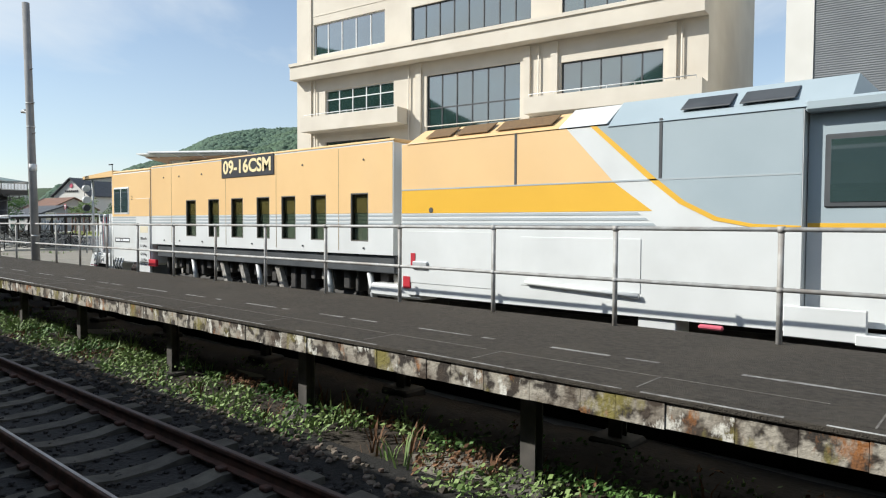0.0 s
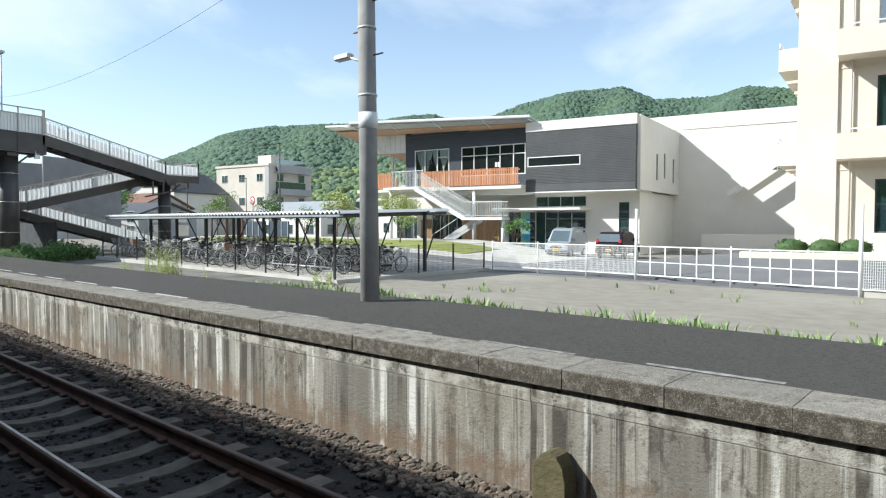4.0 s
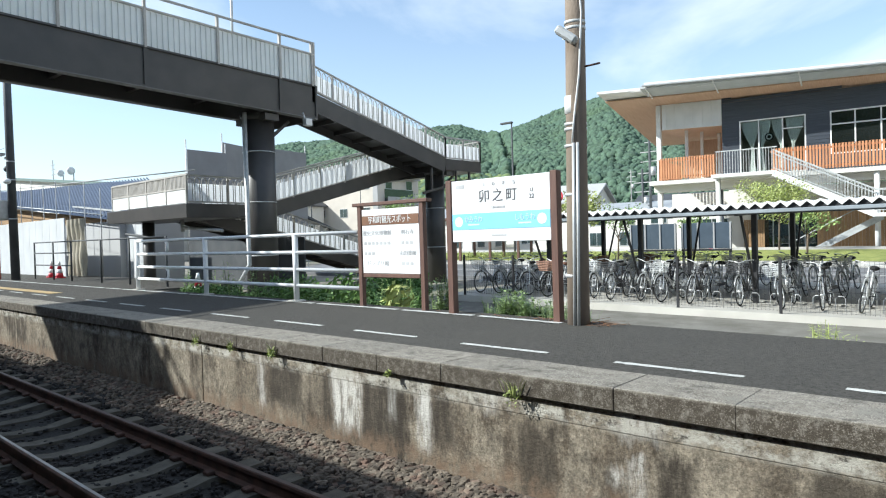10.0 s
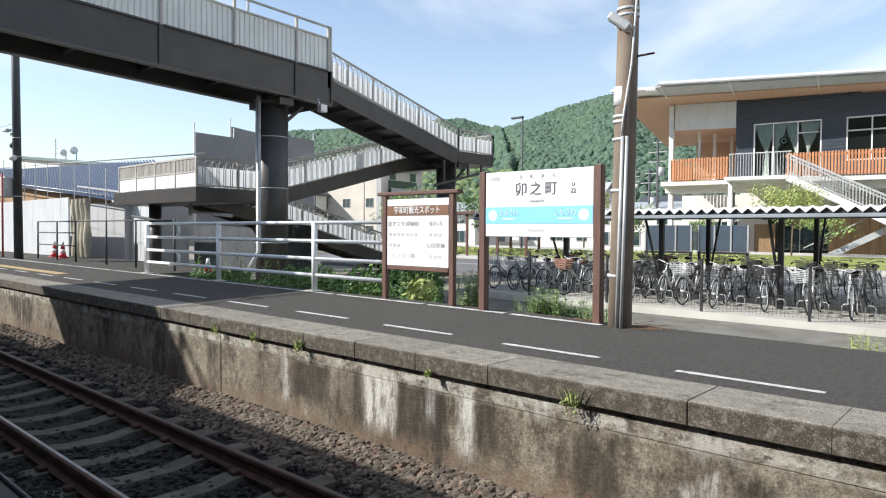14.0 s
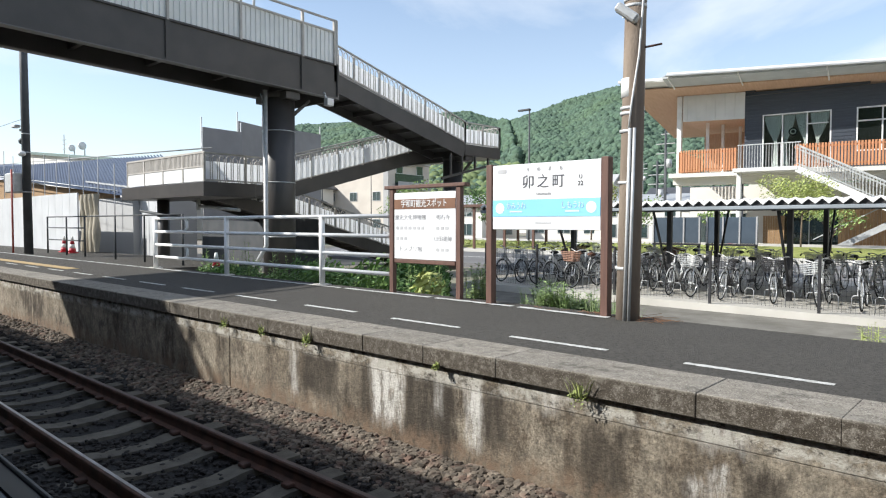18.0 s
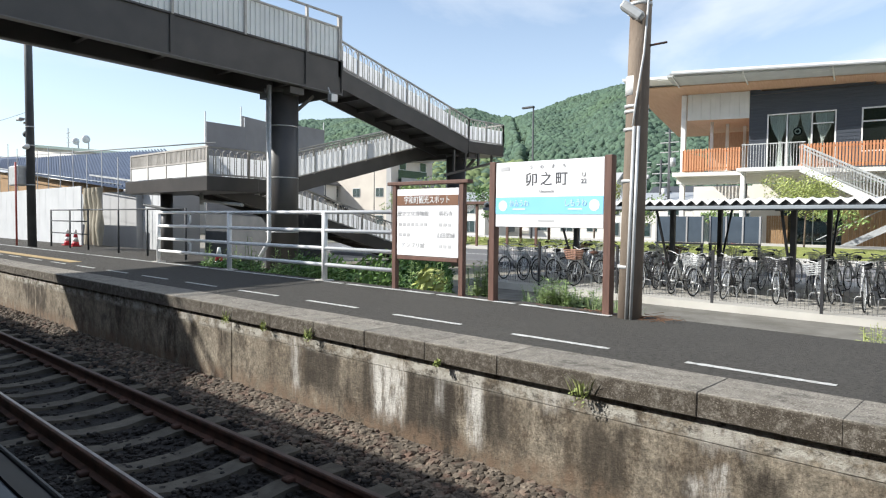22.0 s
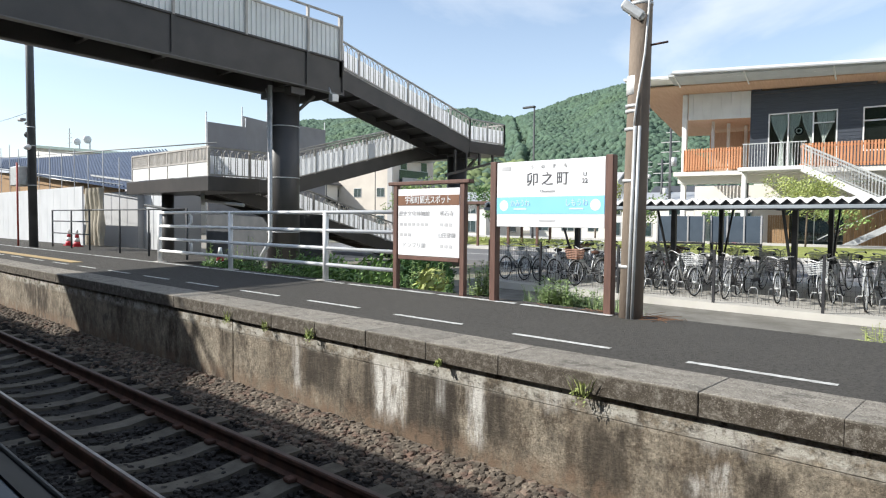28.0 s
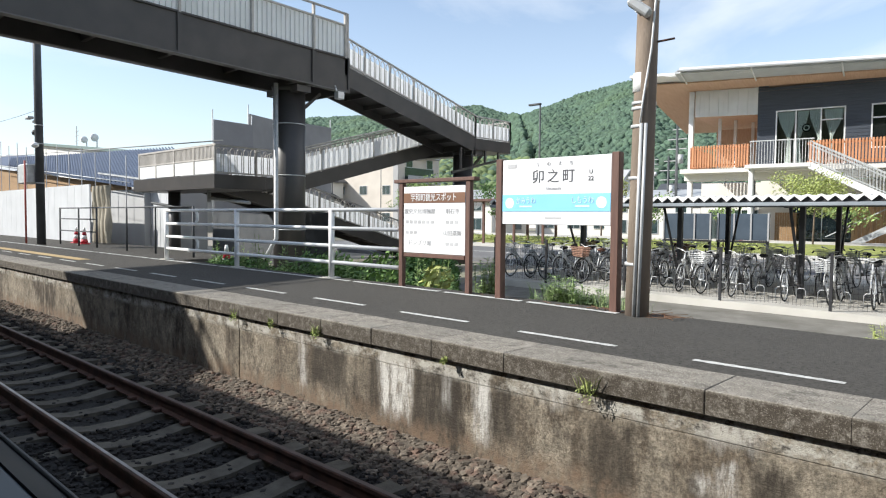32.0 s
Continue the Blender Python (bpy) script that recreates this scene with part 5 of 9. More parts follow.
def hill_point(beta, s):
    """The point at share s of the way up the slope in the direction beta."""
    e, d = ridge(beta)
    foot = 0.42 if d < 700 else 0.30
    r = d * (foot + (1 - foot) * s)
    top = d * math.tan(radians(e))
    z = top * (s ** 0.85) + 6 * math.sin(beta * 0.9) * math.sin(3.1 * s) * s
    return HC + Vector((-r * math.sin(radians(beta)), r * math.cos(radians(beta)), z - 2 if s < 0.02 else z))


hb = B()
nb, ns = 180, 16
vs, fs = [], []
for i in range(nb + 1):
    beta = 80 - 105 * i / nb
    for j in range(ns + 1):
        vs.append(hill_point(beta, j / ns))
    e, d = ridge(beta)
    vs.append(HC + Vector((-(d * 1.5) * math.sin(radians(beta)), d * 1.5 * math.cos(radians(beta)), -5)))
k = ns + 2
for i in range(nb):
    for j in range(k - 1):
        a = i * k + j
        fs.append((a, a + k, a + k + 1, a + 1))
hb.add(vs, fs, smooth=True)
M_HILL = mat("forest_floor", (0.04, 0.075, 0.02), (0.028, 0.05, 0.015), 0.02, 0.95)
solid("hillside", hb, M_HILL, "wooded green hills behind the town", "hill", kind="structure")
rng = random.Random(31)
tr = B()
for i in range(56000):
    beta = rng.uniform(-6, 70)
    s = rng.random() ** 0.75
    e, d = ridge(beta)
    p = hill_point(beta, s)
    r = rng.uniform(0.9, 2.6) * (0.85 if d < 700 else 1.35)
    tr.blob((p.x, p.y, p.z + r * 0.35), r, r, r * rng.uniform(0.9, 1.35), i, 5, 3, 0.3)
solid("forest", tr, M_FOREST, "dense broadleaf forest covering the hills", "forest", kind="stuff")
M_BAMBOO = mat("bamboo_foliage", (0.15, 0.19, 0.075), (0.10, 0.14, 0.06), 0.05, 0.9, vary=0.35, island=True)
bam = B()
for i in range(1500):
    beta = rng.uniform(38, 52)
    p = hill_point(beta, rng.uniform(0.0, 0.16))
    r = rng.uniform(1.3, 2.8)
    bam.blob((p.x, p.y, p.z + r * 0.6), r, r, r * 1.3, i, 6, 4, 0.3)
solid("bamboo_grove", bam, M_BAMBOO, "pale yellow-green grove at the foot of the hill", "trees", kind="stuff")


# ---- generic window ----
def window(parent, u0, u1, z0, z1, v, cols, rows=(), frame_m=None, glass_m=None, fr=0.05, name="window", depth=0.08):
    """A framed window in the plane v of the parent's frame; cols: shares of the width; rows: heights of cross bars."""
    frame_m, glass_m = frame_m or M_ALU, glass_m or M_GLASS
    b = B()
    b.box(u0, v - 0.03, z0, u1, v + depth, z0 + fr).box(u0, v - 0.03, z1 - fr, u1, v + depth, z1)
    b.box(u0, v - 0.028, z0 + fr, u0 + fr, v + depth, z1 - fr).box(u1 - fr, v - 0.028, z0 + fr, u1, v + depth, z1 - fr)
    w = part(name, b, frame_m, parent)
    cuts = [u0] + [u0 + (u1 - u0) * c for c in cols] + [u1]
    for c in cuts[1:-1]:
        part("mullion", B().box(c - fr / 2, v - 0.026, z0 + fr, c + fr / 2, v + depth, z1 - fr), frame_m, w)
    for z in rows:
        part("cross_bar", B().box(u0 + fr, v - 0.024, z - fr / 2, u1 - fr, v + depth, z + fr / 2), frame_m, w)
    zs = [z0] + list(rows) + [z1]
    for a, c in zip(cuts, cuts[1:]):
        for p, q in zip(zs, zs[1:]):
            pane = part("pane", B().box(a + 0.01, v + 0.02, p + 0.01, c - 0.01, v + 0.03, q - 0.01), glass_m, w)
            pane.visible_shadow = glass_m is not M_CLEAR
    return w


def wall_with_holes(u0, u1, z0, z1, v0, v1, holes):
    """A wall slab in the u-z plane with rectangular openings, as one mesh of blocks."""
    us = sorted({u0, u1} | {h[0] for h in holes} | {h[1] for h in holes})
    zs = sorted({z0, z1} | {h[2] for h in holes} | {h[3] for h in holes})
    vs, at, fs = [], {}, []

    def vert(i, j, k):
        if (i, j, k) not in at:
            at[i, j, k] = len(vs)
            vs.append((us[i], (v0, v1)[k], zs[j]))
        return at[i, j, k]

    def full(i, j):
        if not (0 <= i < len(us) - 1 and 0 <= j < len(zs) - 1):
            return False
        mu, mz = (us[i] + us[i + 1]) / 2, (zs[j] + zs[j + 1]) / 2
        return not any(h[0] < mu < h[1] and h[2] < mz < h[3] for h in holes)

    for i in range(len(us) - 1):
        for j in range(len(zs) - 1):
            if not full(i, j):
                continue
            fs.append((vert(i, j, 0), vert(i + 1, j, 0), vert(i + 1, j + 1, 0), vert(i, j + 1, 0)))
            fs.append((vert(i, j + 1, 1), vert(i + 1, j + 1, 1), vert(i + 1, j, 1), vert(i, j, 1)))
            if not full(i - 1, j):
                fs.append((vert(i, j, 1), vert(i, j, 0), vert(i, j + 1, 0), vert(i, j + 1, 1)))
            if not full(i + 1, j):
                fs.append((vert(i + 1, j, 0), vert(i + 1, j, 1), vert(i + 1, j + 1, 1), vert(i + 1, j + 1, 0)))
            if not full(i, j - 1):
                fs.append((vert(i, j, 1), vert(i + 1, j, 1), vert(i + 1, j, 0), vert(i, j, 0)))
            if not full(i, j + 1):
                fs.append((vert(i, j + 1, 0), vert(i + 1, j + 1, 0), vert(i + 1, j + 1, 1), vert(i, j + 1, 1)))
    return B().add(vs, fs)


M_CLEAR = bpy.data.materials.new("clear_window_glass")
M_CLEAR.use_nodes = True
_n, _l = M_CLEAR.node_tree.nodes, M_CLEAR.node_tree.links
_n.remove(_n["Principled BSDF"])
_t, _g, _x, _f = _n.new("ShaderNodeBsdfTransparent"), _n.new("ShaderNodeBsdfGlossy"), _n.new("ShaderNodeMixShader"), _n.new("ShaderNodeFresnel")
_t.inputs["Color"].default_value = (0.86, 0.9, 0.88, 1)
_g.inputs["Roughness"].default_value = 0.02
_l.new(_f.outputs[0], _x.inputs[0]), _l.new(_t.outputs[0], _x.inputs[1]), _l.new(_g.outputs[0], _x.inputs[2])
_l.new(_x.outputs[0], _n["Material Output"].inputs["Surface"])
M_ROOM = mat("dim_room_wall", (0.34, 0.33, 0.31), (0.28, 0.27, 0.255), 1.5, 0.9)

M_GLASSH = glass("hall_window_glass", (0.012, 0.014, 0.014), 0.03)
M_GLASSH.node_tree.nodes["Principled BSDF"].inputs["IOR"].default_value = 2.0

# ---- community hall of wood and white walls ----
wb = thing("community_hall", "modern two-storey hall with white roof, navy boards and orange slat balcony", "building", at=(-76.1, 38.0, 0.0), rz=8)
part("corner_post", B().box(-0.12, -0.12, 0, 0.14, 0.14, 9.42, 0.01), M_WHITE, wb)
SLOPE, DROP = -0.16, -0.024


def roof_plane(u, v, dz=0.0):
    """A corner of the tilted roof: it falls to the back and a little along the front."""
    return (u, v, 9.72 + DROP * u + SLOPE * v + dz)


def roof_sheet(u0, va, u1, vb, v1, z0, z1):
    """A tilted slab whose front edge runs from (u0, va) to (u1, vb) and whose back lies at v1."""
    c = [(u0, va), (u1, vb), (u1, v1), (u0, v1)]
    vs = [roof_plane(u, v, z0) for u, v in c] + [roof_plane(u, v, z1) for u, v in c]
    return B().add(vs, [(3, 2, 1, 0), (4, 5, 6, 7), (0, 1, 5, 4), (1, 2, 6, 5), (2, 3, 7, 6), (3, 0, 4, 7)])


roof = part("roof", roof_sheet(0.1, -2.95, 15.2, -1.6, 11.0, -0.06, 0.05), M_ROOFGREY, wb)
part("roof_edge", B().add([roof_plane(u, v + e, dz) for u, v in ((0.08, -2.98), (15.25, -1.63)) for e in (0.0, 0.1) for dz in (-0.10, 0.06)], [(0, 4, 5, 1), (1, 5, 7, 3), (3, 7, 6, 2), (2, 6, 4, 0), (0, 1, 3, 2), (4, 6, 7, 5)]), M_ROOFWHITE, roof, "bright white roof edge")
part("gutter", B().beam(roof_plane(0.0, -3.06, -0.13), roof_plane(15.2, -1.71, -0.13), 0.13, 0.10, 0.02), M_ROOFGREY, roof, "grey eave gutter")
part("side_eave", roof_sheet(-2.75, -2.55, 0.1, -2.35, 9.0, -0.12, -0.02), M_ROOFWHITE, roof, "lower white side eave")
part("side_edge", B().beam(roof_plane(-2.78, -2.58, -0.05), roof_plane(0.1, -2.38, -0.05), 0.08, 0.14), M_ROOFWHITE, roof)
part("eave_underside", roof_sheet(-0.2, -2.85, 15.1, -1.5, 0.0, -0.20, -0.07), M_HEAVE, roof, "pale grey metal eave")
part("soffit", roof_sheet(-2.65, -1.55, 15.0, -0.75, 8.6, -0.27, -0.205), M_SOFFIT, roof, "reddish cedar soffit")
for u in (0.1, 3.6, 7.6, 11.6):
    v = -2.8 + 0.09 * u
    a, c = roof_plane(u, v, -0.2), roof_plane(u, v + 1.3, -0.33)
    part("roof_bracket", B().tube(a, c, 0.04, n=8).tube((u - 0.9, v + 0.3, a[2] - 0.02), (u + 0.9, v + 0.3, a[2] - 0.05), 0.014, n=6).tube(a, (u, v, a[2] + 0.16), 0.06, n=8), M_WHITE, wb)
for i in range(13):
    part("hanging_panel", B().box(0.2 + 0.255 * i, 0.0 if i % 2 else -0.03, 7.96 - 0.008 * i, 0.45 + 0.255 * i, 0.05, 9.44 - 0.009 * i, 0.006), M_WHITEPANEL, wb, "white metal panel over the terrace" if i == 0 else "")
part("terrace_ceiling", B().box(0.2, 0.06, 7.96, 3.5, 5.2, 8.02), M_SOFFIT, wb, "cedar ceiling of the terrace")
for u, v in ((1.3, 1.2), (1.9, 2.4), (2.6, 3.8)):
    part("terrace_post", B().box(u - 0.08, v - 0.08, 4.85, u + 0.08, v + 0.08, 8.2), M_WHITE, wb)
part("terrace_wall", B().box(0.2, 5.2, 4.9, 3.6, 5.35, 7.8), M_SOFFIT, wb)
part("terrace_side", B().box(3.52, 0.2, 4.9, 3.66, 5.2, 8.2), M_SOFFIT, wb)
H1, H2 = (4.42, 7.68, 4.95, 7.98), (8.78, 14.2, 5.75, 7.98)
part("navy_wall", wall_with_holes(3.52, 14.7, 4.86, 9.02, 0.0, 0.2, [H1, H2]), M_NAVY, wb, "dark navy charred boards")
for j in range(25):
    z = 4.95 + 0.18 * j
    if z > 8.0:
        part("board", B().box(3.53, -0.016, z, min(14.69, 3.9 + (9.44 - z - 0.165) / 0.034), 0.05 if z > 8.9 else -0.001, z + 0.165, 0.004), M_NAVY, wb)
    else:
        part("board", B().box(3.53, -0.016, z, 4.41, -0.001, z + 0.165, 0.004), M_NAVY, wb)
        part("board", B().box(7.70, -0.016, z, 8.76, -0.001, z + 0.165, 0.004), M_NAVY, wb)
win = window(wb, *H1, 0.02, (0.30, 0.66), (), M_WHITE, M_CLEAR, 0.07)
part("cross_bar", B().box(6.55, 0.0, 7.30, 7.55, 0.08, 7.36), M_WHITE, win)
part("room", B().box(3.9, 3.4, 4.9, 8.2, 3.5, 8.6).box(3.9, 0.25, 4.88, 8.2, 3.4, 4.94).box(3.8, 0.25, 4.9, 3.9, 3.5, 8.6).box(8.2, 0.25, 4.9, 8.3, 3.5, 8.6).box(3.9, 0.25, 8.0, 8.2, 3.4, 8.1), M_ROOM, wb)


def curtain(u0, u1, ut, z0, z1, zt):
    """A gathered curtain hung from u0..u1 at z1 and tied at ut, zt."""
    b = B()
    n, m = 14, 10
    vs, fs = [], []
    for j in range(m + 1):
        z = z1 + (z0 - z1) * j / m
        if z > zt:
            s = ((z1 - z) / (z1 - zt)) ** 1.6
            a, c = u0 + (ut - 0.06 - u0) * s, u1 + (ut + 0.06 - u1) * s
        else:
            s = (zt - z) / (zt - z0)
            a, c = ut - 0.06 - 0.1 * s, ut + 0.06 + 0.12 * s
        for i in range(n + 1):
            vs.append((a + (c - a) * i / n, 0.16 + 0.03 * math.sin(i * 2.4), z))
    for j in range(m):
        for i in range(n):
            q = j * (n + 1) + i
            fs.append((q, q + 1, q + n + 2, q + n + 1))
    return b.add(vs, fs, smooth=True)


for u0, u1, ut in ((4.5, 5.4, 5.05), (5.45, 6.0, 5.52), (6.0, 6.55, 6.48), (6.7, 7.6, 7.05)):
    part("curtain", curtain(u0, u1, ut, 5.0, 7.9, 6.5), M_CURTAIN, wb, "tied-back white curtain")
part("door_emblem", B().tube((5.9, 0.10, 6.98), (5.9, 0.14, 6.98), 0.22, n=20), M_TEXT, wb)
part("emblem_crescent", B().ring((5.9, 0.09, 6.98), (1, 0, 0), (0, 0, 1), 0.12, 0.035, 18, 5), M_CURTAIN, wb)
w2_ = window(wb, *H2, 0.02, (0.205, 0.41, 0.615, 0.82), (7.28,), M_WHITE, M_GLASSH, 0.07)
for u in (11.7, 11.95):
    part("notice", B().box(u, 0.005, 6.35, u + 0.2, 0.012, 6.7), M_SIGNW, w2_)
part("balcony_slab", B().box(-0.1, -1.75, 4.62, 14.7, 0.0, 4.86, 0.01), M_OFFWHITE, wb)
part("balcony_beam", B().box(0.0, -1.2, 4.25, 14.7, 0.1, 4.615), M_OFFWHITE, wb)
slat = B().box(-0.047, -0.02, 0, 0.047, 0.02, 1.2, 0.006).mesh("slat", M_ORANGEWOOD)
fr = B().box(0.55, -1.78, 5.90, 3.5, -1.74, 6.0).box(6.2, -1.78, 5.90, 14.6, -1.74, 6.0).box(0.55, -1.78, 5.0, 3.5, -1.74, 5.08).box(6.2, -1.78, 5.0, 14.6, -1.74, 5.08)
bal = part("balcony_rail", fr, M_ORANGEWOOD, wb, "orange cedar slat balustrade")
u = 0.6
while u < 14.6:
    if u < 3.5 or u > 6.25:
        part("slat", slat, M_ORANGEWOOD, bal, at=(u, -1.80, 4.90))
    u += 0.14
v = -1.65
while v < 3.2:
    part("slat", slat, M_ORANGEWOOD, bal, at=pose(0.45, v, 4.86, 0, 0, 90))
    v += 0.165
gr = B().box(3.5, -1.82, 6.18, 6.5, -1.77, 6.23).box(3.5, -1.82, 4.95, 6.5, -1.77, 5.0)
grail = part("landing_rail", gr, M_GALV, wb, "grey metal bar railing")
bar = B().box(-0.012, -0.012, 0, 0.012, 0.012, 1.2).mesh("bar", M_GALV)
for i in range(22):
    part("bar", bar, M_GALV, grail, at=(3.55 + 0.135 * i, -1.795, 4.98))
SU0, SZ0, SU1, SZ1 = 6.45, 4.78, 10.75, 2.52
stair = part("outside_stair", B().beam((SU0, -2.9, SZ0), (SU1, -2.9, SZ1), 0.06, 0.32), M_WHITE, wb, "white steel outside stair")
part("stringer", B().beam((SU0, -1.9, SZ0), (SU1, -1.9, SZ1), 0.06, 0.32), M_WHITE, stair)
for i in range(14):
    s = (i + 0.5) / 14
    u, z = SU0 + (SU1 - SU0) * s, SZ0 + (SZ1 - SZ0) * s
    part("tread", B().box(u - 0.16, -2.87, z + 0.03, u + 0.16, -1.93, z + 0.08), M_GALV, stair)
for v in (-2.9, -1.9):
    part("handrail", B().beam((SU0, v, SZ0 + 1.18), (SU1, v, SZ1 + 1.18), 0.05, 0.05).beam((SU0, v, SZ0 + 1.0), (SU1, v, SZ1 + 1.0), 0.03, 0.03).beam((SU0, v, SZ0 + 0.28), (SU1, v, SZ1 + 0.28), 0.03, 0.04), M_GALV, stair)
    for i in range(32):
        s = i / 31
        part("stair_bar", bar, M_GALV, stair, at=(SU0 + (SU1 - SU0) * s, v, SZ0 + (SZ1 - SZ0) * s))
    part("landing_handrail", B().beam((SU1, v, SZ1 + 1.18), (13.8, v, SZ1 + 1.18), 0.05, 0.05).beam((SU1, v, SZ1 + 0.2), (13.8, v, SZ1 + 0.2), 0.03, 0.03), M_GALV, stair)
    for i in range(22):
        part("stair_bar", bar, M_GALV, stair, at=(SU1 + 0.14 * i, v, SZ1))
part("stair_landing", B().box(3.5, -2.95, 4.72, SU0 + 0.05, -1.75, 4.9, 0.01), M_WHITE, stair)
part("stair_landing", B().box(SU1 - 0.05, -2.95, SZ1 - 0.12, 13.85, -1.75, SZ1 + 0.06, 0.01), M_WHITE, stair)
part("lower_flight", B().beam((11.0, -1.6, SZ1 - 0.1), (7.1, -1.6, 0.25), 0.06, 0.3).beam((11.0, -0.7, SZ1 - 0.1), (7.1, -0.7, 0.25), 0.06, 0.3), M_GALV, stair, "grey steel lower flight")
part("lower_handrail", B().beam((11.0, -1.6, SZ1 + 0.9), (7.1, -1.6, 1.25), 0.05, 0.05), M_GALV, stair)
for u, v, h in ((3.7, -2.2, 4.72), (10.8, -1.5, 4.62), (13.6, -2.3, SZ1 - 0.12)):
    part("stair_column", B().tube((u, v, 0), (u, v, h), 0.13, n=12), M_WHITE, wb)
part("lower_wall", wall_with_holes(3.5, 14.7, 0, 4.3, 1.6, 1.8, [(5, 8.2, 0.3, 2.9), (12.0, 14.6, 0.1, 3.05)]), M_OFFWHITE, wb)
window(wb, 5, 8.2, 0.3, 2.9, 1.65, (0.25, 0.5, 0.75), (), M_ALU)
window(wb, 12.0, 14.6, 0.1, 3.05, 1.65, (0.5,), (2.3,), M_ALU)
part("lower_left_wall", B().box(-0.1, 3.0, 0, 3.5, 3.2, 4.3), M_OFFWHITE, wb)
window(wb, 0.4, 3.2, 0.1, 2.7, 2.95, (0.33, 0.66), (), M_ALU)
M_CEDAR = mat("pale_cedar_planks", (0.52, 0.34, 0.19), (0.42, 0.26, 0.14), 4, 0.7, stretch=(3, 3, 0.5), vary=0.15)
part("dark_column", B().box(3.3, -0.05, 0, 3.5, 0.15, 4.3), M_NAVY, wb)
for k in range(9):
    part("timber_plank", B().box(4.4 + 0.12 * k, 0.9, 0.1, 4.51 + 0.12 * k, 0.94, 2.5, 0.006), M_WOOD, wb, "pale timber planking under the balcony" if k == 0 else "")
for k in range(21):
    part("timber_plank", B().box(8.0 + 0.16 * k, 1.4, 0.1, 8.15 + 0.16 * k, 1.45, 2.86, 0.006), M_CEDAR, wb)
# the charcoal box
BX, BV = (14.72, 22.5), -1.0
SLIT = (14.85, 18.75, 6.12, 6.80)
part("box_body", wall_with_holes(BX[0], BX[1], 4.36, 9.2, BV, BV + 0.25, [SLIT]), M_CHARCOAL, wb, "charcoal siding")
z = 4.92
while z < 8.5:
    for a, c in ((BX[0] + 0.02, BX[1] - 0.02),) if not (SLIT[2] - 0.1 < z < SLIT[3]) else ((SLIT[1] + 0.06, BX[1] - 0.02),):
        part("siding_board", B().box(a, BV - 0.022, z, c, BV - 0.001, z + 0.085, 0.006), M_CHARCOAL, wb)
    z += 0.105
part("siding_base", B().box(BX[0] + 0.02, BV - 0.018, 4.42, BX[1] - 0.02, BV - 0.001, 4.88), M_CHARCOAL, wb)
part("white_parapet", B().box(BX[0] - 0.02, BV - 0.06, 8.56, BX[1] + 0.04, BV + 0.3, 9.24, 0.01), M_OFFWHITE, wb)
part("bottom_trim", B().box(BX[0] - 0.02, BV - 0.05, 4.30, BX[1] + 0.04, BV + 0.3, 4.37), M_WHITE, wb)
part("left_return", B().box(BX[0] - 0.02, BV + 0.25, 4.36, BX[0] + 0.1, 0.0, 9.2), M_WHITE, wb)
window(wb, *SLIT, BV, (), (), M_WHITE, M_GLASSH, 0.06)
part("box_soffit", B().box(BX[0], BV + 0.26, 4.30, BX[1], 3.0, 4.38), M_OFFWHITE, wb)
SW = [(3.0, 3.5, 5.2, 7.0), (5.0, 5.5, 5.4, 7.2), (7.5, 8.0, 5.2, 7.0), (10.4, 12.0, 5.4, 6.6)]
side = wall_with_holes(-0.74, 14.0, 4.36, 9.18, -0.2, 0.0, SW)
sidew = part("side_wall", side, M_OFFWHITE, wb, "off-white side wall", at=pose(BX[1] + 0.01, 0.0, 0, 0, 0, 90))
for s in SW:
    part("side_window", B().box(s[0], -0.15, s[2], s[1], -0.12, s[3]), M_GLASS, sidew)
part("box_roof", B().box(BX[0], BV + 0.3, 9.0, BX[1], 14.0, 9.15), M_ROOFGREY, wb)
LW = [(14.75, 18.6, 0.12, 3.05), (14.75, 18.6, 3.35, 4.1), (20.9, 21.6, 0.1, 3.6)]
part("lower_front", wall_with_holes(14.7, 22.3, 0, 4.3, 0.6, 0.8, LW), M_OFFWHITE, wb)
window(wb, 14.75, 18.6, 0.12, 3.05, 0.62, (0.2, 0.45, 0.72), (), M_ALU)
window(wb, 14.75, 18.6, 3.35, 4.1, 0.62, (0.25, 0.5, 0.75), (), M_ALU)
window(wb, 20.9, 21.6, 0.1, 3.6, 0.66, (), (2.9,), M_MDARK)
part("canopy", B().box(12.2, -1.4, 3.08, 18.9, 0.6, 3.24, 0.01), M_OFFWHITE, wb)
part("lower_side", B().box(22.1, 0.8, 0, 22.3, 14, 4.3), M_OFFWHITE, wb)
solid("blue_banner", B().box(-0.36, -0.02, 0, 0.36, 0.02, 2.9, 0.005), mat("blue_banner_cloth", (0.05, 0.33, 0.62), (0.35, 0.5, 0.15), 1.2, 0.8), "tall blue and yellow printed banner by the entrance", "banner", at=(-61.6, 39.35, 0.06), rz=8)
solid("red_banner", B().box(-0.2, -0.02, 0, 0.2, 0.02, 1.8, 0.005), mat("red_white_banner_cloth", (0.7, 0.1, 0.12), (0.8, 0.75, 0.75), 3.0, 0.8), "narrow red and white banner", "banner", at=(-71.8, 34.5, 0.06), rz=8)

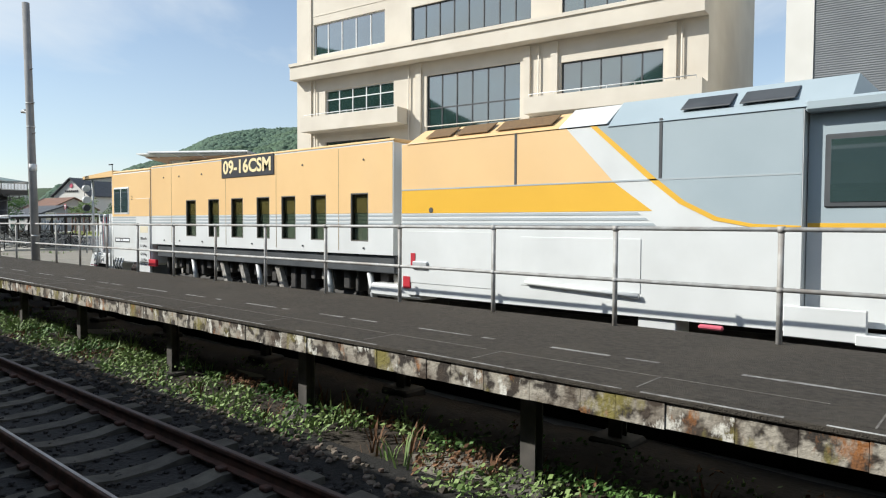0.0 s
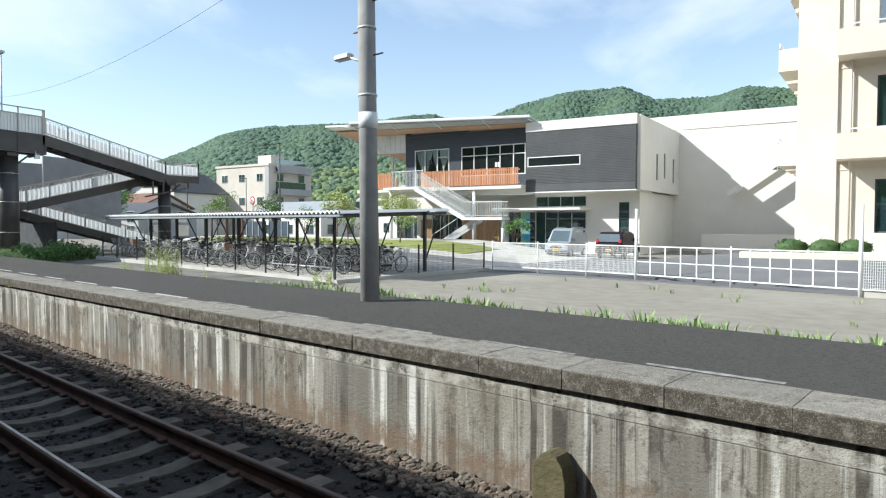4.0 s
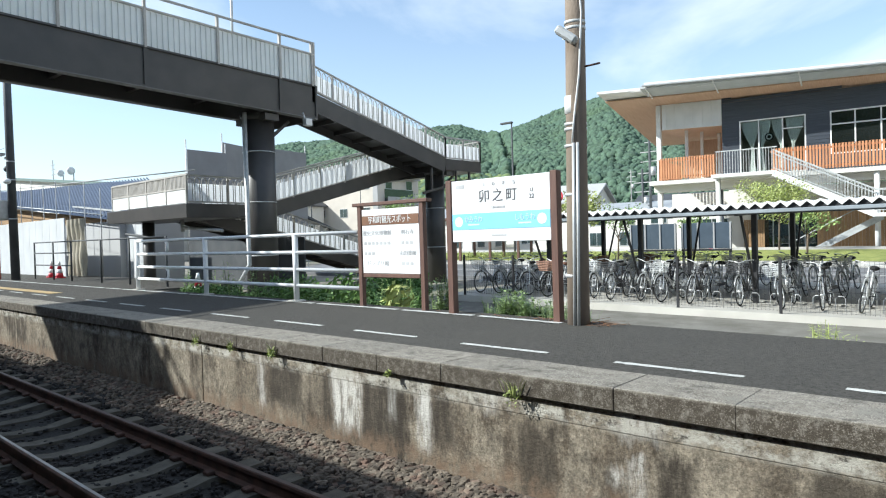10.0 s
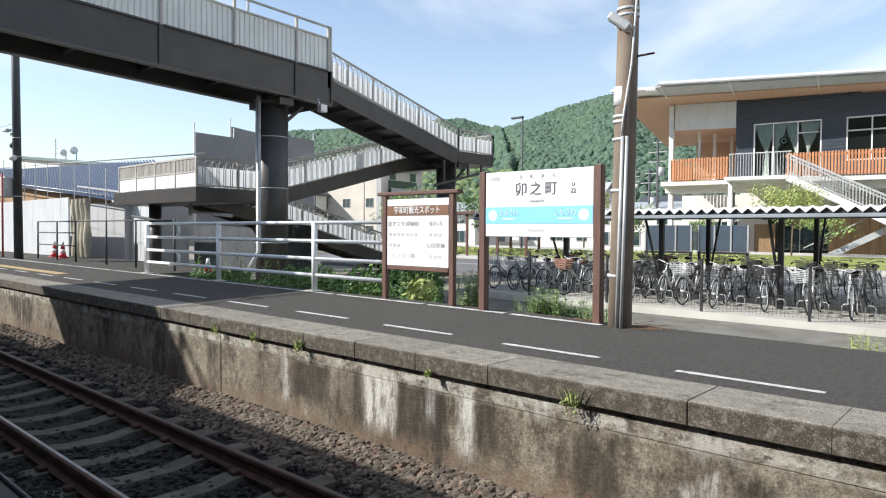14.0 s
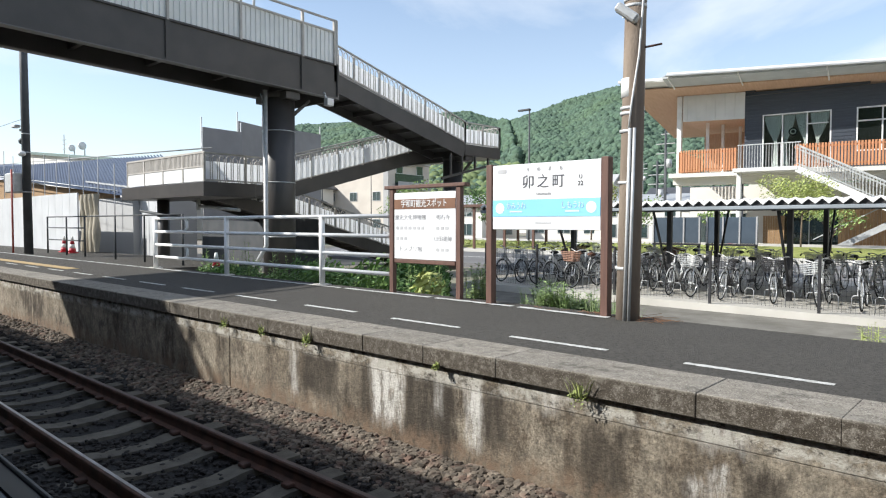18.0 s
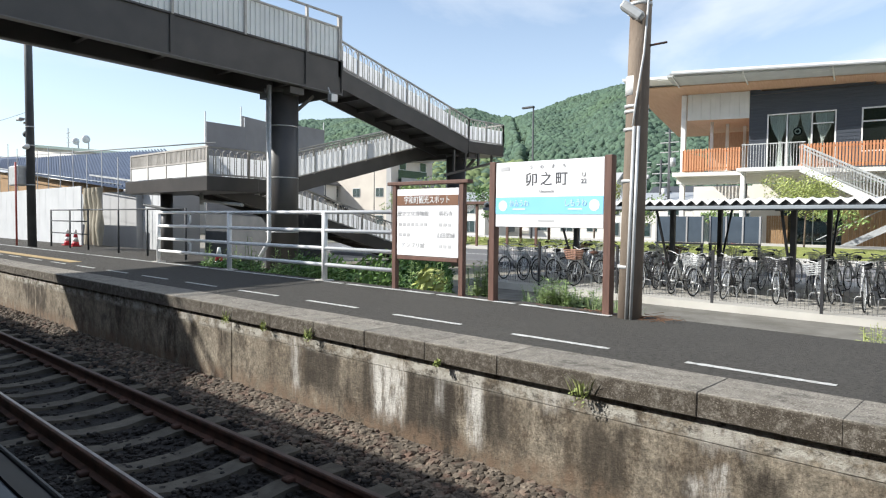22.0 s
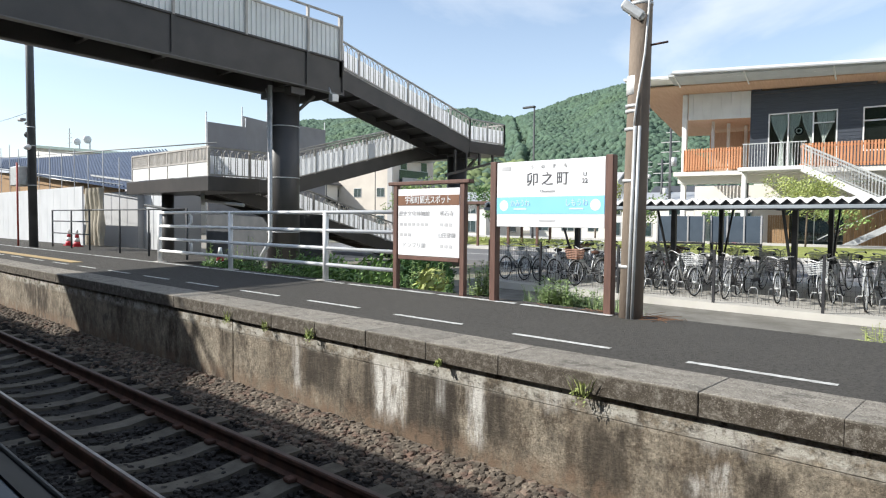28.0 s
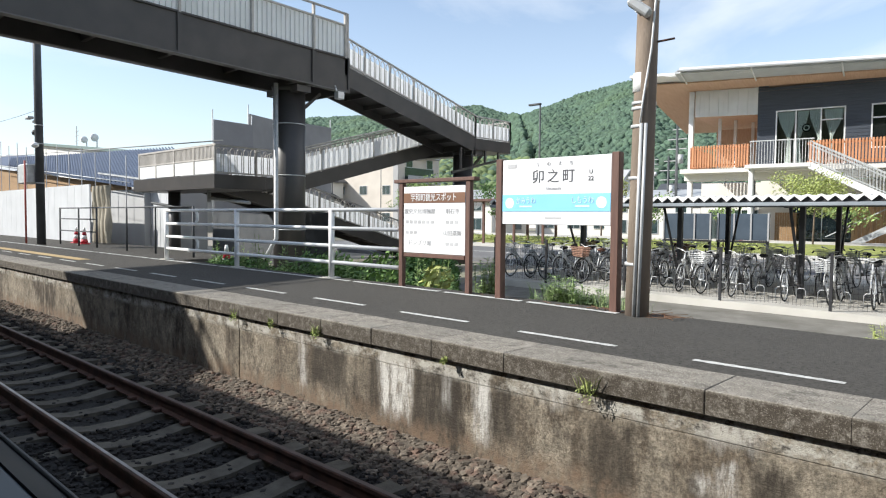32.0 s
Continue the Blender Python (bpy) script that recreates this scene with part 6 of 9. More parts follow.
# plain white wing further back
wing = thing("white_wing", "plain white hall wing with an outside stair", "building", at=(-52.2, 51.0, 0.0), rz=8)
part("wing_wall", wall_with_holes(-7.5, 17.5, 0, 10.5, 0, 0.3, [(3.2, 4.9, 6.0, 7.2), (6.5, 7.8, 1.6, 3.0)]), M_OFFWHITE, wing)
window(wing, 3.2, 4.9, 6.0, 7.2, 0.05, (0.5,))
window(wing, 6.5, 7.8, 1.6, 3.0, 0.05, (0.5,))
part("wing_roof", B().box(-7.5, 0.31, 10.2, 17.5, 14, 10.4), M_ROOFGREY, wing)
part("wing_side", B().box(-7.5, 0.31, 0, -7.2, 14, 10.2), M_OFFWHITE, wing)
part("cornice", B().box(-7.5, -0.05, 9.4, 17.5, -0.001, 9.5), M_OFFWHITE, wing)
ws = part("wing_stair", B().beam((1.0, -1.6, 4.3), (6.5, -1.6, 8.2), 0.08, 0.35).beam((1.0, -0.4, 4.3), (6.5, -0.4, 8.2), 0.08, 0.35), M_WHITE, wing, "white outside stair")
part("stair_panel", B().beam((1.0, -1.62, 4.9), (6.5, -1.62, 8.8), 0.05, 0.7), M_OFFWHITE, ws)
part("stair_slab", B().box(6.4, -1.7, 8.1, 9.5, 0, 8.3), M_OFFWHITE, ws)
part("low_wall", B().box(-0.5, -3.0, 0, 9.0, -2.8, 1.4, 0.02), M_OFFWHITE, wing)

# ---- cream office building ----
cb = thing("office_building", "cream rendered public office building with dark windows and balconies", "building", at=(-39.5, 31.7, 0.0), rz=7)
WIN = [(0.0, 6.2, 1.75, 3.95), (0.0, 6.2, 6.05, 8.15), (0.0, 6.5, 10.15, 11.95), (-1.2, 5.7, 14.7, 17.0),
       (8.0, 17.0, 14.45, 16.7), (9.3, 16.3, 7.6, 11.95), (19.0, 24.9, 9.6, 11.55), (19.0, 27.0, 14.2, 16.2), (19.0, 24.9, 1.75, 3.95), (19.0, 24.9, 5.7, 7.7), (8.5, 16.8, 0.2, 3.9)]
part("front_wall", wall_with_holes(-2.85, 27.2, 0, 19.6, 0, 0.35, WIN), M_CREAM, cb)
for i, w in enumerate(WIN):
    nc = {5: 6, 4: 8, 7: 6, 10: 6}.get(i, 5)
    rows = ((w[2] + w[3]) / 2,) if i in (5,) else ((w[2] + 0.62 * (w[3] - w[2]),) if i in (2,) else ())
    window(cb, *w, 0.16, [(k + 1) / nc for k in range(nc - 1)], rows, M_WHITE if i in (2, 3) else M_MDARK, M_GLASSG, 0.07)
part("left_wall", B().box(-2.85, 0.36, 0, -2.5, 13, 19.6), M_CREAM, cb)
part("right_wall", B().box(26.85, 0.36, 0, 27.2, 13, 19.6), M_CREAM, cb)
part("roof_slab", B().box(-2.49, 0.36, 19.0, 26.84, 13, 19.3), M_CONC, cb)
for z in (4.35, 8.55, 12.75, 17.6):
    part("string_course", B().box(-2.87, -0.03, z, 27.2, -0.001, z + 0.06), M_CREAM, cb)


def balcony(u0, u1, z0, z1, out=1.25, m=M_CREAM):
    b = B().box(u0, -out, z0, u1, -0.001, z0 + 0.18).box(u0, -out, z0 + 0.18, u1, -out + 0.14, z1).box(u0, -out + 0.14, z0 + 0.18, u0 + 0.14, -0.001, z1).box(u1 - 0.14, -out + 0.14, z0 + 0.18, u1, -0.001, z1)
    q = part("balcony", b, m, cb)
    part("balcony_handrail", B().tube((u0 + 0.3, -out + 0.07, z1 + 0.16), (u1 - 0.3, -out + 0.07, z1 + 0.16), 0.03, n=8), M_WHITE, q)
    for k in range(7):
        x = u0 + 0.3 + (u1 - u0 - 0.6) * k / 6
        part("balcony_bracket", B().tube((x, -out + 0.07, z1), (x, -out + 0.07, z1 + 0.16), 0.02, n=6), M_WHITE, q)


for u0, u1, z0, z1 in ((-1.34, 7.4, 4.72, 5.75), (-1.34, 7.8, 8.85, 9.9), (17.2, 27.2, 8.55, 9.5), (17.2, 27.2, 4.6, 5.6)):
    balcony(u0, u1, z0, z1)
part("top_ledge", B().box(-2.85, -0.9, 12.9, 27.2, -0.001, 13.9, 0.02).box(-2.85, -1.0, 13.88, 27.2, -0.9, 14.1), M_CREAM, cb, "projecting spandrel band")
part("end_pier", B().box(-2.86, -0.12, 0, -1.36, -0.002, 19.6, 0.01), M_CREAM, cb)
for u in (8.7, 16.8, 18.6, 25.4):
    part("pilaster", B().box(u - 0.22, -0.16, 0.3, u + 0.22, -0.002, 12.8), M_CREAM, cb)
for u in (-0.9, 7.9, 17.6, 25.9):
    part("downpipe", B().tube((u, -0.14, 0.2), (u, -0.14, 12.8), 0.05, n=8), M_CREAM, cb)
for v in (2.0, 5.0, 8.0):
    for z in (4.7, 8.9, 13.1):
        q = part("side_balcony", B().box(-3.75, v - 1.0, z, -2.86, v + 1.2, z + 1.0, 0.02), M_CREAM, cb)
        part("side_rail", B().path([(-3.7, v - 1.0, z + 1.0), (-3.7, v - 1.0, z + 1.25), (-3.7, v + 1.2, z + 1.25), (-3.7, v + 1.2, z + 1.0)], 0.03), M_WHITE, q)
can = part("entrance_canopy", B().box(6.8, -4.2, 4.2, 18.5, -0.002, 4.5, 0.02).box(6.8, -4.2, 4.5, 18.5, -4.05, 5.75, 0.02), M_CREAM, cb)
for k in range(28):
    part("canopy_slat", B().box(6.85 + 0.09 * k, -4.25, 4.6, 6.9 + 0.09 * k, -4.2, 5.7), M_WHITE, can)
lettering("building_name", "西予市教育保健センター", 0.38, mat("dark_bronze_lettering", (0.17, 0.14, 0.12), (0.13, 0.11, 0.095), 4, 0.5), can, pose(13.15, -4.215, 5.0), "raised dark bronze lettering", width=4.5, depth=0.01)
for u in (8.0, 12.5, 17.0):
    part("canopy_column", B().box(u - 0.3, -3.9, 0, u + 0.3, -3.3, 4.2, 0.02), M_CREAM, cb)
part("planter", B().box(-4.5, -3.4, 0, 6.5, -3.1, 1.0, 0.02).box(-4.5, -3.09, 0, 6.5, -0.3, 0.85), M_CREAM, cb)
rng = random.Random(41)


def leafy(b, c, r, n, rng, size, squash=0.8, up=0.3):
    """n small leaf quads spread through a rounded clump."""
    for _ in range(n):
        d = Vector((rng.gauss(0, 1), rng.gauss(0, 1), rng.gauss(0, 1))).normalized() * (rng.random() ** 0.4)
        p = Vector(c) + Vector((d.x * r[0], d.y * r[1], d.z * r[2]))
        a = Vector((rng.gauss(0, 1), rng.gauss(0, 1), rng.gauss(0, 1) + up)).normalized()
        u = a.orthogonal().normalized() * size * rng.uniform(0.6, 1.3)
        w = a.cross(u).normalized() * size * rng.uniform(0.35, 0.7)
        b.add([p - u, p - w * 0.9, p + u, p + w * 0.9], [(0, 1, 2, 3)])
    return b


for u in (-2.8, -1.6, -0.6, 2.0, 2.8, 5.0, 5.8):
    q = B().blob((0, 0, 0.3), 0.60, 0.58, 0.36, 3, 10, 6, 0.08)
    leafy(q, (0, 0, 0.31), (0.66, 0.62, 0.38), 420, rng, 0.06)
    xx = Matrix.Rotation(radians(7), 4, "Z") @ Vector((u, -1.8, 0.7))
    solid("clipped_shrub", q, M_SHRUB, "rounded clipped green shrub in the planter", "shrub", "clipped shrubs", at=(-39.5 + xx.x, 31.7 + xx.y, 0.852))

grey = thing("grey_building", "tall grey ribbed metal building", "building", at=(-9.0, 35.6, 0), rz=7)
M_RIBGREY = mat("grey_ribbed_cladding", (0.30, 0.31, 0.32), (0.26, 0.27, 0.28), 0.8, 0.5)
part("corner_wall", B().box(0.0, 0, 0, 1.2, 8, 21), M_OFFWHITE, grey)
part("front_wall", B().box(1.21, 0.1, 0, 16, 8, 21), M_RIBGREY, grey)
for k in range(150):
    part("rib", B().box(1.25, 0.06, 4 + 0.11 * k, 6.0, 0.1, 4.06 + 0.11 * k), M_RIBGREY, grey)


# ---- track maintenance machine ----
mm = thing("maintenance_machine", "yellow, white and grey track maintenance machine on the siding", "rail machine", at=(0, 8.1, 0))
YB = 2.75


def side_plate(name, poly, material, parent, proud=0.004, label=""):
    """A thin painted area on the side that faces the platform: (x, z) corners."""
    return part(name, B().prism(poly, -proud, 0.02), material, parent, label)


# tail platform
tail = part("tail_deck", B().box(-21.70, 0.25, 1.05, -19.76, YB - 0.2, 1.12, 0.01), M_MWHITE, mm)
part("tail_beam", B().box(-21.68, 0.22, 0.80, -20.60, 0.34, 1.045, 0.01).box(-21.70, 0.20, 1.02, -19.76, 0.24, 1.05, 0.004), M_MWHITE, tail)
part("buffer_beam", B().box(-21.86, 0.3, 0.62, -21.70, YB - 0.3, 1.12, 0.01), M_MDARK, tail, "dark buffer beam")
side = part("side_box", B().box(-20.58, 0.22, 0.42, -19.76, 0.9, 1.018, 0.012), M_MWHITE, tail)
part("box_ledge", B().box(-20.60, 0.19, 0.74, -19.76, 0.23, 0.77, 0.004), M_MWHITE, side)
part("box_rib", B().box(-20.02, 0.195, 0.42, -19.98, 0.225, 1.01, 0.004), M_MDARK, side)
for x in (-21.48, -21.26, -20.98):
    br = part("valve_bracket", B().box(x - 0.05, 0.185, 0.90, x + 0.05, 0.22, 0.99, 0.008).tube((x, 0.17, 0.94), (x, 0.19, 0.94), 0.03, n=10), M_MWHITE, tail)
    part("valve_lever", B().tube((x, 0.165, 0.94), (x + 0.02, 0.16, 0.86), 0.012, n=6), M_MDARK, br)
part("red_cock", B().tube((-21.85, 0.2, 0.74), (-21.4, 0.2, 0.73), 0.016, n=8), M_PINK, tail, "red-painted cock lever")
part("underframe", B().box(-21.6, 0.7, 0.35, -20.6, YB - 0.7, 0.98, 0.02), M_MDARK, tail, "dark underframe")
part("snow_plough", B().prism([(-21.87, 1.25), (-21.87, 0.5), (-22.50, 0.15), (-22.08, 0.9)], 0.3, YB - 0.3), M_MWHITE, tail)
part("canopy", B().prism([(-21.86, 3.37), (-21.86, 3.45), (-19.7, 3.54), (-19.7, 3.37)], 0.0, YB, axis="y"), M_YELLOW, mm, "yellow canopy roof")
part("canopy_underside", B().box(-21.82, 0.05, 3.335, -19.76, YB - 0.05, 3.366), M_MGREY, mm)
for x, y in ((-21.75, 0.25), (-21.75, YB - 0.3), (-19.9, 0.1), (-20.5, YB - 0.3)):
    part("canopy_post", B().tube((x, y, 1.1), (x, y, 3.335), 0.038, n=10), M_MWHITE, mm)
tank = part("water_tank", B().box(-21.83, 0.45, 1.125, -20.85, 2.0, 2.31, 0.012), M_MWHITE, mm, "white steel water tank")
M_STENCIL = mat("dark_grey_stencil_paint", (0.10, 0.10, 0.11), (0.17, 0.17, 0.18), 9, 0.6)
for txt, x, z in (("WATER", -21.58, 2.22), ("1000L", -21.61, 2.11), ("1000L", -21.04, 2.11)):
    lettering("tank_text", txt, 0.085, M_STENCIL, tank, pose(x, 0.445, z))
part("warning_sticker", B().prism([(-21.14, 2.18), (-21.04, 2.18), (-21.09, 2.27)], 0.446, 0.449), M_YELLOW, tank, "yellow triangular sticker")
for x, r, m, top in ((-21.42, 0.012, M_RED, 2.23), (-21.38, 0.016, M_MWHITE, 2.26), (-21.32, 0.02, M_MWHITE, 2.27), (-21.26, 0.016, M_MWHITE, 2.26), (-21.21, 0.012, M_RED, 2.21)):
    part("level_gauge" if m is M_RED else "tank_tube", B().tube((x, 0.425, 1.22), (x, 0.425, top), r, n=8), m, tank)
part("tank_valve", B().box(-21.47, 0.38, 1.14, -21.40, 0.44, 1.22, 0.01).box(-21.27, 0.38, 1.14, -21.18, 0.44, 1.23, 0.01), M_GALV, tank)
part("filler", B().tube((-21.05, 1.0, 2.31), (-21.05, 1.0, 2.50), 0.045, n=12).tube((-21.05, 1.0, 2.46), (-21.05, 1.0, 2.53), 0.055, n=12), M_GALV, tank)
part("vent", B().path([(-21.28, 1.0, 2.31), (-21.28, 1.0, 2.40), (-21.23, 1.0, 2.46)], 0.03, n=8), M_MWHITE, tank)
part("tank_lug", B().box(-20.93, 0.5, 2.31, -20.89, 0.58, 2.37, 0.006), M_MWHITE, tank)
part("tank_cock", B().tube((-20.84, 0.6, 2.28), (-20.72, 0.6, 2.28), 0.015, n=8).tube((-20.78, 0.6, 2.2), (-20.78, 0.6, 2.3), 0.012, n=6), M_RED, tank, "red cock handle")
cab_ = part("tool_cabinet", B().box(-20.78, 1.6, 1.30, -20.45, 2.3, 1.88, 0.012), M_MWHITE, mm)
part("cabinet_feet", B().box(-20.72, 1.65, 1.122, -20.50, 2.2, 1.298), M_MDARK, cab_)
for z in (3.1, 2.75):
    part("head_lamp", B().tube((-22.0, 0.12, z), (-21.85, 0.12, z), 0.105, n=16), M_MWHITE, mm, "round white headlamp")
    part("head_lamp", B().tube((-22.0, YB - 0.5, z), (-21.85, YB - 0.5, z), 0.105, n=16), M_MWHITE, mm, "round white headlamp")
part("dark_lamp", B().tube((-22.0, 0.12, 2.5), (-21.85, 0.12, 2.5), 0.1, n=14), M_MDARK, mm)
part("beacon", B().tube((-20.9, 0.9, 3.48), (-20.9, 0.9, 3.58), 0.07, n=12), M_AMBER, mm, "amber beacon")
part("handrail", B().path([(-22.0, 0.15, 1.1), (-22.0, 0.15, 2.0), (-21.2, 0.15, 2.0), (-21.2, 0.15, 0.75)], 0.025, n=8), M_MWHITE, mm)
part("ladder", B().path([(-20.0, 0.05, 0.55), (-20.0, 0.05, 2.3)], 0.025, n=8).path([(-19.82, 0.05, 0.55), (-19.82, 0.05, 2.3)], 0.025, n=8), M_MWHITE, mm)
for k in range(6):
    part("hose", B().path([(-19.5 + 0.09 * k, 0.0, 1.05), (-19.52 + 0.09 * k, -0.05, 0.85), (-19.48 + 0.09 * k, 0.0, 0.72)], 0.025, n=6), M_MWHITE if k % 2 else M_MDARK, mm)
for k in range(5):
    part("hose", B().path([(-18.3 + 0.06 * k, 0.0, 0.95), (-18.4 + 0.06 * k, -0.05, 0.8), (-18.6 + 0.09 * k, 0.05, 0.68)], 0.025, n=6), M_RUST if k % 2 else M_MDARK, mm)

# cab and long body
cab = part("cab", B().box(-19.74, 0.0, 0.92, -17.36, YB, 3.46, 0.05), M_MWHITE, mm, "cab painted yellow over white")
side_plate("yellow_upper", [(-19.73, 2.22), (-17.37, 2.22), (-17.37, 3.40), (-19.73, 3.40)], M_YELLOW, cab)
part("cab_roof", B().box(-19.76, 0.0, 3.42, -17.34, YB, 3.5, 0.03), M_YELLOW, cab)
part("cab_window", B().box(-19.60, -0.02, 2.28, -18.62, 0.02, 3.04, 0.02), M_WHITE, cab)
for a, c in ((-19.55, -19.14), (-19.10, -18.67)):
    part("pane", B().box(a, -0.026, 2.33, c, -0.021, 2.99), M_GLASS, cab)
part("door_panel", B().box(-18.2, -0.012, 0.66, -17.4, 0.05, 2.70, 0.006), M_MWHITE, cab)
side_plate("door_yellow", [(-18.19, 2.22), (-17.41, 2.22), (-17.41, 2.69), (-18.19, 2.69)], M_YELLOW, cab, 0.016)
side_plate("paper_notice", [(-17.95, 1.78), (-17.5, 1.78), (-17.5, 1.95), (-17.95, 1.95)], mat("yellowed_label", (0.7, 0.62, 0.46), (0.65, 0.58, 0.42), 4, 0.7), cab, 0.016)
for txt, z in (("80km/h", 1.62), ("R 100m", 1.42), ("63550kg", 1.2), ("13.70m", 1.05), ("21.15m", 0.93)):
    part("label_frame", B().box(-17.98, -0.0165, z - 0.075, -17.5, -0.0155, z + 0.075), M_MWHITE, cab)
    lettering("stencil", txt, 0.105, M_TEXT, cab, pose(-17.74, -0.019, z), width=0.36)
lettering("stencil", "2", 0.16, M_TEXT, cab, pose(-18.45, -0.006, 2.72))
part("maker_plate", B().box(-19.55, -0.008, 1.5, -18.62, -0.002, 1.62), M_TEXT, cab, "black maker's strip")
for k, w in enumerate((0.3, 0.08, 0.42)):
    part("maker_bar", B().box(-19.5 + (0, 0.34, 0.45)[k], -0.011, 1.53, -19.5 + (0, 0.34, 0.45)[k] + w, -0.009, 1.59), M_WTEXT, cab)

MWIN = [(a, a + 0.48, 1.72, 2.60) for a in (-15.47, -14.42, -13.43, -12.42, -11.52, -10.55, -9.36)]
body = part("long_body", B().box(-17.30, 0.22, 1.49, -8.24, YB, 3.49, 0.04), M_MWHITE, mm, "long body painted yellow over white")
part("body_side", wall_with_holes(-17.30, -8.24, 1.49, 3.49, 0.0, 0.215, MWIN), M_MWHITE, body)
part("yellow_upper", wall_with_holes(-17.29, -8.26, 2.24, 3.46, -0.004, -0.0005, [(a, c, 2.23, e) for a, c, d, e in MWIN]), M_YELLOW, body)
part("roof_sheet", B().box(-17.32, 0.0, 3.46, -8.22, YB, 3.53, 0.02), M_YELLOW, body)
M_STRIPE = mat("grey_blue_stripe", (0.42, 0.46, 0.48), (0.38, 0.42, 0.44), 2, 0.45)
for x0, x1 in ((-19.73, -17.37), (-17.29, -8.26), (-8.02, -3.5)):
    for z in (2.03, 2.10, 2.17):
        if x0 == -17.29:
            gaps = [x0] + [q for a, c, d, e in MWIN for q in (a, c)] + [x1]
            for a, c in zip(gaps[::2], gaps[1::2]):
                side_plate("stripe", [(a, z), (c, z), (c, z + 0.035), (a, z + 0.035)], M_STRIPE, body, 0.006)
            continue
        side_plate("stripe", [(x0, z), (x1 + (z - 2.03) * (-1.5 if x1 > -5 else 0), z), (x1 + (z - 2.0) * (-1.5 if x1 > -5 else 0), z + 0.035), (x0, z + 0.035)], M_STRIPE, body, 0.006)
M_SEAL = mat("rubber_window_seal", (0.16, 0.15, 0.13), (0.12, 0.11, 0.10), 5, 0.6)
M_TINT = bpy.data.materials.new("grey_tinted_window_glass")
M_TINT.use_nodes = True
_n, _l = M_TINT.node_tree.nodes, M_TINT.node_tree.links
_n.remove(_n["Principled BSDF"])
_t, _g, _x = _n.new("ShaderNodeBsdfTransparent"), _n.new("ShaderNodeBsdfGlossy"), _n.new("ShaderNodeMixShader")
_t.inputs["Color"].default_value, _g.inputs["Roughness"].default_value, _x.inputs[0].default_value = (0.62, 0.66, 0.60, 1), 0.03, 0.10
_l.new(_t.outputs[0], _x.inputs[1]), _l.new(_g.outputs[0], _x.inputs[2])
_l.new(_x.outputs[0], _n["Material Output"].inputs["Surface"])
for a, c, d, e in MWIN:
    w = part("body_window", B().box(a, 0.03, d, c, 0.036, e), M_TINT, body, "tall grey tinted window")
    part("window_seal", B().box(a, 0.0, d, a + 0.02, 0.215, e).box(c - 0.02, 0.0, d, c, 0.05, e).box(a + 0.02, 0.0, e - 0.02, c - 0.02, 0.2, e).box(a + 0.02, 0.0, d, c - 0.02, 0.05, d + 0.02), M_SEAL, w)
    part("inner_yellow", B().box(a + 0.02, 0.075, 2.24, c - 0.02, 0.10, e - 0.02), M_YELLOW, w, "yellow inner panel behind the glass")
    part("inner_white", B().box(a + 0.02, 0.09, d + 0.02, c - 0.02, 0.11, 2.239), M_MWHITE, w, "white inner panel behind the glass")
    for z in (2.03, 2.10, 2.17):
        part("inner_stripe", B().box(a + 0.02, 0.082, z, c - 0.02, 0.0895, z + 0.035), M_STRIPE, w)
for x in (-16.2, -13.65, -11.7, -9.7):
    part("panel_seam", B().box(x - 0.005, -0.007, 1.55, x + 0.005, -0.003, 3.44), mat("seam_shadow_line", (0.4, 0.3, 0.16), (0.35, 0.26, 0.14), 3, 0.7) if x == -16.2 else bpy.data.materials["seam_shadow_line"], body)
for x in (-16.6, -15.8, -14.7, -12.6, -10.8, -9.0):
    for z in (1.6, 3.2):
        part("bolt", B().tube((x, -0.02, z), (x, 0.0, z), 0.018, n=8), M_MDARK, body)
part("skirt", B().box(-17.1, 0.06, 1.16, -8.26, YB - 0.06, 1.485, 0.02), M_MDARK, body, "charcoal skirt")
plate = part("model_plate", B().box(-13.80, -0.02, 3.06, -11.76, 0.0, 3.50, 0.005), M_TEXT, body, "black plate with pale yellow lettering")
lettering("model_text", "09-16CSM", 0.40, mat("pale_yellow_lettering", (0.9, 0.74, 0.42), (0.86, 0.7, 0.4), 3, 0.5), plate, pose(-12.78, -0.024, 3.28), width=1.86, depth=0.003, bold=0.011)
part("red_tail_box", B().box(-17.45, -0.03, 0.9, -17.05, 0.05, 1.08, 0.01), M_RED, mm, "small red box")
part("red_handle", B().box(-18.0, -0.02, 0.62, -17.75, 0.04, 0.74, 0.02), M_PINK, mm)
# running gear
for x in (-16.2, -14.4, -12.2, -10.4, -6.6, -4.8, -2.2, -0.4):
    part("wheel", B().tube((x, 0.75, 0.40), (x, 0.90, 0.40), 0.40, n=24).tube((x, 0.55, 0.40), (x, 0.95, 0.40), 0.12, n=12), M_GREASE, mm)
for x0, x1 in ((-16.9, -13.6), (-13.0, -9.6), (-7.4, -4.0), (-3.0, 0.5)):
    part("bogie_frame", B().box(x0, 0.45, 0.42, x1, 0.62, 0.72, 0.05), M_GREASE, mm)
rng = random.Random(77)
M_MDIRTY = mat("oily_white_paint", (0.42, 0.40, 0.36), (0.16, 0.145, 0.125), 9, 0.6)
for k in range(26):
    x = -17.0 + 0.34 * k
    h = rng.uniform(0.2, 0.55)
    part("work_unit_arm", B().box(x, 0.25, 1.15 - h, x + rng.uniform(0.08, 0.22), 0.6, 1.15, 0.02), M_MDIRTY if k % 6 == 1 else M_GREASE, mm)
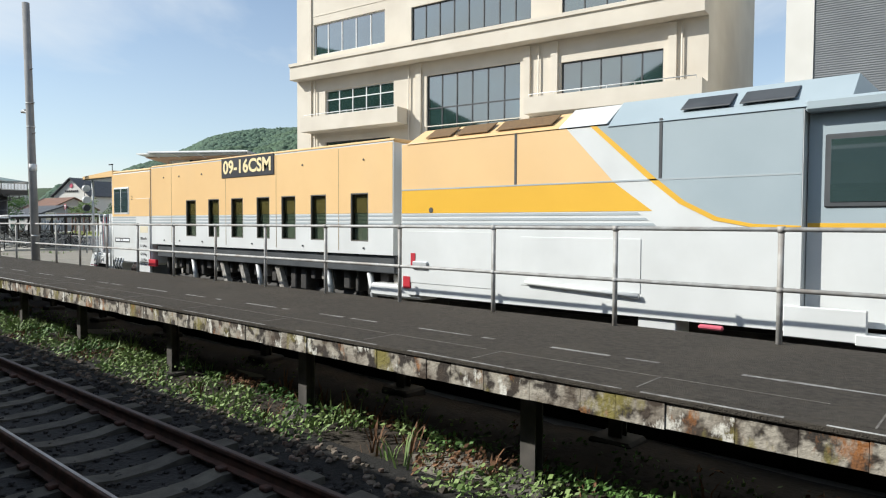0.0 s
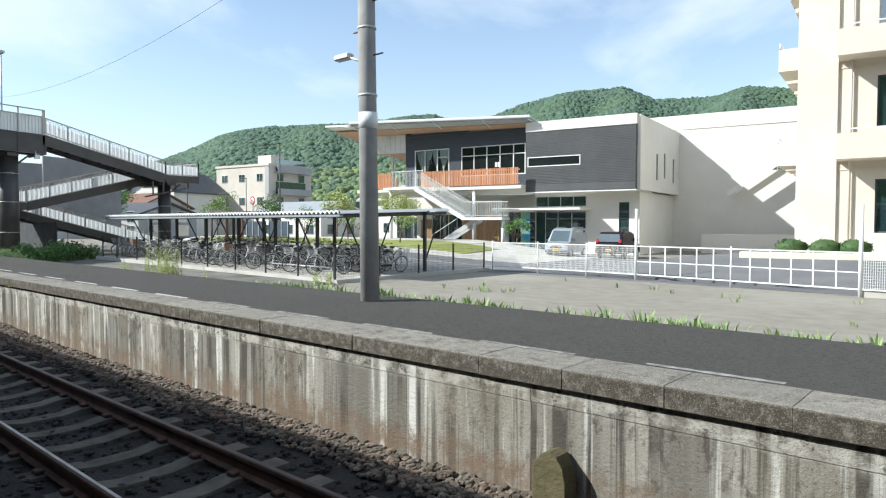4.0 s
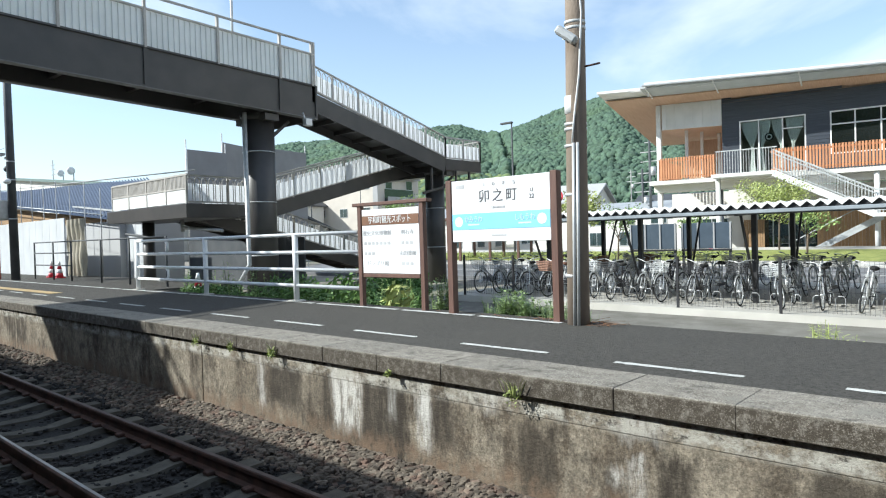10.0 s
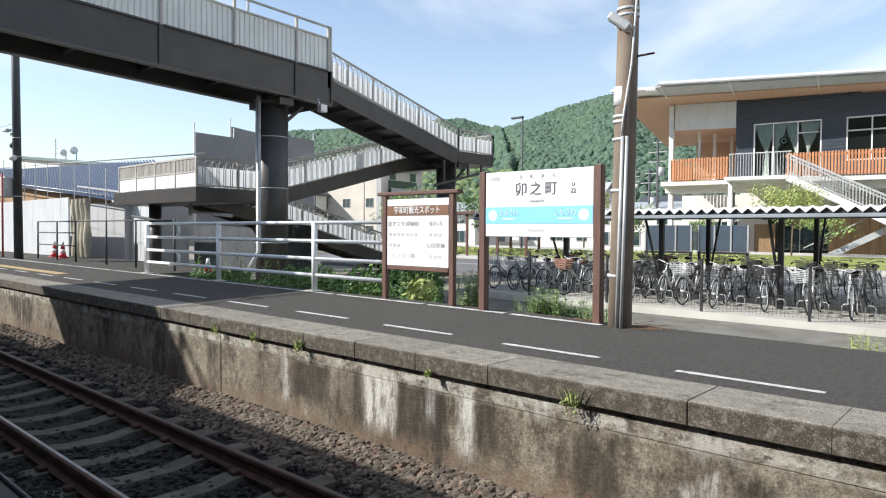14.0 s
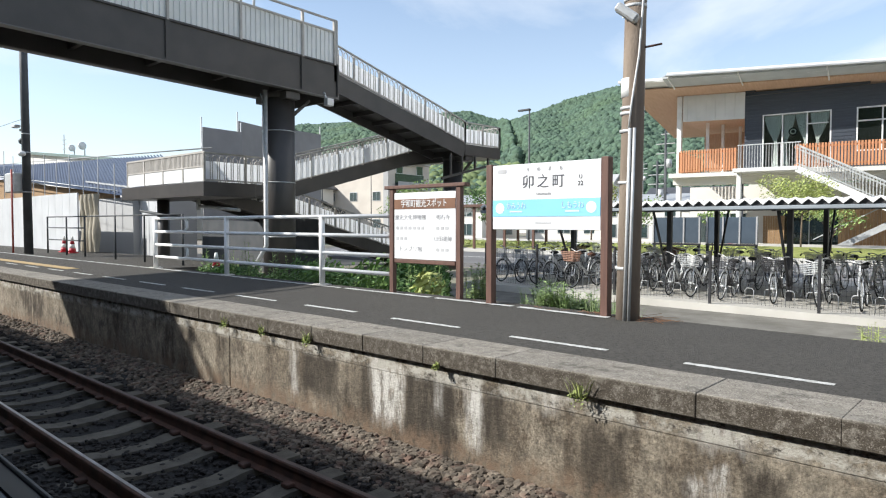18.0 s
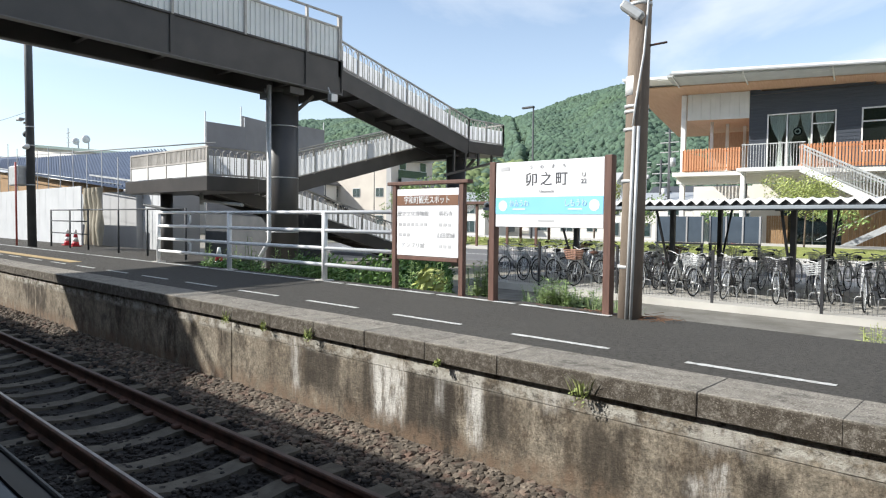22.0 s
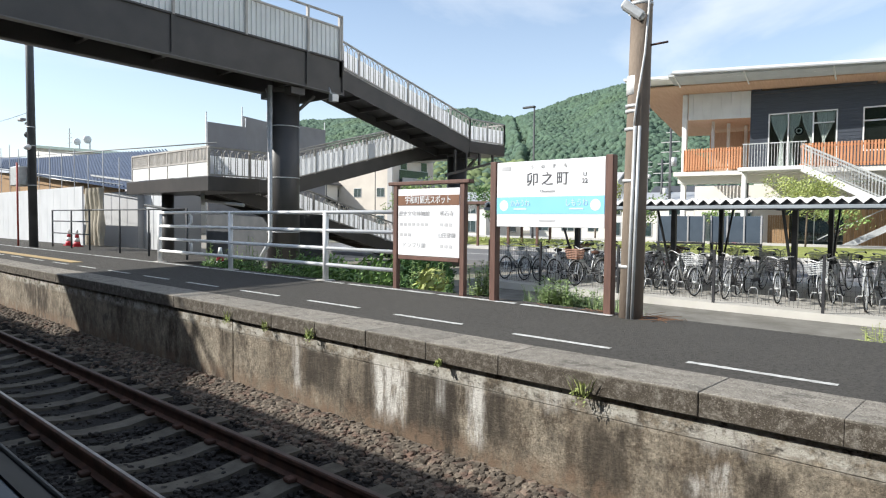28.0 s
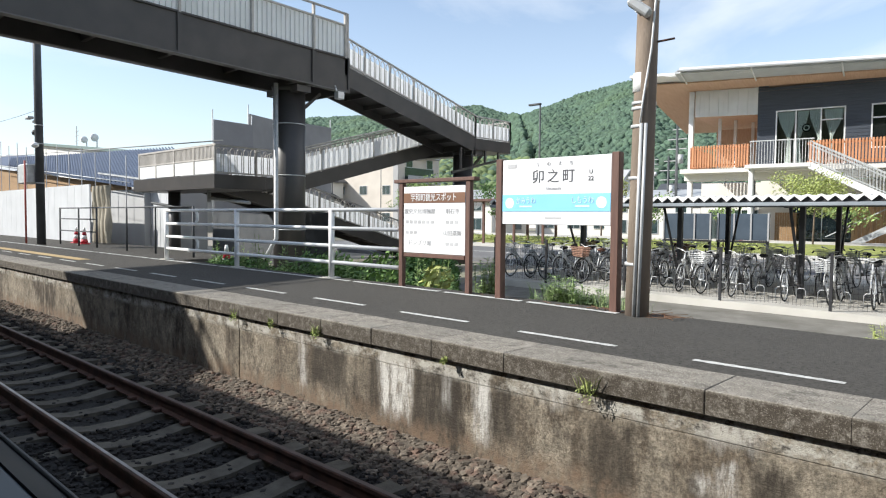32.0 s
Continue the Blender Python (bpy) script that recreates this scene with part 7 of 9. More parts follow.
for x in (-14.1, -13.3, -11.9):
    part("tamping_arm", B().beam((x, 0.2, 1.15), (x + 0.25, 0.2, 0.55), 0.12, 0.14).beam((x + 0.25, 0.2, 0.55), (x + 0.05, 0.2, 0.25), 0.1, 0.1), M_MDIRTY, mm)
for x in (-15.4, -12.6, -10.2, -9.0):
    part("cylinder", B().tube((x, 0.15, 1.15), (x + 0.15, 0.15, 0.55), 0.06, n=10), M_GALV, mm)
part("underframe", B().box(-17.0, 0.7, 0.55, 3, YB - 0.7, 1.15), M_GREASE, mm)
part("coupling_gap", B().box(-8.24, 0.3, 1.3, -8.06, YB - 0.3, 3.2), M_MDARK, mm)
part("buffer_block", B().box(-8.9, 0.05, 0.75, -7.6, 0.5, 0.98, 0.04), M_MWHITE, mm)

# power unit
pu = part("power_unit", B().prism([(-8.04, 0.92), (-7.9, 0.84), (-2.15, 0.86), (-1.84, 0.86), (-1.84, 3.33), (-8.04, 3.40)], 0.0, YB), M_MWHITE, mm, "power unit with yellow, white and grey livery")
side_plate("yellow_side", [(-8.03, 2.62), (-4.11, 2.62), (-4.82, 3.37), (-8.03, 3.39)], M_YELLOW, pu)
side_plate("amber_band", [(-8.03, 2.22), (-3.56, 2.22), (-4.09, 2.60), (-8.03, 2.61)], M_AMBER, pu)
side_plate("grey_side", [(-4.35, 3.36), (-3.55, 2.66), (-3.15, 2.34), (-2.75, 2.14), (-2.35, 2.06), (-1.85, 2.04), (-1.85, 3.33)], M_MGREY, pu)
side_plate("orange_line", [(-4.45, 3.37), (-3.65, 2.65), (-3.22, 2.31), (-2.80, 2.10), (-2.36, 2.02), (-1.85, 2.00), (-1.85, 2.04), (-2.35, 2.06), (-2.75, 2.14), (-3.15, 2.34), (-3.55, 2.66), (-4.35, 3.36)], M_AMBER, pu, 0.008)
part("hatch_roof", B().prism([(-0.02, 3.38), (0.45, 3.66), (YB - 0.45, 3.66), (YB, 3.38)], -7.9, -4.95, axis="x"), M_YELLOW, pu)
part("hatch_roof", B().prism([(-0.02, 3.38), (0.45, 3.70), (YB - 0.45, 3.70), (YB, 3.38)], -4.94, -4.2, axis="x"), M_MWHITE, pu)
part("hatch_roof", B().prism([(-0.02, 3.34), (0.45, 3.72), (YB - 0.45, 3.72), (YB, 3.34)], -4.19, -1.4, axis="x"), M_MGREY, pu)
M_GRILLE = mat("brown_mesh_grille", (0.20, 0.12, 0.05), (0.14, 0.085, 0.04), 30, 0.8)
for x0, x1, m in ((-7.55, -7.0, M_GRILLE), (-6.9, -6.25, M_GRILLE), (-6.1, -5.1, M_GRILLE), (-3.25, -2.65, M_MDARK), (-2.55, -1.95, M_MDARK)):
    t = Matrix.Translation((0, 0.215, 3.535)) @ Matrix.Rotation(math.atan2(0.30, 0.47), 4, "X")
    part("roof_grille", B().box(x0, -0.16, 0.012, x1, 0.16, 0.03, 0.008, m=t), m, pu)
for x in (-5.67, -3.46):
    part("door_seam", B().box(x - 0.02, -0.01, 2.63, x + 0.02, 0.0, 3.38), M_MDARK, pu)
part("panel_line", B().box(-8.03, -0.008, 2.605, -1.86, -0.002, 2.625), M_STRIPE, pu)
part("vent_rim", B().tube((-7.35, -0.012, 2.27), (-7.35, 0.0, 2.27), 0.045, n=14), M_MDARK, pu)
part("low_panel", B().box(-5.56, -0.01, 1.15, -3.70, -0.001, 1.86, 0.004), M_MWHITE, pu)
part("tool_bar", B().tube((-5.45, -0.05, 1.2), (-3.7, -0.05, 1.12), 0.03, n=8), M_MWHITE, pu)
part("low_panel", B().box(-7.9, -0.01, 1.05, -6.1, -0.001, 1.92, 0.004), M_MWHITE, pu)
part("fuel_cock", B().box(-7.75, -0.05, 1.28, -7.4, 0.0, 1.42, 0.02), M_GALV, pu)
part("red_mark", B().box(-7.98, -0.02, 0.95, -7.82, 0.0, 1.15).box(-7.8, -0.02, 1.3, -7.7, 0, 1.55), M_RED, pu)
part("red_hook", B().box(-2.95, -0.03, 0.78, -2.65, 0.03, 0.84, 0.02), M_PINK, pu)
part("battery_box", B().box(-3.75, 0.05, 0.6, -3.25, 0.5, 0.85, 0.01), M_MWHITE, mm)
part("grey_shield", B().box(-2.0, -0.03, 0.8, -1.2, 0.05, 1.15, 0.01), M_MWHITE, pu)
part("cab_recess", B().box(-1.83, 0.18, 0.95, 3.0, YB, 3.28), M_MWHITE, mm)
q = part("recess_grey", B().box(-1.82, 0.165, 2.06, 3.0, 0.178, 3.27), M_MGREY, mm)
part("recess_line", B().box(-1.82, 0.160, 2.02, 3.0, 0.178, 2.07), M_AMBER, mm)
part("cab_side_window", B().box(-1.66, 0.14, 2.24, -0.95, 0.17, 3.04, 0.03), M_MDARK, mm)
part("pane", B().box(-1.60, 0.132, 2.30, -1.01, 0.139, 2.98), M_GLASS, mm)
part("cab_eave", B().box(-1.84, -0.02, 3.28, 3.0, YB, 3.42, 0.03), M_MGREY, mm)
part("step_board", B().box(-1.3, -0.05, 0.78, 3.0, 0.2, 0.9, 0.01).box(-0.95, -0.02, 0.55, 3.0, 0.1, 0.68, 0.01), M_MWHITE, mm)
sid = thing("siding_track", "siding rails behind the platform deck", "railway track", kind="structure")
for y in (8.9, 10.03):
    part("rail", B().prism([(a + y, c + 0.05) for a, c in railprof], -30, 14, axis="x"), M_RUST, sid)

# ---- bicycle shed ----
shed = thing("bicycle_shed", "long open bicycle shed with a folded metal roof on black posts", "bicycle shed")
KX0, KX1 = -72.3, -52.55


def kz(x):
    return 0.38 - 0.2 * (x - KX0) / (KX1 - KX0)


pad = B()
pad.add([(KX0, 14.36, -0.1), (KX1, 14.36, -0.1), (KX1, 23, -0.1), (KX0, 23, -0.1), (KX0, 14.36, kz(KX0)), (KX1, 14.36, kz(KX1)), (KX1, 23, kz(KX1)), (KX0, 23, kz(KX0))],
        [(3, 2, 1, 0), (4, 5, 6, 7), (0, 1, 5, 4), (1, 2, 6, 5), (2, 3, 7, 6), (3, 0, 4, 7)])
M_PAD = mat("bright_pad_concrete", (0.52, 0.50, 0.455), (0.43, 0.41, 0.37), 1.2, 0.9, bump=0.3, bscale=50, c3=(0.45, 0.43, 0.38), scale3=0.9, amount3=0.4)
solid("shed_pad", pad, M_PAD, "pale concrete pad under the bicycle shed", "pavement", kind="structure")
rf = B()
n = 78
vs, fs = [], []
for i in range(2 * n + 1):
    x = -72.0 + (19.1) * i / (2 * n)
    z = 2.45 + (0.105 if i % 2 else 0.0)
    vs += [(x, 14.75, z), (x, 20.75, z + 0.20), (x, 14.75, z - 0.012), (x, 20.75, z + 0.188)]
for i in range(2 * n):
    a = 4 * i
    fs += [(a, a + 4, a + 5, a + 1), (a + 2, a + 3, a + 7, a + 6), (a, a + 2, a + 6, a + 4), (a + 1, a + 5, a + 7, a + 3)]
rf.add(vs, fs)
part("folded_roof", rf, M_ROOFWHITE, shed, "white folded metal roof sheet")
vs, fs = [], []
for i in range(2 * n + 1):
    x, up = -72.0 + 19.1 * i / (2 * n), i % 2
    for y in (14.735, 14.749):
        vs += [(x, y, 2.435 + 0.105 * up), (x, y, 2.535 + 0.045 * up)]
for i in range(2 * n):
    a = 4 * i
    fs += [(a, a + 4, a + 5, a + 1), (a + 1, a + 5, a + 7, a + 3), (a + 2, a + 3, a + 7, a + 6), (a, a + 2, a + 6, a + 4)]
part("zigzag_trim", B().add(vs, fs), M_ROOFWHITE, shed, "white zigzag front edge of the roof sheet")
part("front_gutter", B().box(-72.05, 14.76, 2.335, -52.85, 14.92, 2.415, 0.012), mat("blue_grey_gutter_paint", (0.27, 0.30, 0.33), (0.22, 0.245, 0.27), 2.0, 0.5), shed, "blue-grey front gutter")
# Added black strip paints the shadow triangles below the roof folds.
part("closure_strip", B().box(-72.0, 14.80, 2.418, -52.9, 14.82, 2.525), M_BLACK, shed, "dark gap under the folded roof")
part("front_beam", B().box(-72.0, 16.14, 2.34, -52.9, 16.26, 2.49), M_BLACK, shed)
part("back_beam", B().box(-72.0, 19.34, 2.46, -52.9, 19.46, 2.62), M_BLACK, shed)
for k in range(7):
    x = -53.1 - 2.79 * k
    for y, zt in ((16.2, 2.34), (19.4, 2.46)):
        part("post", B().box(x - 0.055, y - 0.055, kz(x), x + 0.055, y + 0.055, zt), M_BLACK, shed)
    part("rafter", B().beam((x, 14.96, 2.36), (x, 20.7, 2.55), 0.08, 0.12), M_BLACK, shed)
    for y, o, zt in ((16.2, -0.95, 2.36), (19.4, 0.95, 2.50)):
        part("brace", B().tube((x, y + 0.05 * o, 0.65), (x, y + o, zt), 0.032, n=8), M_BLACK, shed)
mf = thing("shed_mesh_fence", "low black wire mesh fence on the concrete kerb", "fence")
fx = (-71.55, -69.85, -67.62, -65.36, -63.25, -61.03, -58.9, -56.8, -54.78, -52.75)
for x in fx:
    part("fence_post", B().box(x - 0.025, 14.40, kz(x), x + 0.025, 14.45, kz(x) + 1.14), M_BLACK, mf)
for x0, x1 in zip(fx, fx[1:]):
    b = B()
    z0 = kz(x0)
    for j in range(11):
        z = 0.07 + 0.1 * j
        b.beam((x0, 14.44, kz(x0) + z), (x1, 14.44, kz(x1) + z), 0.004, 0.004)
    k = int((x1 - x0) / 0.075)
    for j in range(1, k):
        x = x0 + (x1 - x0) * j / k
        b.box(x - 0.0018, 14.438, kz(x) + 0.05, x + 0.0018, 14.442, kz(x) + 1.09)
    part("wire_mesh", b, M_BLACK, mf)
for k in range(5):
    y = 14.43 + 2.1 * k
    part("fence_post", B().box(-52.72 - 0.025, y - 0.025, kz(KX1), -52.72 + 0.025, y + 0.025, 1.3), M_BLACK, mf)
b = B()
for j in range(11):
    b.box(-52.723, 14.45, 0.25 + 0.1 * j, -52.717, 22.9, 0.256 + 0.1 * j)
for j in range(110):
    b.box(-52.722, 14.5 + 0.076 * j, 0.22, -52.718, 14.504 + 0.076 * j, 1.27)
part("wire_mesh", b, M_BLACK, mf)


# ---- bicycles ----
def bicycle(frame_m, label, basket=None, saddle_m=None):
    """A town bicycle along +y (front wheel), leaning on its stand."""
    o = thing("bicycle", label, "bicycle", "bicycles in the shed")
    R = 0.33
    for nm, y in (("front_wheel", 0.56), ("rear_wheel", -0.54)):
        w = part(nm, B().ring((0, y, R), (0, 1, 0), (0, 0, 1), R - 0.016, 0.017, 22, 5), M_TYRE, o, "black rubber tyre")
        part("rim", B().ring((0, y, R), (0, 1, 0), (0, 0, 1), R - 0.042, 0.010, 22, 4), M_CHROME, w)
        s = B()
        for k in range(14):
            a = 2 * math.pi * k / 14
            s.tube((0.012 * (-1) ** k, y, R), (0, y + (R - 0.05) * math.cos(a), R + (R - 0.05) * math.sin(a)), 0.0022, n=3, caps=False)
        s.tube((-0.05, y, R), (0.05, y, R), 0.022, n=8)
        part("spokes", s, M_CHROME, w)
        part("mudguard", B().path([(0, y + (R + 0.03) * math.cos(a), R + (R + 0.03) * math.sin(a)) for a in [math.pi * (0.12 + 0.76 * k / 9) for k in range(10)]], 0.014, n=5), M_CHROME, w)
    f = B().path([(0, 0.46, 0.80), (0, 0.12, 0.50), (0, -0.06, 0.30)], 0.019, n=7).tube((0, -0.06, 0.30), (0, -0.20, 0.78), 0.018, n=7).tube((0, 0.43, 0.70), (0, -0.10, 0.40), 0.016, n=7)
    for s in (-0.055, 0.055):
        f.tube((s, -0.54, R), (s * 0.4, -0.06, 0.30), 0.010, n=5).tube((s, -0.54, R), (s * 0.4, -0.17, 0.68), 0.009, n=5)
    part("frame", f, frame_m, o)
    fk = B().tube((0, 0.43, 0.92), (0, 0.47, 0.68), 0.018, n=7)
    for s in (-0.05, 0.05):
        fk.tube((s * 0.6, 0.47, 0.70), (s, 0.56, R), 0.011, n=5)
    part("fork", fk, M_CHROME, o)
    part("handlebar", B().path([(-0.27, 0.16, 0.98), (-0.26, 0.30, 1.01), (-0.12, 0.42, 1.0), (0, 0.43, 0.95), (0.12, 0.42, 1.0), (0.26, 0.30, 1.01), (0.27, 0.16, 0.98)], 0.012, n=6), M_CHROME, o)
    for s in (-1, 1):
        part("grip", B().tube((0.27 * s, 0.26, 1.005), (0.27 * s, 0.13, 0.975), 0.019, n=7), M_TYRE, o)
    part("saddle", B().blob((0, -0.24, 0.86), 0.10, 0.15, 0.05, 2, 10, 6, 0.02).tube((0, -0.20, 0.76), (0, -0.215, 0.84), 0.013, n=6), saddle_m or M_TYRE, o)
    part("chain_case", B().box(0.045, -0.56, 0.27, 0.065, 0.0, 0.36, 0.02), M_BLACK, o)
    part("crank", B().tube((-0.12, -0.06, 0.30), (0.12, -0.06, 0.30), 0.012, n=6).box(0.10, -0.16, 0.18, 0.2, -0.08, 0.20).box(-0.2, 0.02, 0.40, -0.1, 0.1, 0.42), M_BLACK, o)
    part("carrier", B().path([(-0.06, -0.28, 0.70), (-0.06, -0.74, 0.71), (0.06, -0.74, 0.71), (0.06, -0.28, 0.70)], 0.007, n=5).tube((-0.05, -0.6, 0.71), (-0.05, -0.54, R), 0.006, n=4).tube((0.05, -0.6, 0.71), (0.05, -0.54, R), 0.006, n=4), M_CHROME, o)
    part("stand", B().path([(-0.10, -0.62, 0.02), (-0.07, -0.54, R), (0.07, -0.54, R), (0.10, -0.62, 0.02)], 0.009, n=5), M_CHROME, o)
    part("head_light", B().tube((0, 0.52, 0.76), (0, 0.58, 0.76), 0.035, n=10), M_CHROME, o)
    if basket:
        b = B()
        for k in range(6):
            z = 0.72 + 0.045 * k
            e = 0.012 * k
            b.path([(-0.15 - e, 0.50, z), (-0.15 - e, 0.74 + e, z), (0.15 + e, 0.74 + e, z), (0.15 + e, 0.50, z), (-0.15 - e, 0.50, z)], 0.006 if basket is not M_WICKER else 0.018, n=4)
        for k in range(6):
            x = -0.15 + 0.06 * k
            b.tube((x, 0.74, 0.72), (x * 1.35, 0.80, 0.95), 0.004, n=3).tube((x, 0.50, 0.72), (x * 1.35, 0.50, 0.95), 0.004, n=3)
        for k in range(5):
            y = 0.50 + 0.055 * k
            b.tube((-0.15, y, 0.72), (-0.21, y * 1.03, 0.95), 0.004, n=3).tube((0.15, y, 0.72), (0.21, y * 1.03, 0.95), 0.004, n=3)
        part("basket", b, basket, o)
    return o


M_WICKER = mat("brown_wicker", (0.34, 0.19, 0.13), (0.24, 0.13, 0.09), 30, 0.8)
M_BSILVER = mat("silver_bike_paint", (0.68, 0.69, 0.69), (0.58, 0.59, 0.59), 4, 0.35, 0.2)
M_BBLACK = mat("black_bike_paint", (0.02, 0.02, 0.022), (0.03, 0.03, 0.032), 4, 0.3)
M_BBLUE = mat("navy_bike_paint", (0.03, 0.05, 0.12), (0.025, 0.04, 0.1), 4, 0.3)
M_BRED = mat("red_bike_paint", (0.4, 0.02, 0.035), (0.32, 0.015, 0.03), 4, 0.3)
M_BWHITE = mat("white_bike_paint", (0.75, 0.75, 0.74), (0.68, 0.68, 0.67), 4, 0.35)
M_BROWNSAD = mat("brown_saddle", (0.17, 0.075, 0.045), (0.12, 0.055, 0.035), 8, 0.6)
kinds = [bicycle(M_BSILVER, "silver town bicycle with a wire basket", M_GALV), bicycle(M_BBLACK, "black town bicycle with a black basket", M_BLACK), bicycle(M_BSILVER, "silver bicycle with a brown wicker basket", M_WICKER, M_BROWNSAD),
         bicycle(M_BBLUE, "dark blue bicycle without a basket"), bicycle(M_BRED, "red town bicycle with a wire basket", M_CHROME), bicycle(M_BWHITE, "white town bicycle with a wire basket", M_CHROME), bicycle(M_BBLACK, "black bicycle without a basket"), bicycle(M_BSILVER, "silver bicycle without a basket")]
rng = random.Random(13)
used = set()
spots = []
x = -71.6
while x < -53.4:
    spots.append((x, 15.75 + rng.uniform(-0.1, 0.15), 180 + rng.uniform(-9, 9) - (22 if x > -61 else 0)))
    x += rng.choice((0.5, 0.62, 0.72, 0.9, 1.1)) + (0.55 if x > -61.2 else 0.0)
x = -71.8
while x < -53.4:
    spots.append((x, 17.75 + rng.uniform(-0.15, 0.15), rng.uniform(-9, 9)))
    x += rng.choice((0.5, 0.6, 0.75, 0.95, 1.4))
x = -72.0
while x < -55:
    spots.append((x, 20.6 + rng.uniform(-0.2, 0.2), 180 + rng.uniform(-12, 12)))
    x += rng.choice((0.5, 0.6, 0.8, 1.4, 1.9))
for x, y, r in spots:
    k = rng.choices(range(8), (7, 3.5, 1.6, 2.2, 0.9, 3, 3.5, 7))[0]
    m = pose(x, y, kz(x), 0, rng.uniform(-9, 9), r)
    if k in used:
        copy_thing(kinds[k], m)
    else:
        kinds[k].matrix_basis = m
        used.add(k)
rack = thing("bicycle_rack", "low galvanised bicycle rack rail", "bicycle rack")
for x0 in (-57.2,):
    part("rack_rail", B().tube((x0, 15.0, kz(x0) + 0.32), (x0 + 3.6, 15.0, kz(x0) + 0.30), 0.025, n=8), M_GALV, rack)
    for k in range(4):
        x = x0 + 1.2 * k
        part("rack_leg", B().tube((x, 15.0, kz(x)), (x, 15.0, kz(x) + 0.32), 0.02, n=6), M_GALV, rack)

hoop = B().path([(-0.09, 0, 0), (-0.09, 0, 0.26), (-0.05, 0, 0.31), (0.05, 0, 0.31), (0.09, 0, 0.26), (0.09, 0, 0)], 0.008, n=6).mesh("rack_hoop", M_GALV)
for k in range(44):
    x = -71.4 + 0.41 * k
    part("rack_hoop", hoop, M_GALV, rack, at=(x, 15.35, kz(x)))


# ---- banks and weeds ----
bank = B()
bank.prism([(7.3, -0.4), (9.9, -0.4), (9.9, 0.07), (8.2, 0.62), (7.3, 0.885)], -130, -31.0, axis="x")
solid("platform_bank", bank, M_GROUND, "dry earth bank behind the platform", "ground", kind="structure")


def bank_z(y):
    return 0.885 - (y - 7.3) * 0.295 if y < 8.2 else max(0.06, 0.62 - (y - 8.2) * 0.325)


def tuft(b, rng, x, y, z, h, n, spread=0.12, w=0.012):
    """A tuft of n bent grass blades."""
    for _ in range(n):
        a = rng.uniform(0, 6.28)
        d = Vector((math.cos(a), math.sin(a), 0))
        s = Vector((-d.y, d.x, 0)) * w * rng.uniform(0.6, 1.3)
        hh = h * rng.uniform(0.5, 1.1)
        p = Vector((x, y, z)) + d * rng.uniform(0, spread)
        q = p + d * hh * rng.uniform(0.1, 0.35) + Vector((0, 0, hh * 0.65))
        t = q + d * hh * rng.uniform(0.15, 0.45) + Vector((0, 0, hh * 0.35))
        b.add([p - s, p + s, q + s * 0.8, q - s * 0.8, t], [(0, 1, 2, 3), (3, 2, 4)])
    return b


def stalk(b, rng, x, y, z, h, leaves):
    """A tall weed: a stem with many narrow leaves."""
    lean = Vector((rng.uniform(-0.12, 0.12), rng.uniform(-0.12, 0.12), 1))
    b.tube((x, y, z), Vector((x, y, z)) + lean * h, 0.008, 0.003, n=4, caps=False)
    for k in range(leaves):
        s = 0.1 + 0.9 * k / leaves
        p = Vector((x, y, z)) + lean * h * s
        a = rng.uniform(0, 6.28)
        d = Vector((math.cos(a), math.sin(a), rng.uniform(-0.1, 0.5)))
        L = rng.uniform(0.09, 0.17) * (1.25 - 0.7 * s)
        side = Vector((-d.y, d.x, 0)).normalized() * L * 0.17
        b.add([p, p + d * L * 0.5 + side, p + d * L, p + d * L * 0.5 - side], [(0, 1, 2, 3)])
    return b


rng = random.Random(101)
wa, wb_, wc = B(), B(), B()
for i in range(15000):
    x = rng.uniform(-29.5, 3)
    y = rng.uniform(4.15, 5.5) if rng.random() < 0.75 else rng.uniform(4.4, 6.4)
    if noise.noise(Vector((x * 0.7, y * 1.1, 3))) + 0.25 * noise.noise(Vector((x * 2.5, y * 2.5, 1))) < -0.12:
        continue
    z = -0.42 + (0.16 if y < 5.3 else 0.05)
    b = wa if noise.noise(Vector((x * 0.5, y * 0.8, 9))) > -0.05 else wb_
    if noise.noise(Vector((x * 0.9, y, 40))) > 0.30:
        b = wc
    leafy(b, (x, y, z + 0.05), (0.05, 0.05, 0.09), 2, rng, rng.uniform(0.02, 0.042))
for i in range(160):
    tuft(wa if i % 3 else wc, rng, rng.uniform(-29, 2), rng.uniform(4.3, 5.5), -0.36, rng.uniform(0.15, 0.4), 9)
for nm, b, m, lab in (("ground_weeds", wa, M_WEED, "bright green creeping weeds under the deck"), ("ground_weeds", wb_, M_LEAF, "darker green creeping weeds under the deck"), ("dry_weeds", wc, M_DRY, "dead brown weeds under the deck")):
    solid(nm, b, m, lab, "weeds", kind="stuff")
b = B()
vs, fs = [], []
for i in range(61):
    for j in range(7):
        x, y = -30.6 + 0.56 * i, 4.05 + 0.5 * j
        vs.append((x, y, -0.40 + 0.12 * noise.noise(Vector((x * 0.8, y * 0.9, 5))) + 0.03))
for i in range(60):
    for j in range(6):
        a = i * 7 + j
        fs.append((a, a + 7, a + 8, a + 1))
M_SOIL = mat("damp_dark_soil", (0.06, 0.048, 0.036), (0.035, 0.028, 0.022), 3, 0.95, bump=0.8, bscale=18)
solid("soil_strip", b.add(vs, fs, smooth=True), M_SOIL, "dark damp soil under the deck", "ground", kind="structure")

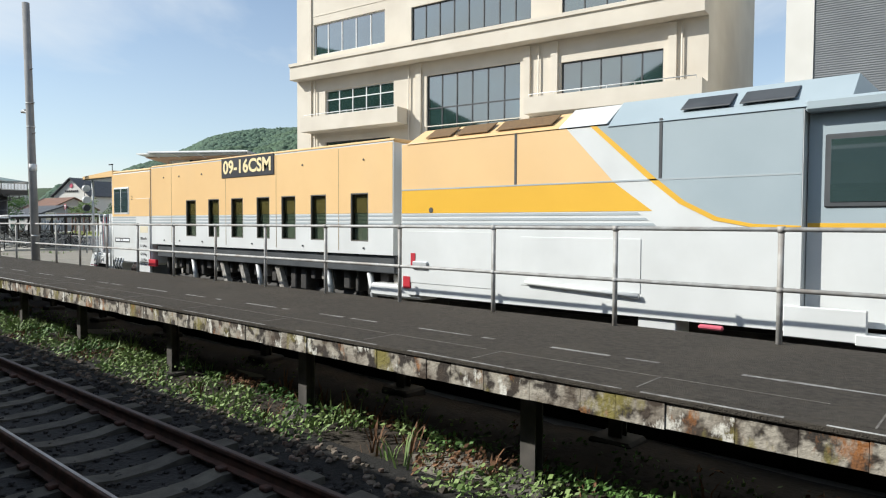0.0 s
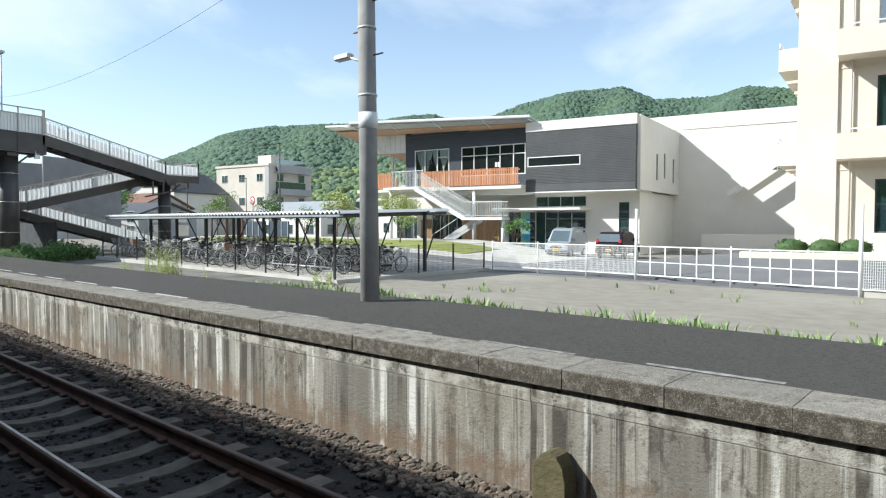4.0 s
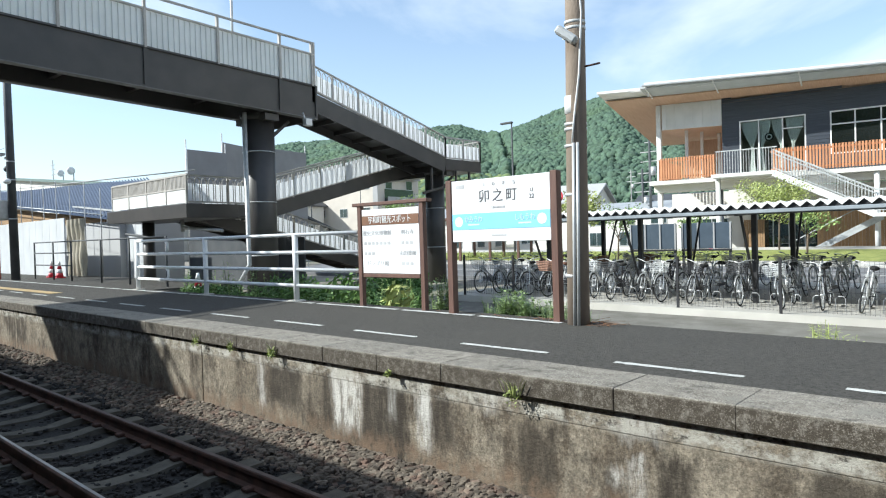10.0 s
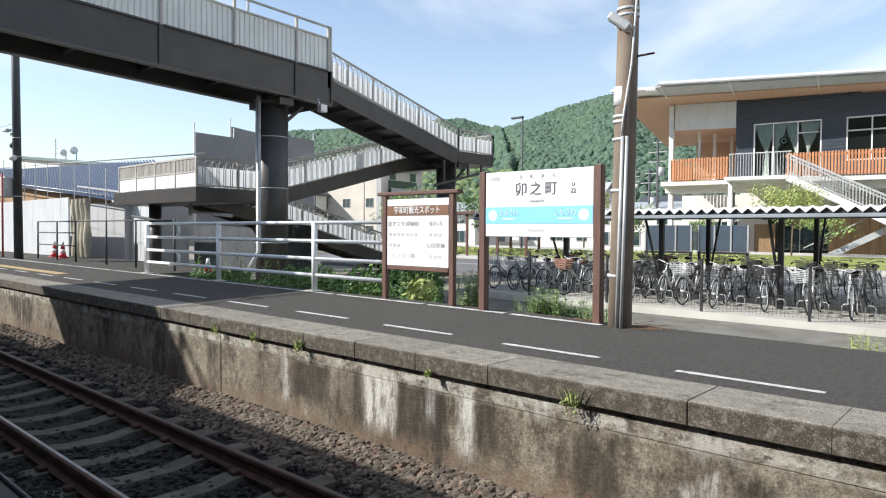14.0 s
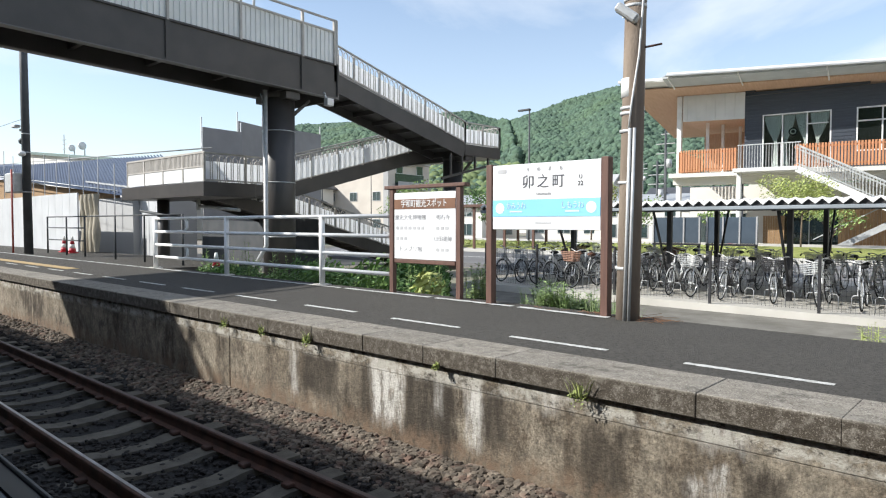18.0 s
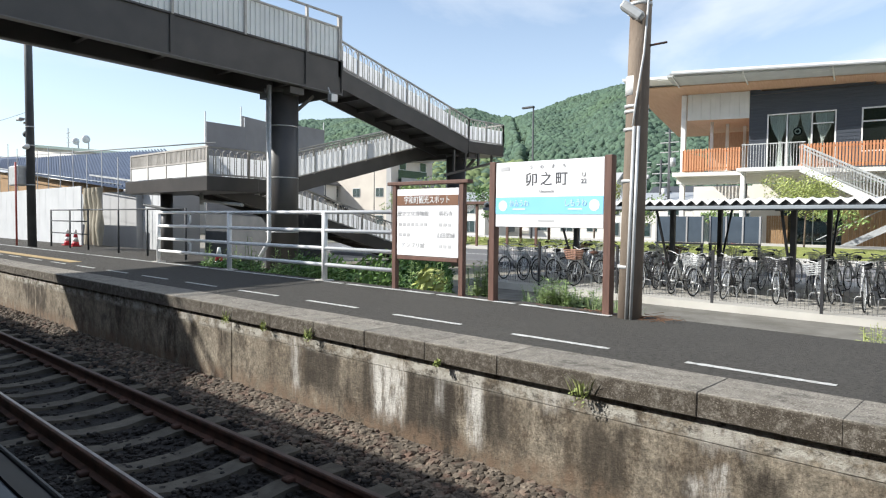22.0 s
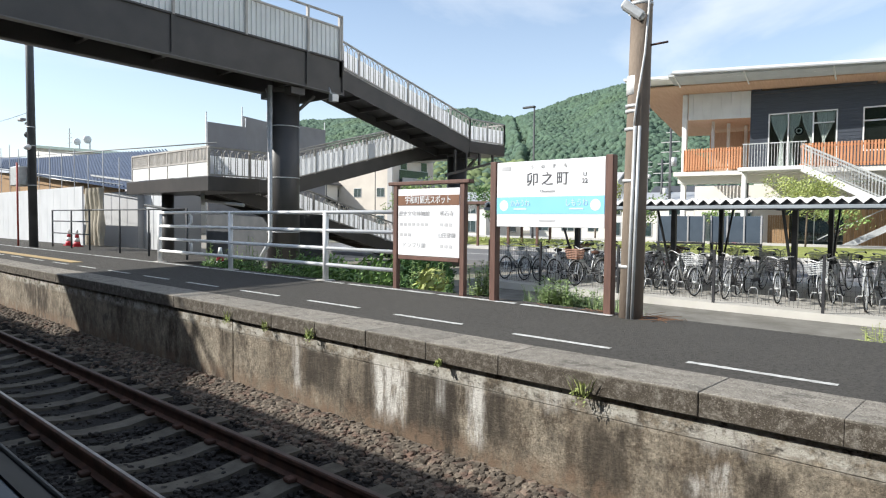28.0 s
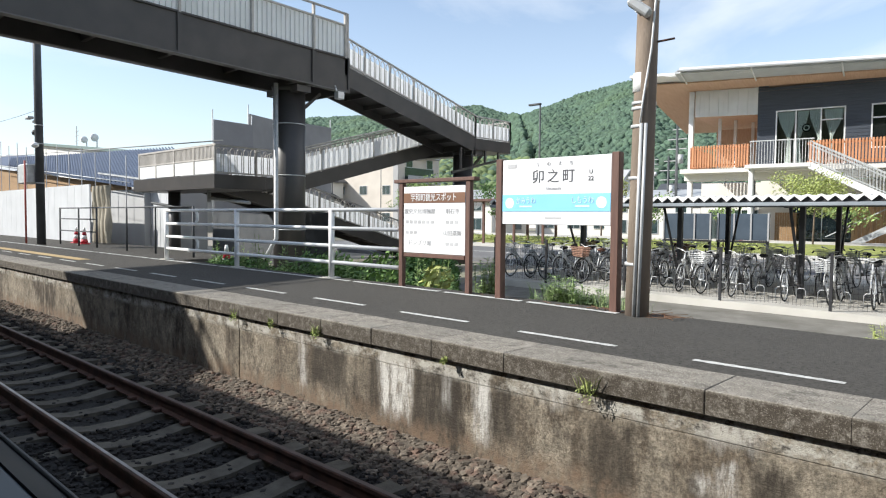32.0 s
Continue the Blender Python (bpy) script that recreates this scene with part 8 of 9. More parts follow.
bush = [B(), B(), B()]
for i in range(60):
    x, y = rng.uniform(-76.2, -67.6), rng.uniform(7.9, 10.4)
    x = min(x, -60.5 - 0.895 * y)
    h = rng.uniform(0.35, 0.75) * (0.7 if x < -73 else 1.0)
    leafy(bush[i % 2], (x, y, bank_z(y) + h * 0.5), (rng.uniform(0.35, 0.6), rng.uniform(0.3, 0.5), h * 0.6), 230, rng, rng.uniform(0.045, 0.075))
for i in range(46):
    x, y = rng.uniform(-73.5, -69.0), rng.uniform(9.2, 11.8)
    x = min(x, -60.6 - 0.895 * y)
    h = rng.uniform(0.45, 0.8)
    leafy(bush[i % 2], (x, y, bank_z(y) + h * 0.5), (rng.uniform(0.4, 0.65), rng.uniform(0.35, 0.55), h * 0.6), 260, rng, rng.uniform(0.045, 0.08))
for i in range(34):
    y = rng.uniform(9.9, 15.2)
    x = -69.35 - 0.875 * (y - 9.87) - rng.uniform(0.0, 1.3)
    h = rng.uniform(0.75, 1.25)
    leafy(bush[i % 2], (x, y, bank_z(y) + h * 0.5), (0.45, 0.5, h * 0.55), 260, rng, rng.uniform(0.05, 0.08))
for i in range(110):
    x, y = rng.uniform(-76, -67.5), rng.uniform(7.7, 10)
    x = min(x, -60.2 - 0.895 * y)
    stalk(bush[2 if i % 4 else 0], rng, x, y, bank_z(y), rng.uniform(0.4, 0.95), 34)
for b, m, lab in ((bush[0], M_LEAF, "dense dark green bushes behind the white fence"), (bush[1], mat("mid_green_leaves", (0.14, 0.24, 0.055), (0.09, 0.175, 0.035), 2.0, 0.6, vary=0.4, island=True), "mid-green bushes behind the white fence"), (bush[2], M_WEED, "tall light green weeds behind the white fence")):
    solid("bushes", b, m, lab, "bushes", kind="stuff")
b = B()
leafy(b, (-67.35, 7.7, 1.05), (0.3, 0.25, 0.25), 160, rng, 0.075)
solid("yellow_green_bush", b, M_YLEAF, "small yellow-green leafy bush by the information board", "bush")
b = B()
for i in range(70):
    y = rng.uniform(7.45, 8.7)
    stalk(b, rng, rng.gauss(-64.85, 0.27), y, bank_z(y), rng.uniform(0.2, 0.50), 44)
for i in range(60):
    y = rng.uniform(7.4, 8.5)
    tuft(b, rng, rng.gauss(-64.8, 0.33), y, bank_z(y), rng.uniform(0.25, 0.5), 14, 0.12, 0.003)
for i in range(14):
    stalk(b, rng, -66.25 + rng.gauss(0, 0.09), 7.6 + rng.uniform(-0.1, 0.2), 0.78, rng.uniform(0.35, 0.7), 34)
for x, y, h in ((-66.2, 7.5, 0.55), (-66.15, 7.45, 0.62), (-66.25, 7.55, 0.4)):
    stalk(b, rng, x, y, 0.8, h, 36)
solid("tall_weeds", b, mat("pale_feathery_weed", (0.30, 0.38, 0.17), (0.21, 0.30, 0.11), 2.0, 0.7, vary=0.35, island=True), "light green weeds behind the name board", "weeds", kind="stuff")
b = B()
for i in range(44):
    x, y = rng.gauss(-57.0, 0.6), rng.uniform(10.3, 10.9)
    stalk(b, rng, x, y, 0.06, rng.uniform(0.7, 1.4), 60)
for x in (-61.8, -61.6, -59.2, -53.0, -52.3):
    for k in range(8):
        stalk(b, rng, x + rng.uniform(-0.25, 0.25), 11.4 + rng.uniform(-0.2, 0.2) + (2.4 if x > -54 else 0), 0.05, rng.uniform(0.2, 0.55), 18)
solid("roadside_weeds", b, M_YLEAF, "tall yellow-green weeds along the concrete kerb", "weeds", kind="stuff")
b = B()
for i in range(420):
    x = rng.uniform(-48, -33) if i < 230 else rng.uniform(-30.5, -10)
    y = 7.45 + abs(rng.gauss(0, 0.5)) if x < -31 else rng.uniform(9.9, 13)
    tuft(b, rng, x, y, bank_z(y) if x < -31 else 0.05, rng.uniform(0.08, 0.22), 9, 0.18)
for i in range(240):
    x, y = rng.uniform(-50, -26), rng.uniform(10, 20.5)
    if noise.noise(Vector((x * 0.25, y * 0.4, 2))) > 0.18:
        tuft(b, rng, x, y, 0.06, rng.uniform(0.08, 0.22), 8, 0.2)
solid("yard_weeds", b, M_WEED, "patchy green weeds at the edge of the yard", "weeds", kind="stuff")
for x, s in ((-67.72, 1.3), (-66.84, 1.0), (-65.95, 1.3), (-62.52, 1.7), (-64.0, 0.5), (-57.7, 0.8), (-51.3, 0.6)):
    b = B()
    tuft(b, rng, 0, 0, 0, 0.10 * s, 22, 0.05 * s, 0.005)
    leafy(b, (0, -0.02, 0.0), (0.06 * s, 0.04, 0.06 * s), 46, rng, 0.016)
    solid("wall_weed", b, M_YLEAF, "small yellow-green weed growing from the wall joint", "weed", "wall weeds", at=(x, LIP - 0.03, 0.735))
b = B()
for k in range(9):
    b.path([(-0.05 + rng.uniform(-0.3, 0.3), rng.uniform(-0.1, 0.1), 0.0), (rng.uniform(-0.2, 0.25), rng.uniform(-0.1, 0.1), 0.07), (rng.uniform(-0.25, 0.3), rng.uniform(-0.1, 0.15), rng.uniform(0.02, 0.12))], 0.003, n=3)
for k in range(26):
    x, y = rng.uniform(-3.2, 0.25), rng.uniform(0.0, 0.2)
    b.path([(x, y, 0.03), (x + rng.uniform(-0.09, 0.09), y + rng.uniform(-0.05, 0.05), rng.uniform(0.04, 0.07)), (x + rng.uniform(-0.14, 0.14), y + rng.uniform(-0.05, 0.05), 0.035)], 0.003, n=3)
solid("dead_vines", b, M_DRY, "dry vine stems at the foot of the pole", "weeds", at=(-63.2, 7.05, ZP))


solid("kerb_apron", B().add([(x, y, 0.0) for x, y in ((-72.3, 9.95), (-52.6, 9.95), (-52.6, 14.35), (-72.3, 14.35))] + [(-72.3, 9.95, 0.09), (-52.6, 9.95, 0.07), (-52.6, 14.35, 0.07), (-72.3, 14.35, 0.20)], [(3, 2, 1, 0), (4, 5, 6, 7), (0, 1, 5, 4), (1, 2, 6, 5), (2, 3, 7, 6), (3, 0, 4, 7)]), mat("cracked_grey_concrete", (0.20, 0.19, 0.168), (0.125, 0.118, 0.10), 1.4, 0.92, bump=0.6, bscale=30, c3=(0.11, 0.10, 0.08), scale3=2.5, amount3=0.5), "cracked grey concrete strip before the kerb", "pavement", kind="structure")


# ---- trees ----
def tree(at, h, r, leaf_m, label, seed, n=1500, leaf=0.10, trunk=0.08, low=0.35):
    rr = random.Random(seed)
    t = thing("tree", label, "tree", at=at)
    b = B().tube((0, 0, -0.1), (0.05, 0, h * (low + 0.1)), trunk, trunk * 0.7, n=9)
    tops = []
    for k in range(7):
        a = k * 2.4
        p = Vector((0.05, 0, h * (low + 0.05 * (k % 3))))
        q = p + Vector((math.cos(a) * r * 0.75, math.sin(a) * r * 0.75, h * rr.uniform(0.57 - low, 0.85 - low)))
        b.tube(p, q, trunk * 0.45, trunk * 0.15, n=6)
        tops.append(q)
    part("trunk", b, M_BARK, t)
    c = B()
    for q in tops + [Vector((0, 0, h * 0.85))]:
        for _ in range(3):
            o = q + Vector((rr.gauss(0, r * 0.28), rr.gauss(0, r * 0.28), rr.gauss(0, r * 0.2)))
            leafy(c, o, (r * 0.42, r * 0.42, r * 0.34), n // 24, rr, leaf)
    part("crown", c, leaf_m, t)
    return t


tree((-68.45, 33.6, 0.6), 3.55, 1.35, M_YLEAF, "young yellow-green round-topped street tree", 1, 5200, 0.055, 0.045, 0.55)
tree((-74.8, 30.0, 0.6), 2.7, 0.9, M_WEED, "slender young street tree with sparse leaves", 2, 600, 0.08, 0.05)
tree((-66.9, 32.0, 0.7), 2.2, 0.8, M_WEED, "slender young street tree with sparse leaves", 3, 330, 0.08, 0.05)
tree((-71.7, 31.5, 0.7), 2.3, 0.7, M_WEED, "slender young street tree with sparse leaves", 4, 300, 0.08, 0.05)
tree((-90.5, 38.0, 0.05), 4.5, 1.3, M_LEAF, "small green street tree", 5, 1400, 0.10, 0.06)
tree((-97.0, 36.0, 0.05), 5.0, 1.6, M_WEED, "small light green street tree", 6, 1600, 0.11, 0.07)
tree((-83.0, 40.0, 0.05), 5.2, 1.5, M_YLEAF, "light green street tree", 7, 1600, 0.11, 0.07)
tree((-110, 30, 0.05), 6.0, 2.2, M_LEAF, "broad dark green tree", 8, 2200, 0.13, 0.1)
tree((-60.9, 37.2, 0.05), 2.6, 0.8, M_LEAF, "small dark green shrub tree by the entrance", 9, 900, 0.08, 0.05)
b = B()
leafy(b, (0, 0, 0.55), (0.7, 0.5, 0.6), 420, rng, 0.05)
for k in range(60):
    stalk(b, rng, rng.gauss(0, 0.35), rng.gauss(0, 0.3), 0.0, rng.uniform(0.9, 1.9), 26)
solid("dry_shrub", b, mat("olive_brown_leaves", (0.17, 0.16, 0.06), (0.12, 0.10, 0.05), 2.0, 0.8, vary=0.4, island=True), "olive-brown weedy shrub at the fence", "shrub", at=(-36.0, 20.2, 0.05))
solid("lawn", slope_sheet(-92, -59.5, 29.9, 33.4, 0.05), mat("dry_lawn", (0.27, 0.29, 0.085), (0.19, 0.22, 0.055), 3, 0.95, bump=1.0, bscale=60), "yellow-green strip of lawn", "lawn", kind="structure")
b = B()
for i in range(26):
    leafy(b, (-86.5 + 0.65 * i, 31.0, street_z(-86.5 + 0.65 * i, 31.0) + 0.2), (0.42, 0.3, 0.22), 60, rng, 0.06)
solid("low_hedge", b, M_YLEAF, "low yellow-green hedge along the street", "hedge", kind="stuff")


# ---- houses and buildings across the town ----
def house(at, rz, w, d, h, roof_h, wall_m, roof_m, label, cols=3, floors=2, flat=False):
    o = thing("house" if not flat else "apartment_block", label, "building", at=at, rz=rz)
    part("wall", B().box(0, 0, 0, w, d, h), wall_m, o)
    if flat:
        part("roof", B().box(-0.15, -0.15, h, w + 0.15, d + 0.15, h + 0.4, 0.03), wall_m, o)
        part("stair_head", B().box(w * 0.55, d * 0.3, h + 0.4, w * 0.8, d * 0.6, h + 2.2, 0.03), wall_m, o)
    else:
        part("roof", B().prism([(-0.5, h - 0.15), (d / 2, h + roof_h), (d + 0.5, h - 0.15), (d + 0.5, h - 0.35), (d / 2, h + roof_h - 0.2), (-0.5, h - 0.35)], -0.5, w + 0.5, axis="x"), roof_m, o)
        part("gable", B().prism([(0.05, h - 0.1), (d / 2, h + roof_h - 0.25), (d - 0.05, h - 0.1)], 0.05, w - 0.05, axis="x"), wall_m, o)
    fh = h / floors
    for f in range(floors):
        for c in range(cols):
            u = w * (c + 0.5) / cols
            z = fh * f + fh * 0.35
            q = part("window", B().box(u - 0.75, -0.06, z, u + 0.75, 0.0, z + 1.35, 0.01), M_ALU, o)
            part("pane", B().box(u - 0.68, -0.075, z + 0.07, u - 0.03, -0.061, z + 1.28), M_GLASS, q)
            part("pane", B().box(u + 0.03, -0.075, z + 0.07, u + 0.68, -0.061, z + 1.28), M_GLASS, q)
        for c in range(2):
            v = d * (c + 0.5) / 2
            z = fh * f + fh * 0.35
            q = part("window", B().box(w, v - 0.8, z, w + 0.06, v + 0.8, z + 1.4, 0.01), M_ALU, o)
            part("pane", B().box(w + 0.061, v - 0.72, z + 0.07, w + 0.075, v + 0.72, z + 1.33), M_GLASS, q)
    return o


M_BEIGE = mat("beige_house_wall", (0.62, 0.57, 0.50), (0.55, 0.50, 0.44), 0.5, 0.85)
M_HGREY = mat("grey_house_wall", (0.42, 0.42, 0.42), (0.37, 0.37, 0.37), 0.5, 0.85)
M_ROOFDARK = mat("dark_tile_roof", (0.07, 0.075, 0.085), (0.05, 0.053, 0.06), 1.2, 0.6, stretch=(1, 4, 1))
M_ROOFBROWN = mat("brown_tile_roof", (0.20, 0.10, 0.06), (0.15, 0.075, 0.05), 1.2, 0.7)
apt = house((-144.0, 63.5, 0), 8, 13.5, 10, 12.0, 0, M_BEIGE, M_HGREY, "beige three-storey apartment block with grey side balconies", 3, 3, True)
for z in (3.2, 7.2, 11.0):
    part("balcony", B().box(13.5, 1.0, z - 0.1, 14.6, 9.0, z + 0.05).box(14.5, 1.0, z + 0.05, 14.6, 9.0, z + 1.0), M_HGREY, apt)
    part("window_band", B().box(13.52, 1.5, z + 0.1, 13.56, 8.5, z + 2.2), M_GLASS, apt)
part("grey_band", B().box(12.6, -0.08, 0, 13.5, -0.001, 12.0), M_HGREY, apt)
wh = house((-150.3, 60.3, 0), -72, 12, 10, 7.5, 3.5, M_OFFWHITE, M_ROOFDARK, "white gabled hall with a dark tiled roof", 2, 1)
for k in range(7):
    part("letter_bar", B().box(12.02, 3.2 + 0.55 * k, 8.1, 12.06, 3.6 + 0.55 * k, 8.5), M_TEXT, wh)
part("red_emblem", B().tube((12.02, 5.0, 9.4), (12.07, 5.0, 9.4), 0.45, n=16), M_PINK, wh)
# (x, y, rz, w, d, h, roof height, wall, roof)
for x, y, rz, w, d, h, rh, wm, rm, lab in (
        (-104, 62, 12, 9, 8, 5.6, 2.0, M_OFFWHITE, M_HGREY, "white two-storey house with a low grey roof"),
        (-150, 118, 8, 11, 9, 9.5, 2.6, M_OFFWHITE, M_HGREY, "white house with a pale gable high on the slope"),
        (-124, 92, 20, 12, 9, 5.4, 2.2, M_HGREY, M_ROOFDARK, "grey house with a dark tiled roof"),
        (-118, 55, 8, 12, 8, 4.2, 1.2, M_OFFWHITE, M_ROOFGREY, "low pale shop building with a grey metal roof"),
        (-93, 58, 8, 9, 8, 4.0, 1.0, M_OFFWHITE, M_ROOFGREY, "low white shop building"),
        (-136, 40, 8, 10, 8, 4.6, 2.0, M_BEIGE, M_ROOFBROWN, "beige house with a brown tiled roof"),
        (-150, 30, 8, 12, 9, 4.8, 2.2, M_OFFWHITE, M_ROOFDARK, "pale house with a dark tiled roof"),
        (-122, 34, 8, 9, 8, 3.4, 1.4, M_HGREY, M_ROOFDARK, "small grey house with a dark tiled roof"),
        (-190, 60, 8, 16, 10, 6.4, 2.5, M_BEIGE, M_ROOFDARK, "beige house with a dark roof far off"),
        (-176, 84, 14, 14, 10, 6.0, 2.5, M_OFFWHITE, M_ROOFDARK, "white house with a dark roof far off"),
        (-205, 34, 8, 20, 10, 6.6, 2.0, M_HGREY, M_ROOFGREY, "long grey building far off"),
        (-168, 18, 8, 16, 9, 6.2, 1.8, M_BEIGE, M_ROOFGREY, "beige building with a grey roof beyond the works"),
        (-108, 100, 8, 12, 9, 5.8, 2.2, M_OFFWHITE, M_ROOFDARK, "white house below the hill"),
        (-90, 105, 8, 12, 9, 5.4, 2.2, M_BEIGE, M_ROOFDARK, "beige house below the hill")):
    house((x, y, 0), rz, w, d, h, rh, wm, rm, lab)

# building works behind the ramp
M_HOARD = mat("white_hoarding_steel", (0.58, 0.59, 0.60), (0.52, 0.53, 0.54), 1.0, 0.5)
solid("forecourt", B().box(-130, 7.305, 0.3, -78.6, 11.6, 0.75), M_ASPHALT, "raised dark asphalt beside the platform end", "pavement", kind="structure")
hoard = thing("site_hoarding", "white steel hoarding panels round a building site", "hoarding", at=(0, 11.0, 0.0))
for k in range(16):
    x = -92.5 - 0.98 * k
    part("hoarding_panel", B().box(x - 0.97, -0.03, 0.74, x, 0.03, 3.42, 0.008), M_HOARD, hoard)
for k in range(8):
    x = -88.6 - 0.95 * k
    if x > -97:
        part("hoarding_panel", B().box(x - 0.94, 2.2, 0.0, x, 2.26, 3.2, 0.008), M_HOARD, hoard)
tp = B()
vs, fs = [], []
for i in range(25):
    for j in range(9):
        vs.append((-91.9 + 1.9 * i / 24, 10.9 + 0.10 * math.sin(i * 1.1) + 0.05 * math.sin(j + i), 0.8 + 2.5 * j / 8))
for i in range(24):
    for j in range(8):
        a = i * 9 + j
        fs.append((a, a + 9, a + 10, a + 1))
solid("tarpaulin", tp.add(vs, fs, smooth=True), M_TARP, "hanging dusty beige tarpaulin sheet", "tarpaulin")
works = thing("blue_roofed_building", "building under repair with a dark blue ribbed metal roof", "building")
part("wall", B().box(-118, 12.9, 0, -91.2, 16.0, 3.25), M_HGREY, works)
part("timber_strip", B().prism([(-118, 3.26), (-93, 3.26), (-93, 3.45), (-104.1, 4.3), (-118, 5.4)], 12.95, 13.05, axis="y"), M_WOOD, works, "bare timber gable boards")
def roof_z(x, y):
    """Height of the tilted blue roof."""
    return 4.56 + (0.4244 * (y - 12.5) - 0.0808 * (x + 104.12)) / 0.9019


TOPA, TOPB = (-110.5, 14.32), (-100.3, 16.0)
vs = []
for dz in (0.0, -0.12):
    for x, y in ((-118.0, 12.5), (-90.9, 12.5), (-90.9, 16.9), TOPB, TOPA, (-118.0, 13.9)):
        vs.append((x, y, roof_z(x, y) + dz))
rb = part("roof", B().add(vs, [tuple(range(6)), tuple(range(11, 5, -1))] + [(i, (i + 1) % 6, (i + 1) % 6 + 6, i + 6)[::-1] for i in range(6)]), M_TILEBLUE, works, "dark blue ribbed metal roof")
for k in range(66):
    x = -112.0 + 0.45 * k
    s1 = (1.82 + (x + 110.5) * 0.165) / 0.465
    s0 = max(0.0, x + 91.0)
    if s1 - s0 > 0.4:
        xb, yb, xt, yt = x - s0, 12.5 + 0.3 * s0, x - s1, 12.5 + 0.3 * s1
        part("roof_seam", B().beam((xb, yb, roof_z(xb, yb) + 0.02), (xt, yt, roof_z(xt, yt) + 0.02), 0.05, 0.06), M_TILEBLUE, rb)
part("snow_guard", B().beam((-96.9, 12.9, roof_z(-96.9, 12.9) + 0.1), (-91.0, 12.9, roof_z(-91.0, 12.9) + 0.1), 0.06, 0.08), M_GALV, rb, "bright snow guard bar")
far = thing("aerial_building", "pale building with a green roof edge, aerials and dishes", "building", at=(0, 32, 0))
part("wall", B().prism([(-176, 0), (-140, 0), (-140, 9.3), (-176, 12.7)], 0, 10, axis="y"), M_OFFWHITE, far)
part("roof", B().prism([(-176.5, 12.72), (-139.0, 9.2), (-139.0, 9.55), (-176.5, 13.1)], -0.6, 10.5, axis="y"), mat("green_roof_edge", (0.16, 0.22, 0.21), (0.13, 0.18, 0.17), 2, 0.6), far, "green metal roof")
for x, r in ((-155.6, 0.46), (-151.9, 0.52)):
    d = part("dish", B().blob((x, -0.3, 12.0), 0.2, r, r, 1, 14, 8, 0.0), M_WHITE, far, "white satellite dish")
    part("dish_post", B().tube((x, 0, 10.6), (x, 0, 12.0), 0.08, n=6), M_GALV, d)
am = B().tube((-160, 0.2, 11.2), (-160, 0.2, 14.2), 0.06, n=5)
for z in (12.2, 12.9, 13.5):
    am.tube((-160.7, 0.2, z), (-159.3, 0.2, z), 0.05, n=4)
part("aerial", am, M_HGREY, far)
sc = thing("scaffolding", "grey tube scaffolding along the blue roof", "scaffolding", at=(0, 12.1, 0))
for k in range(12):
    x = -91.2 - 1.9 * k
    part("standard", B().tube((x, 0, 0.7), (x, 0, roof_z(x, 14.6) + 0.35 + 0.25 * (k % 2)), 0.024, n=6), M_HGREY, sc)
part("ledger", B().tube((-114, 0.05, 5.95), (-82.5, 0.05, 4.78), 0.026, n=6), M_HGREY, sc)
part("ledger", B().tube((-114, 0.05, 5.4), (-91, 0.05, 3.5), 0.026, n=6), M_GALV, sc)
sh = thing("sheeted_scaffold", "grey mesh sheets on a scaffold", "scaffolding", at=(0, 15.2, 0))
for p, q, h in (((-89.0, 0.0), (-89.3, 2.2), 6.5), ((-90.3, 2.6), (-91.2, 4.6), 7.2), ((-91.2, 4.6), (-92.0, 9.0), 7.3)):
    pn = Vector((q[1] - p[1], p[0] - q[0], 0)).normalized() * 0.02
    vs = []
    for z in (1.5, h):
        for e in (-1, 1):
            vs += [(p[0] + e * pn.x, p[1] + e * pn.y, z), (q[0] + e * pn.x, q[1] + e * pn.y, z)]
    part("sheet", B().add(vs, [(0, 1, 5, 4), (3, 2, 6, 7), (2, 0, 4, 6), (1, 3, 7, 5), (4, 5, 7, 6), (1, 0, 2, 3)]), M_MESH, sh)
    for x, y in (p, q):
        part("standard", B().tube((x, y - 0.05, 0), (x, y - 0.05, h + 0.45), 0.028, n=6), M_GALV, sh)
part("base_sheet", B().box(-88.9, -0.1, 0.0, -80.0, -0.05, 2.2), M_MDARK, sh)
for x, y in ((-92.2, 10.3), (-90.9, 10.2), (-75.2, 8.3)):
    cn = thing("traffic_cone", "red and white striped traffic cone", "traffic cone", "traffic cones", at=(x, y, 0.755 if x < -80 else bank_z(8.3)))
    part("base", B().box(-0.19, -0.19, 0, 0.19, 0.19, 0.04, 0.01), M_RED, cn)
    for k in range(4):
        z0, z1 = 0.04 + 0.17 * k, 0.21 + 0.17 * k
        part("band", B().tube((0, 0, z0), (0, 0, z1), 0.15 - 0.17 * (z0 - 0.04), 0.15 - 0.17 * (z1 - 0.04), n=16), M_WHITE if k % 2 else M_RED, cn)
bf = thing("black_pipe_fence", "dark pipe fence at the end of the platform", "fence", at=(0, 9.5, 0.0))
for x in (-91.7, -89.4, -87.4, -84.5, -82.1, -79.4):
    part("fence_post", B().tube((x, 0, 0.7), (x, 0, 2.32), 0.035, n=8), M_MDARK, bf)
for z in (2.3, 1.85, 1.35):
    part("fence_rail", B().tube((-91.7, 0, z), (-79.4 if z > 2 else -87.4, 0, z), 0.025, n=8), M_MDARK, bf)
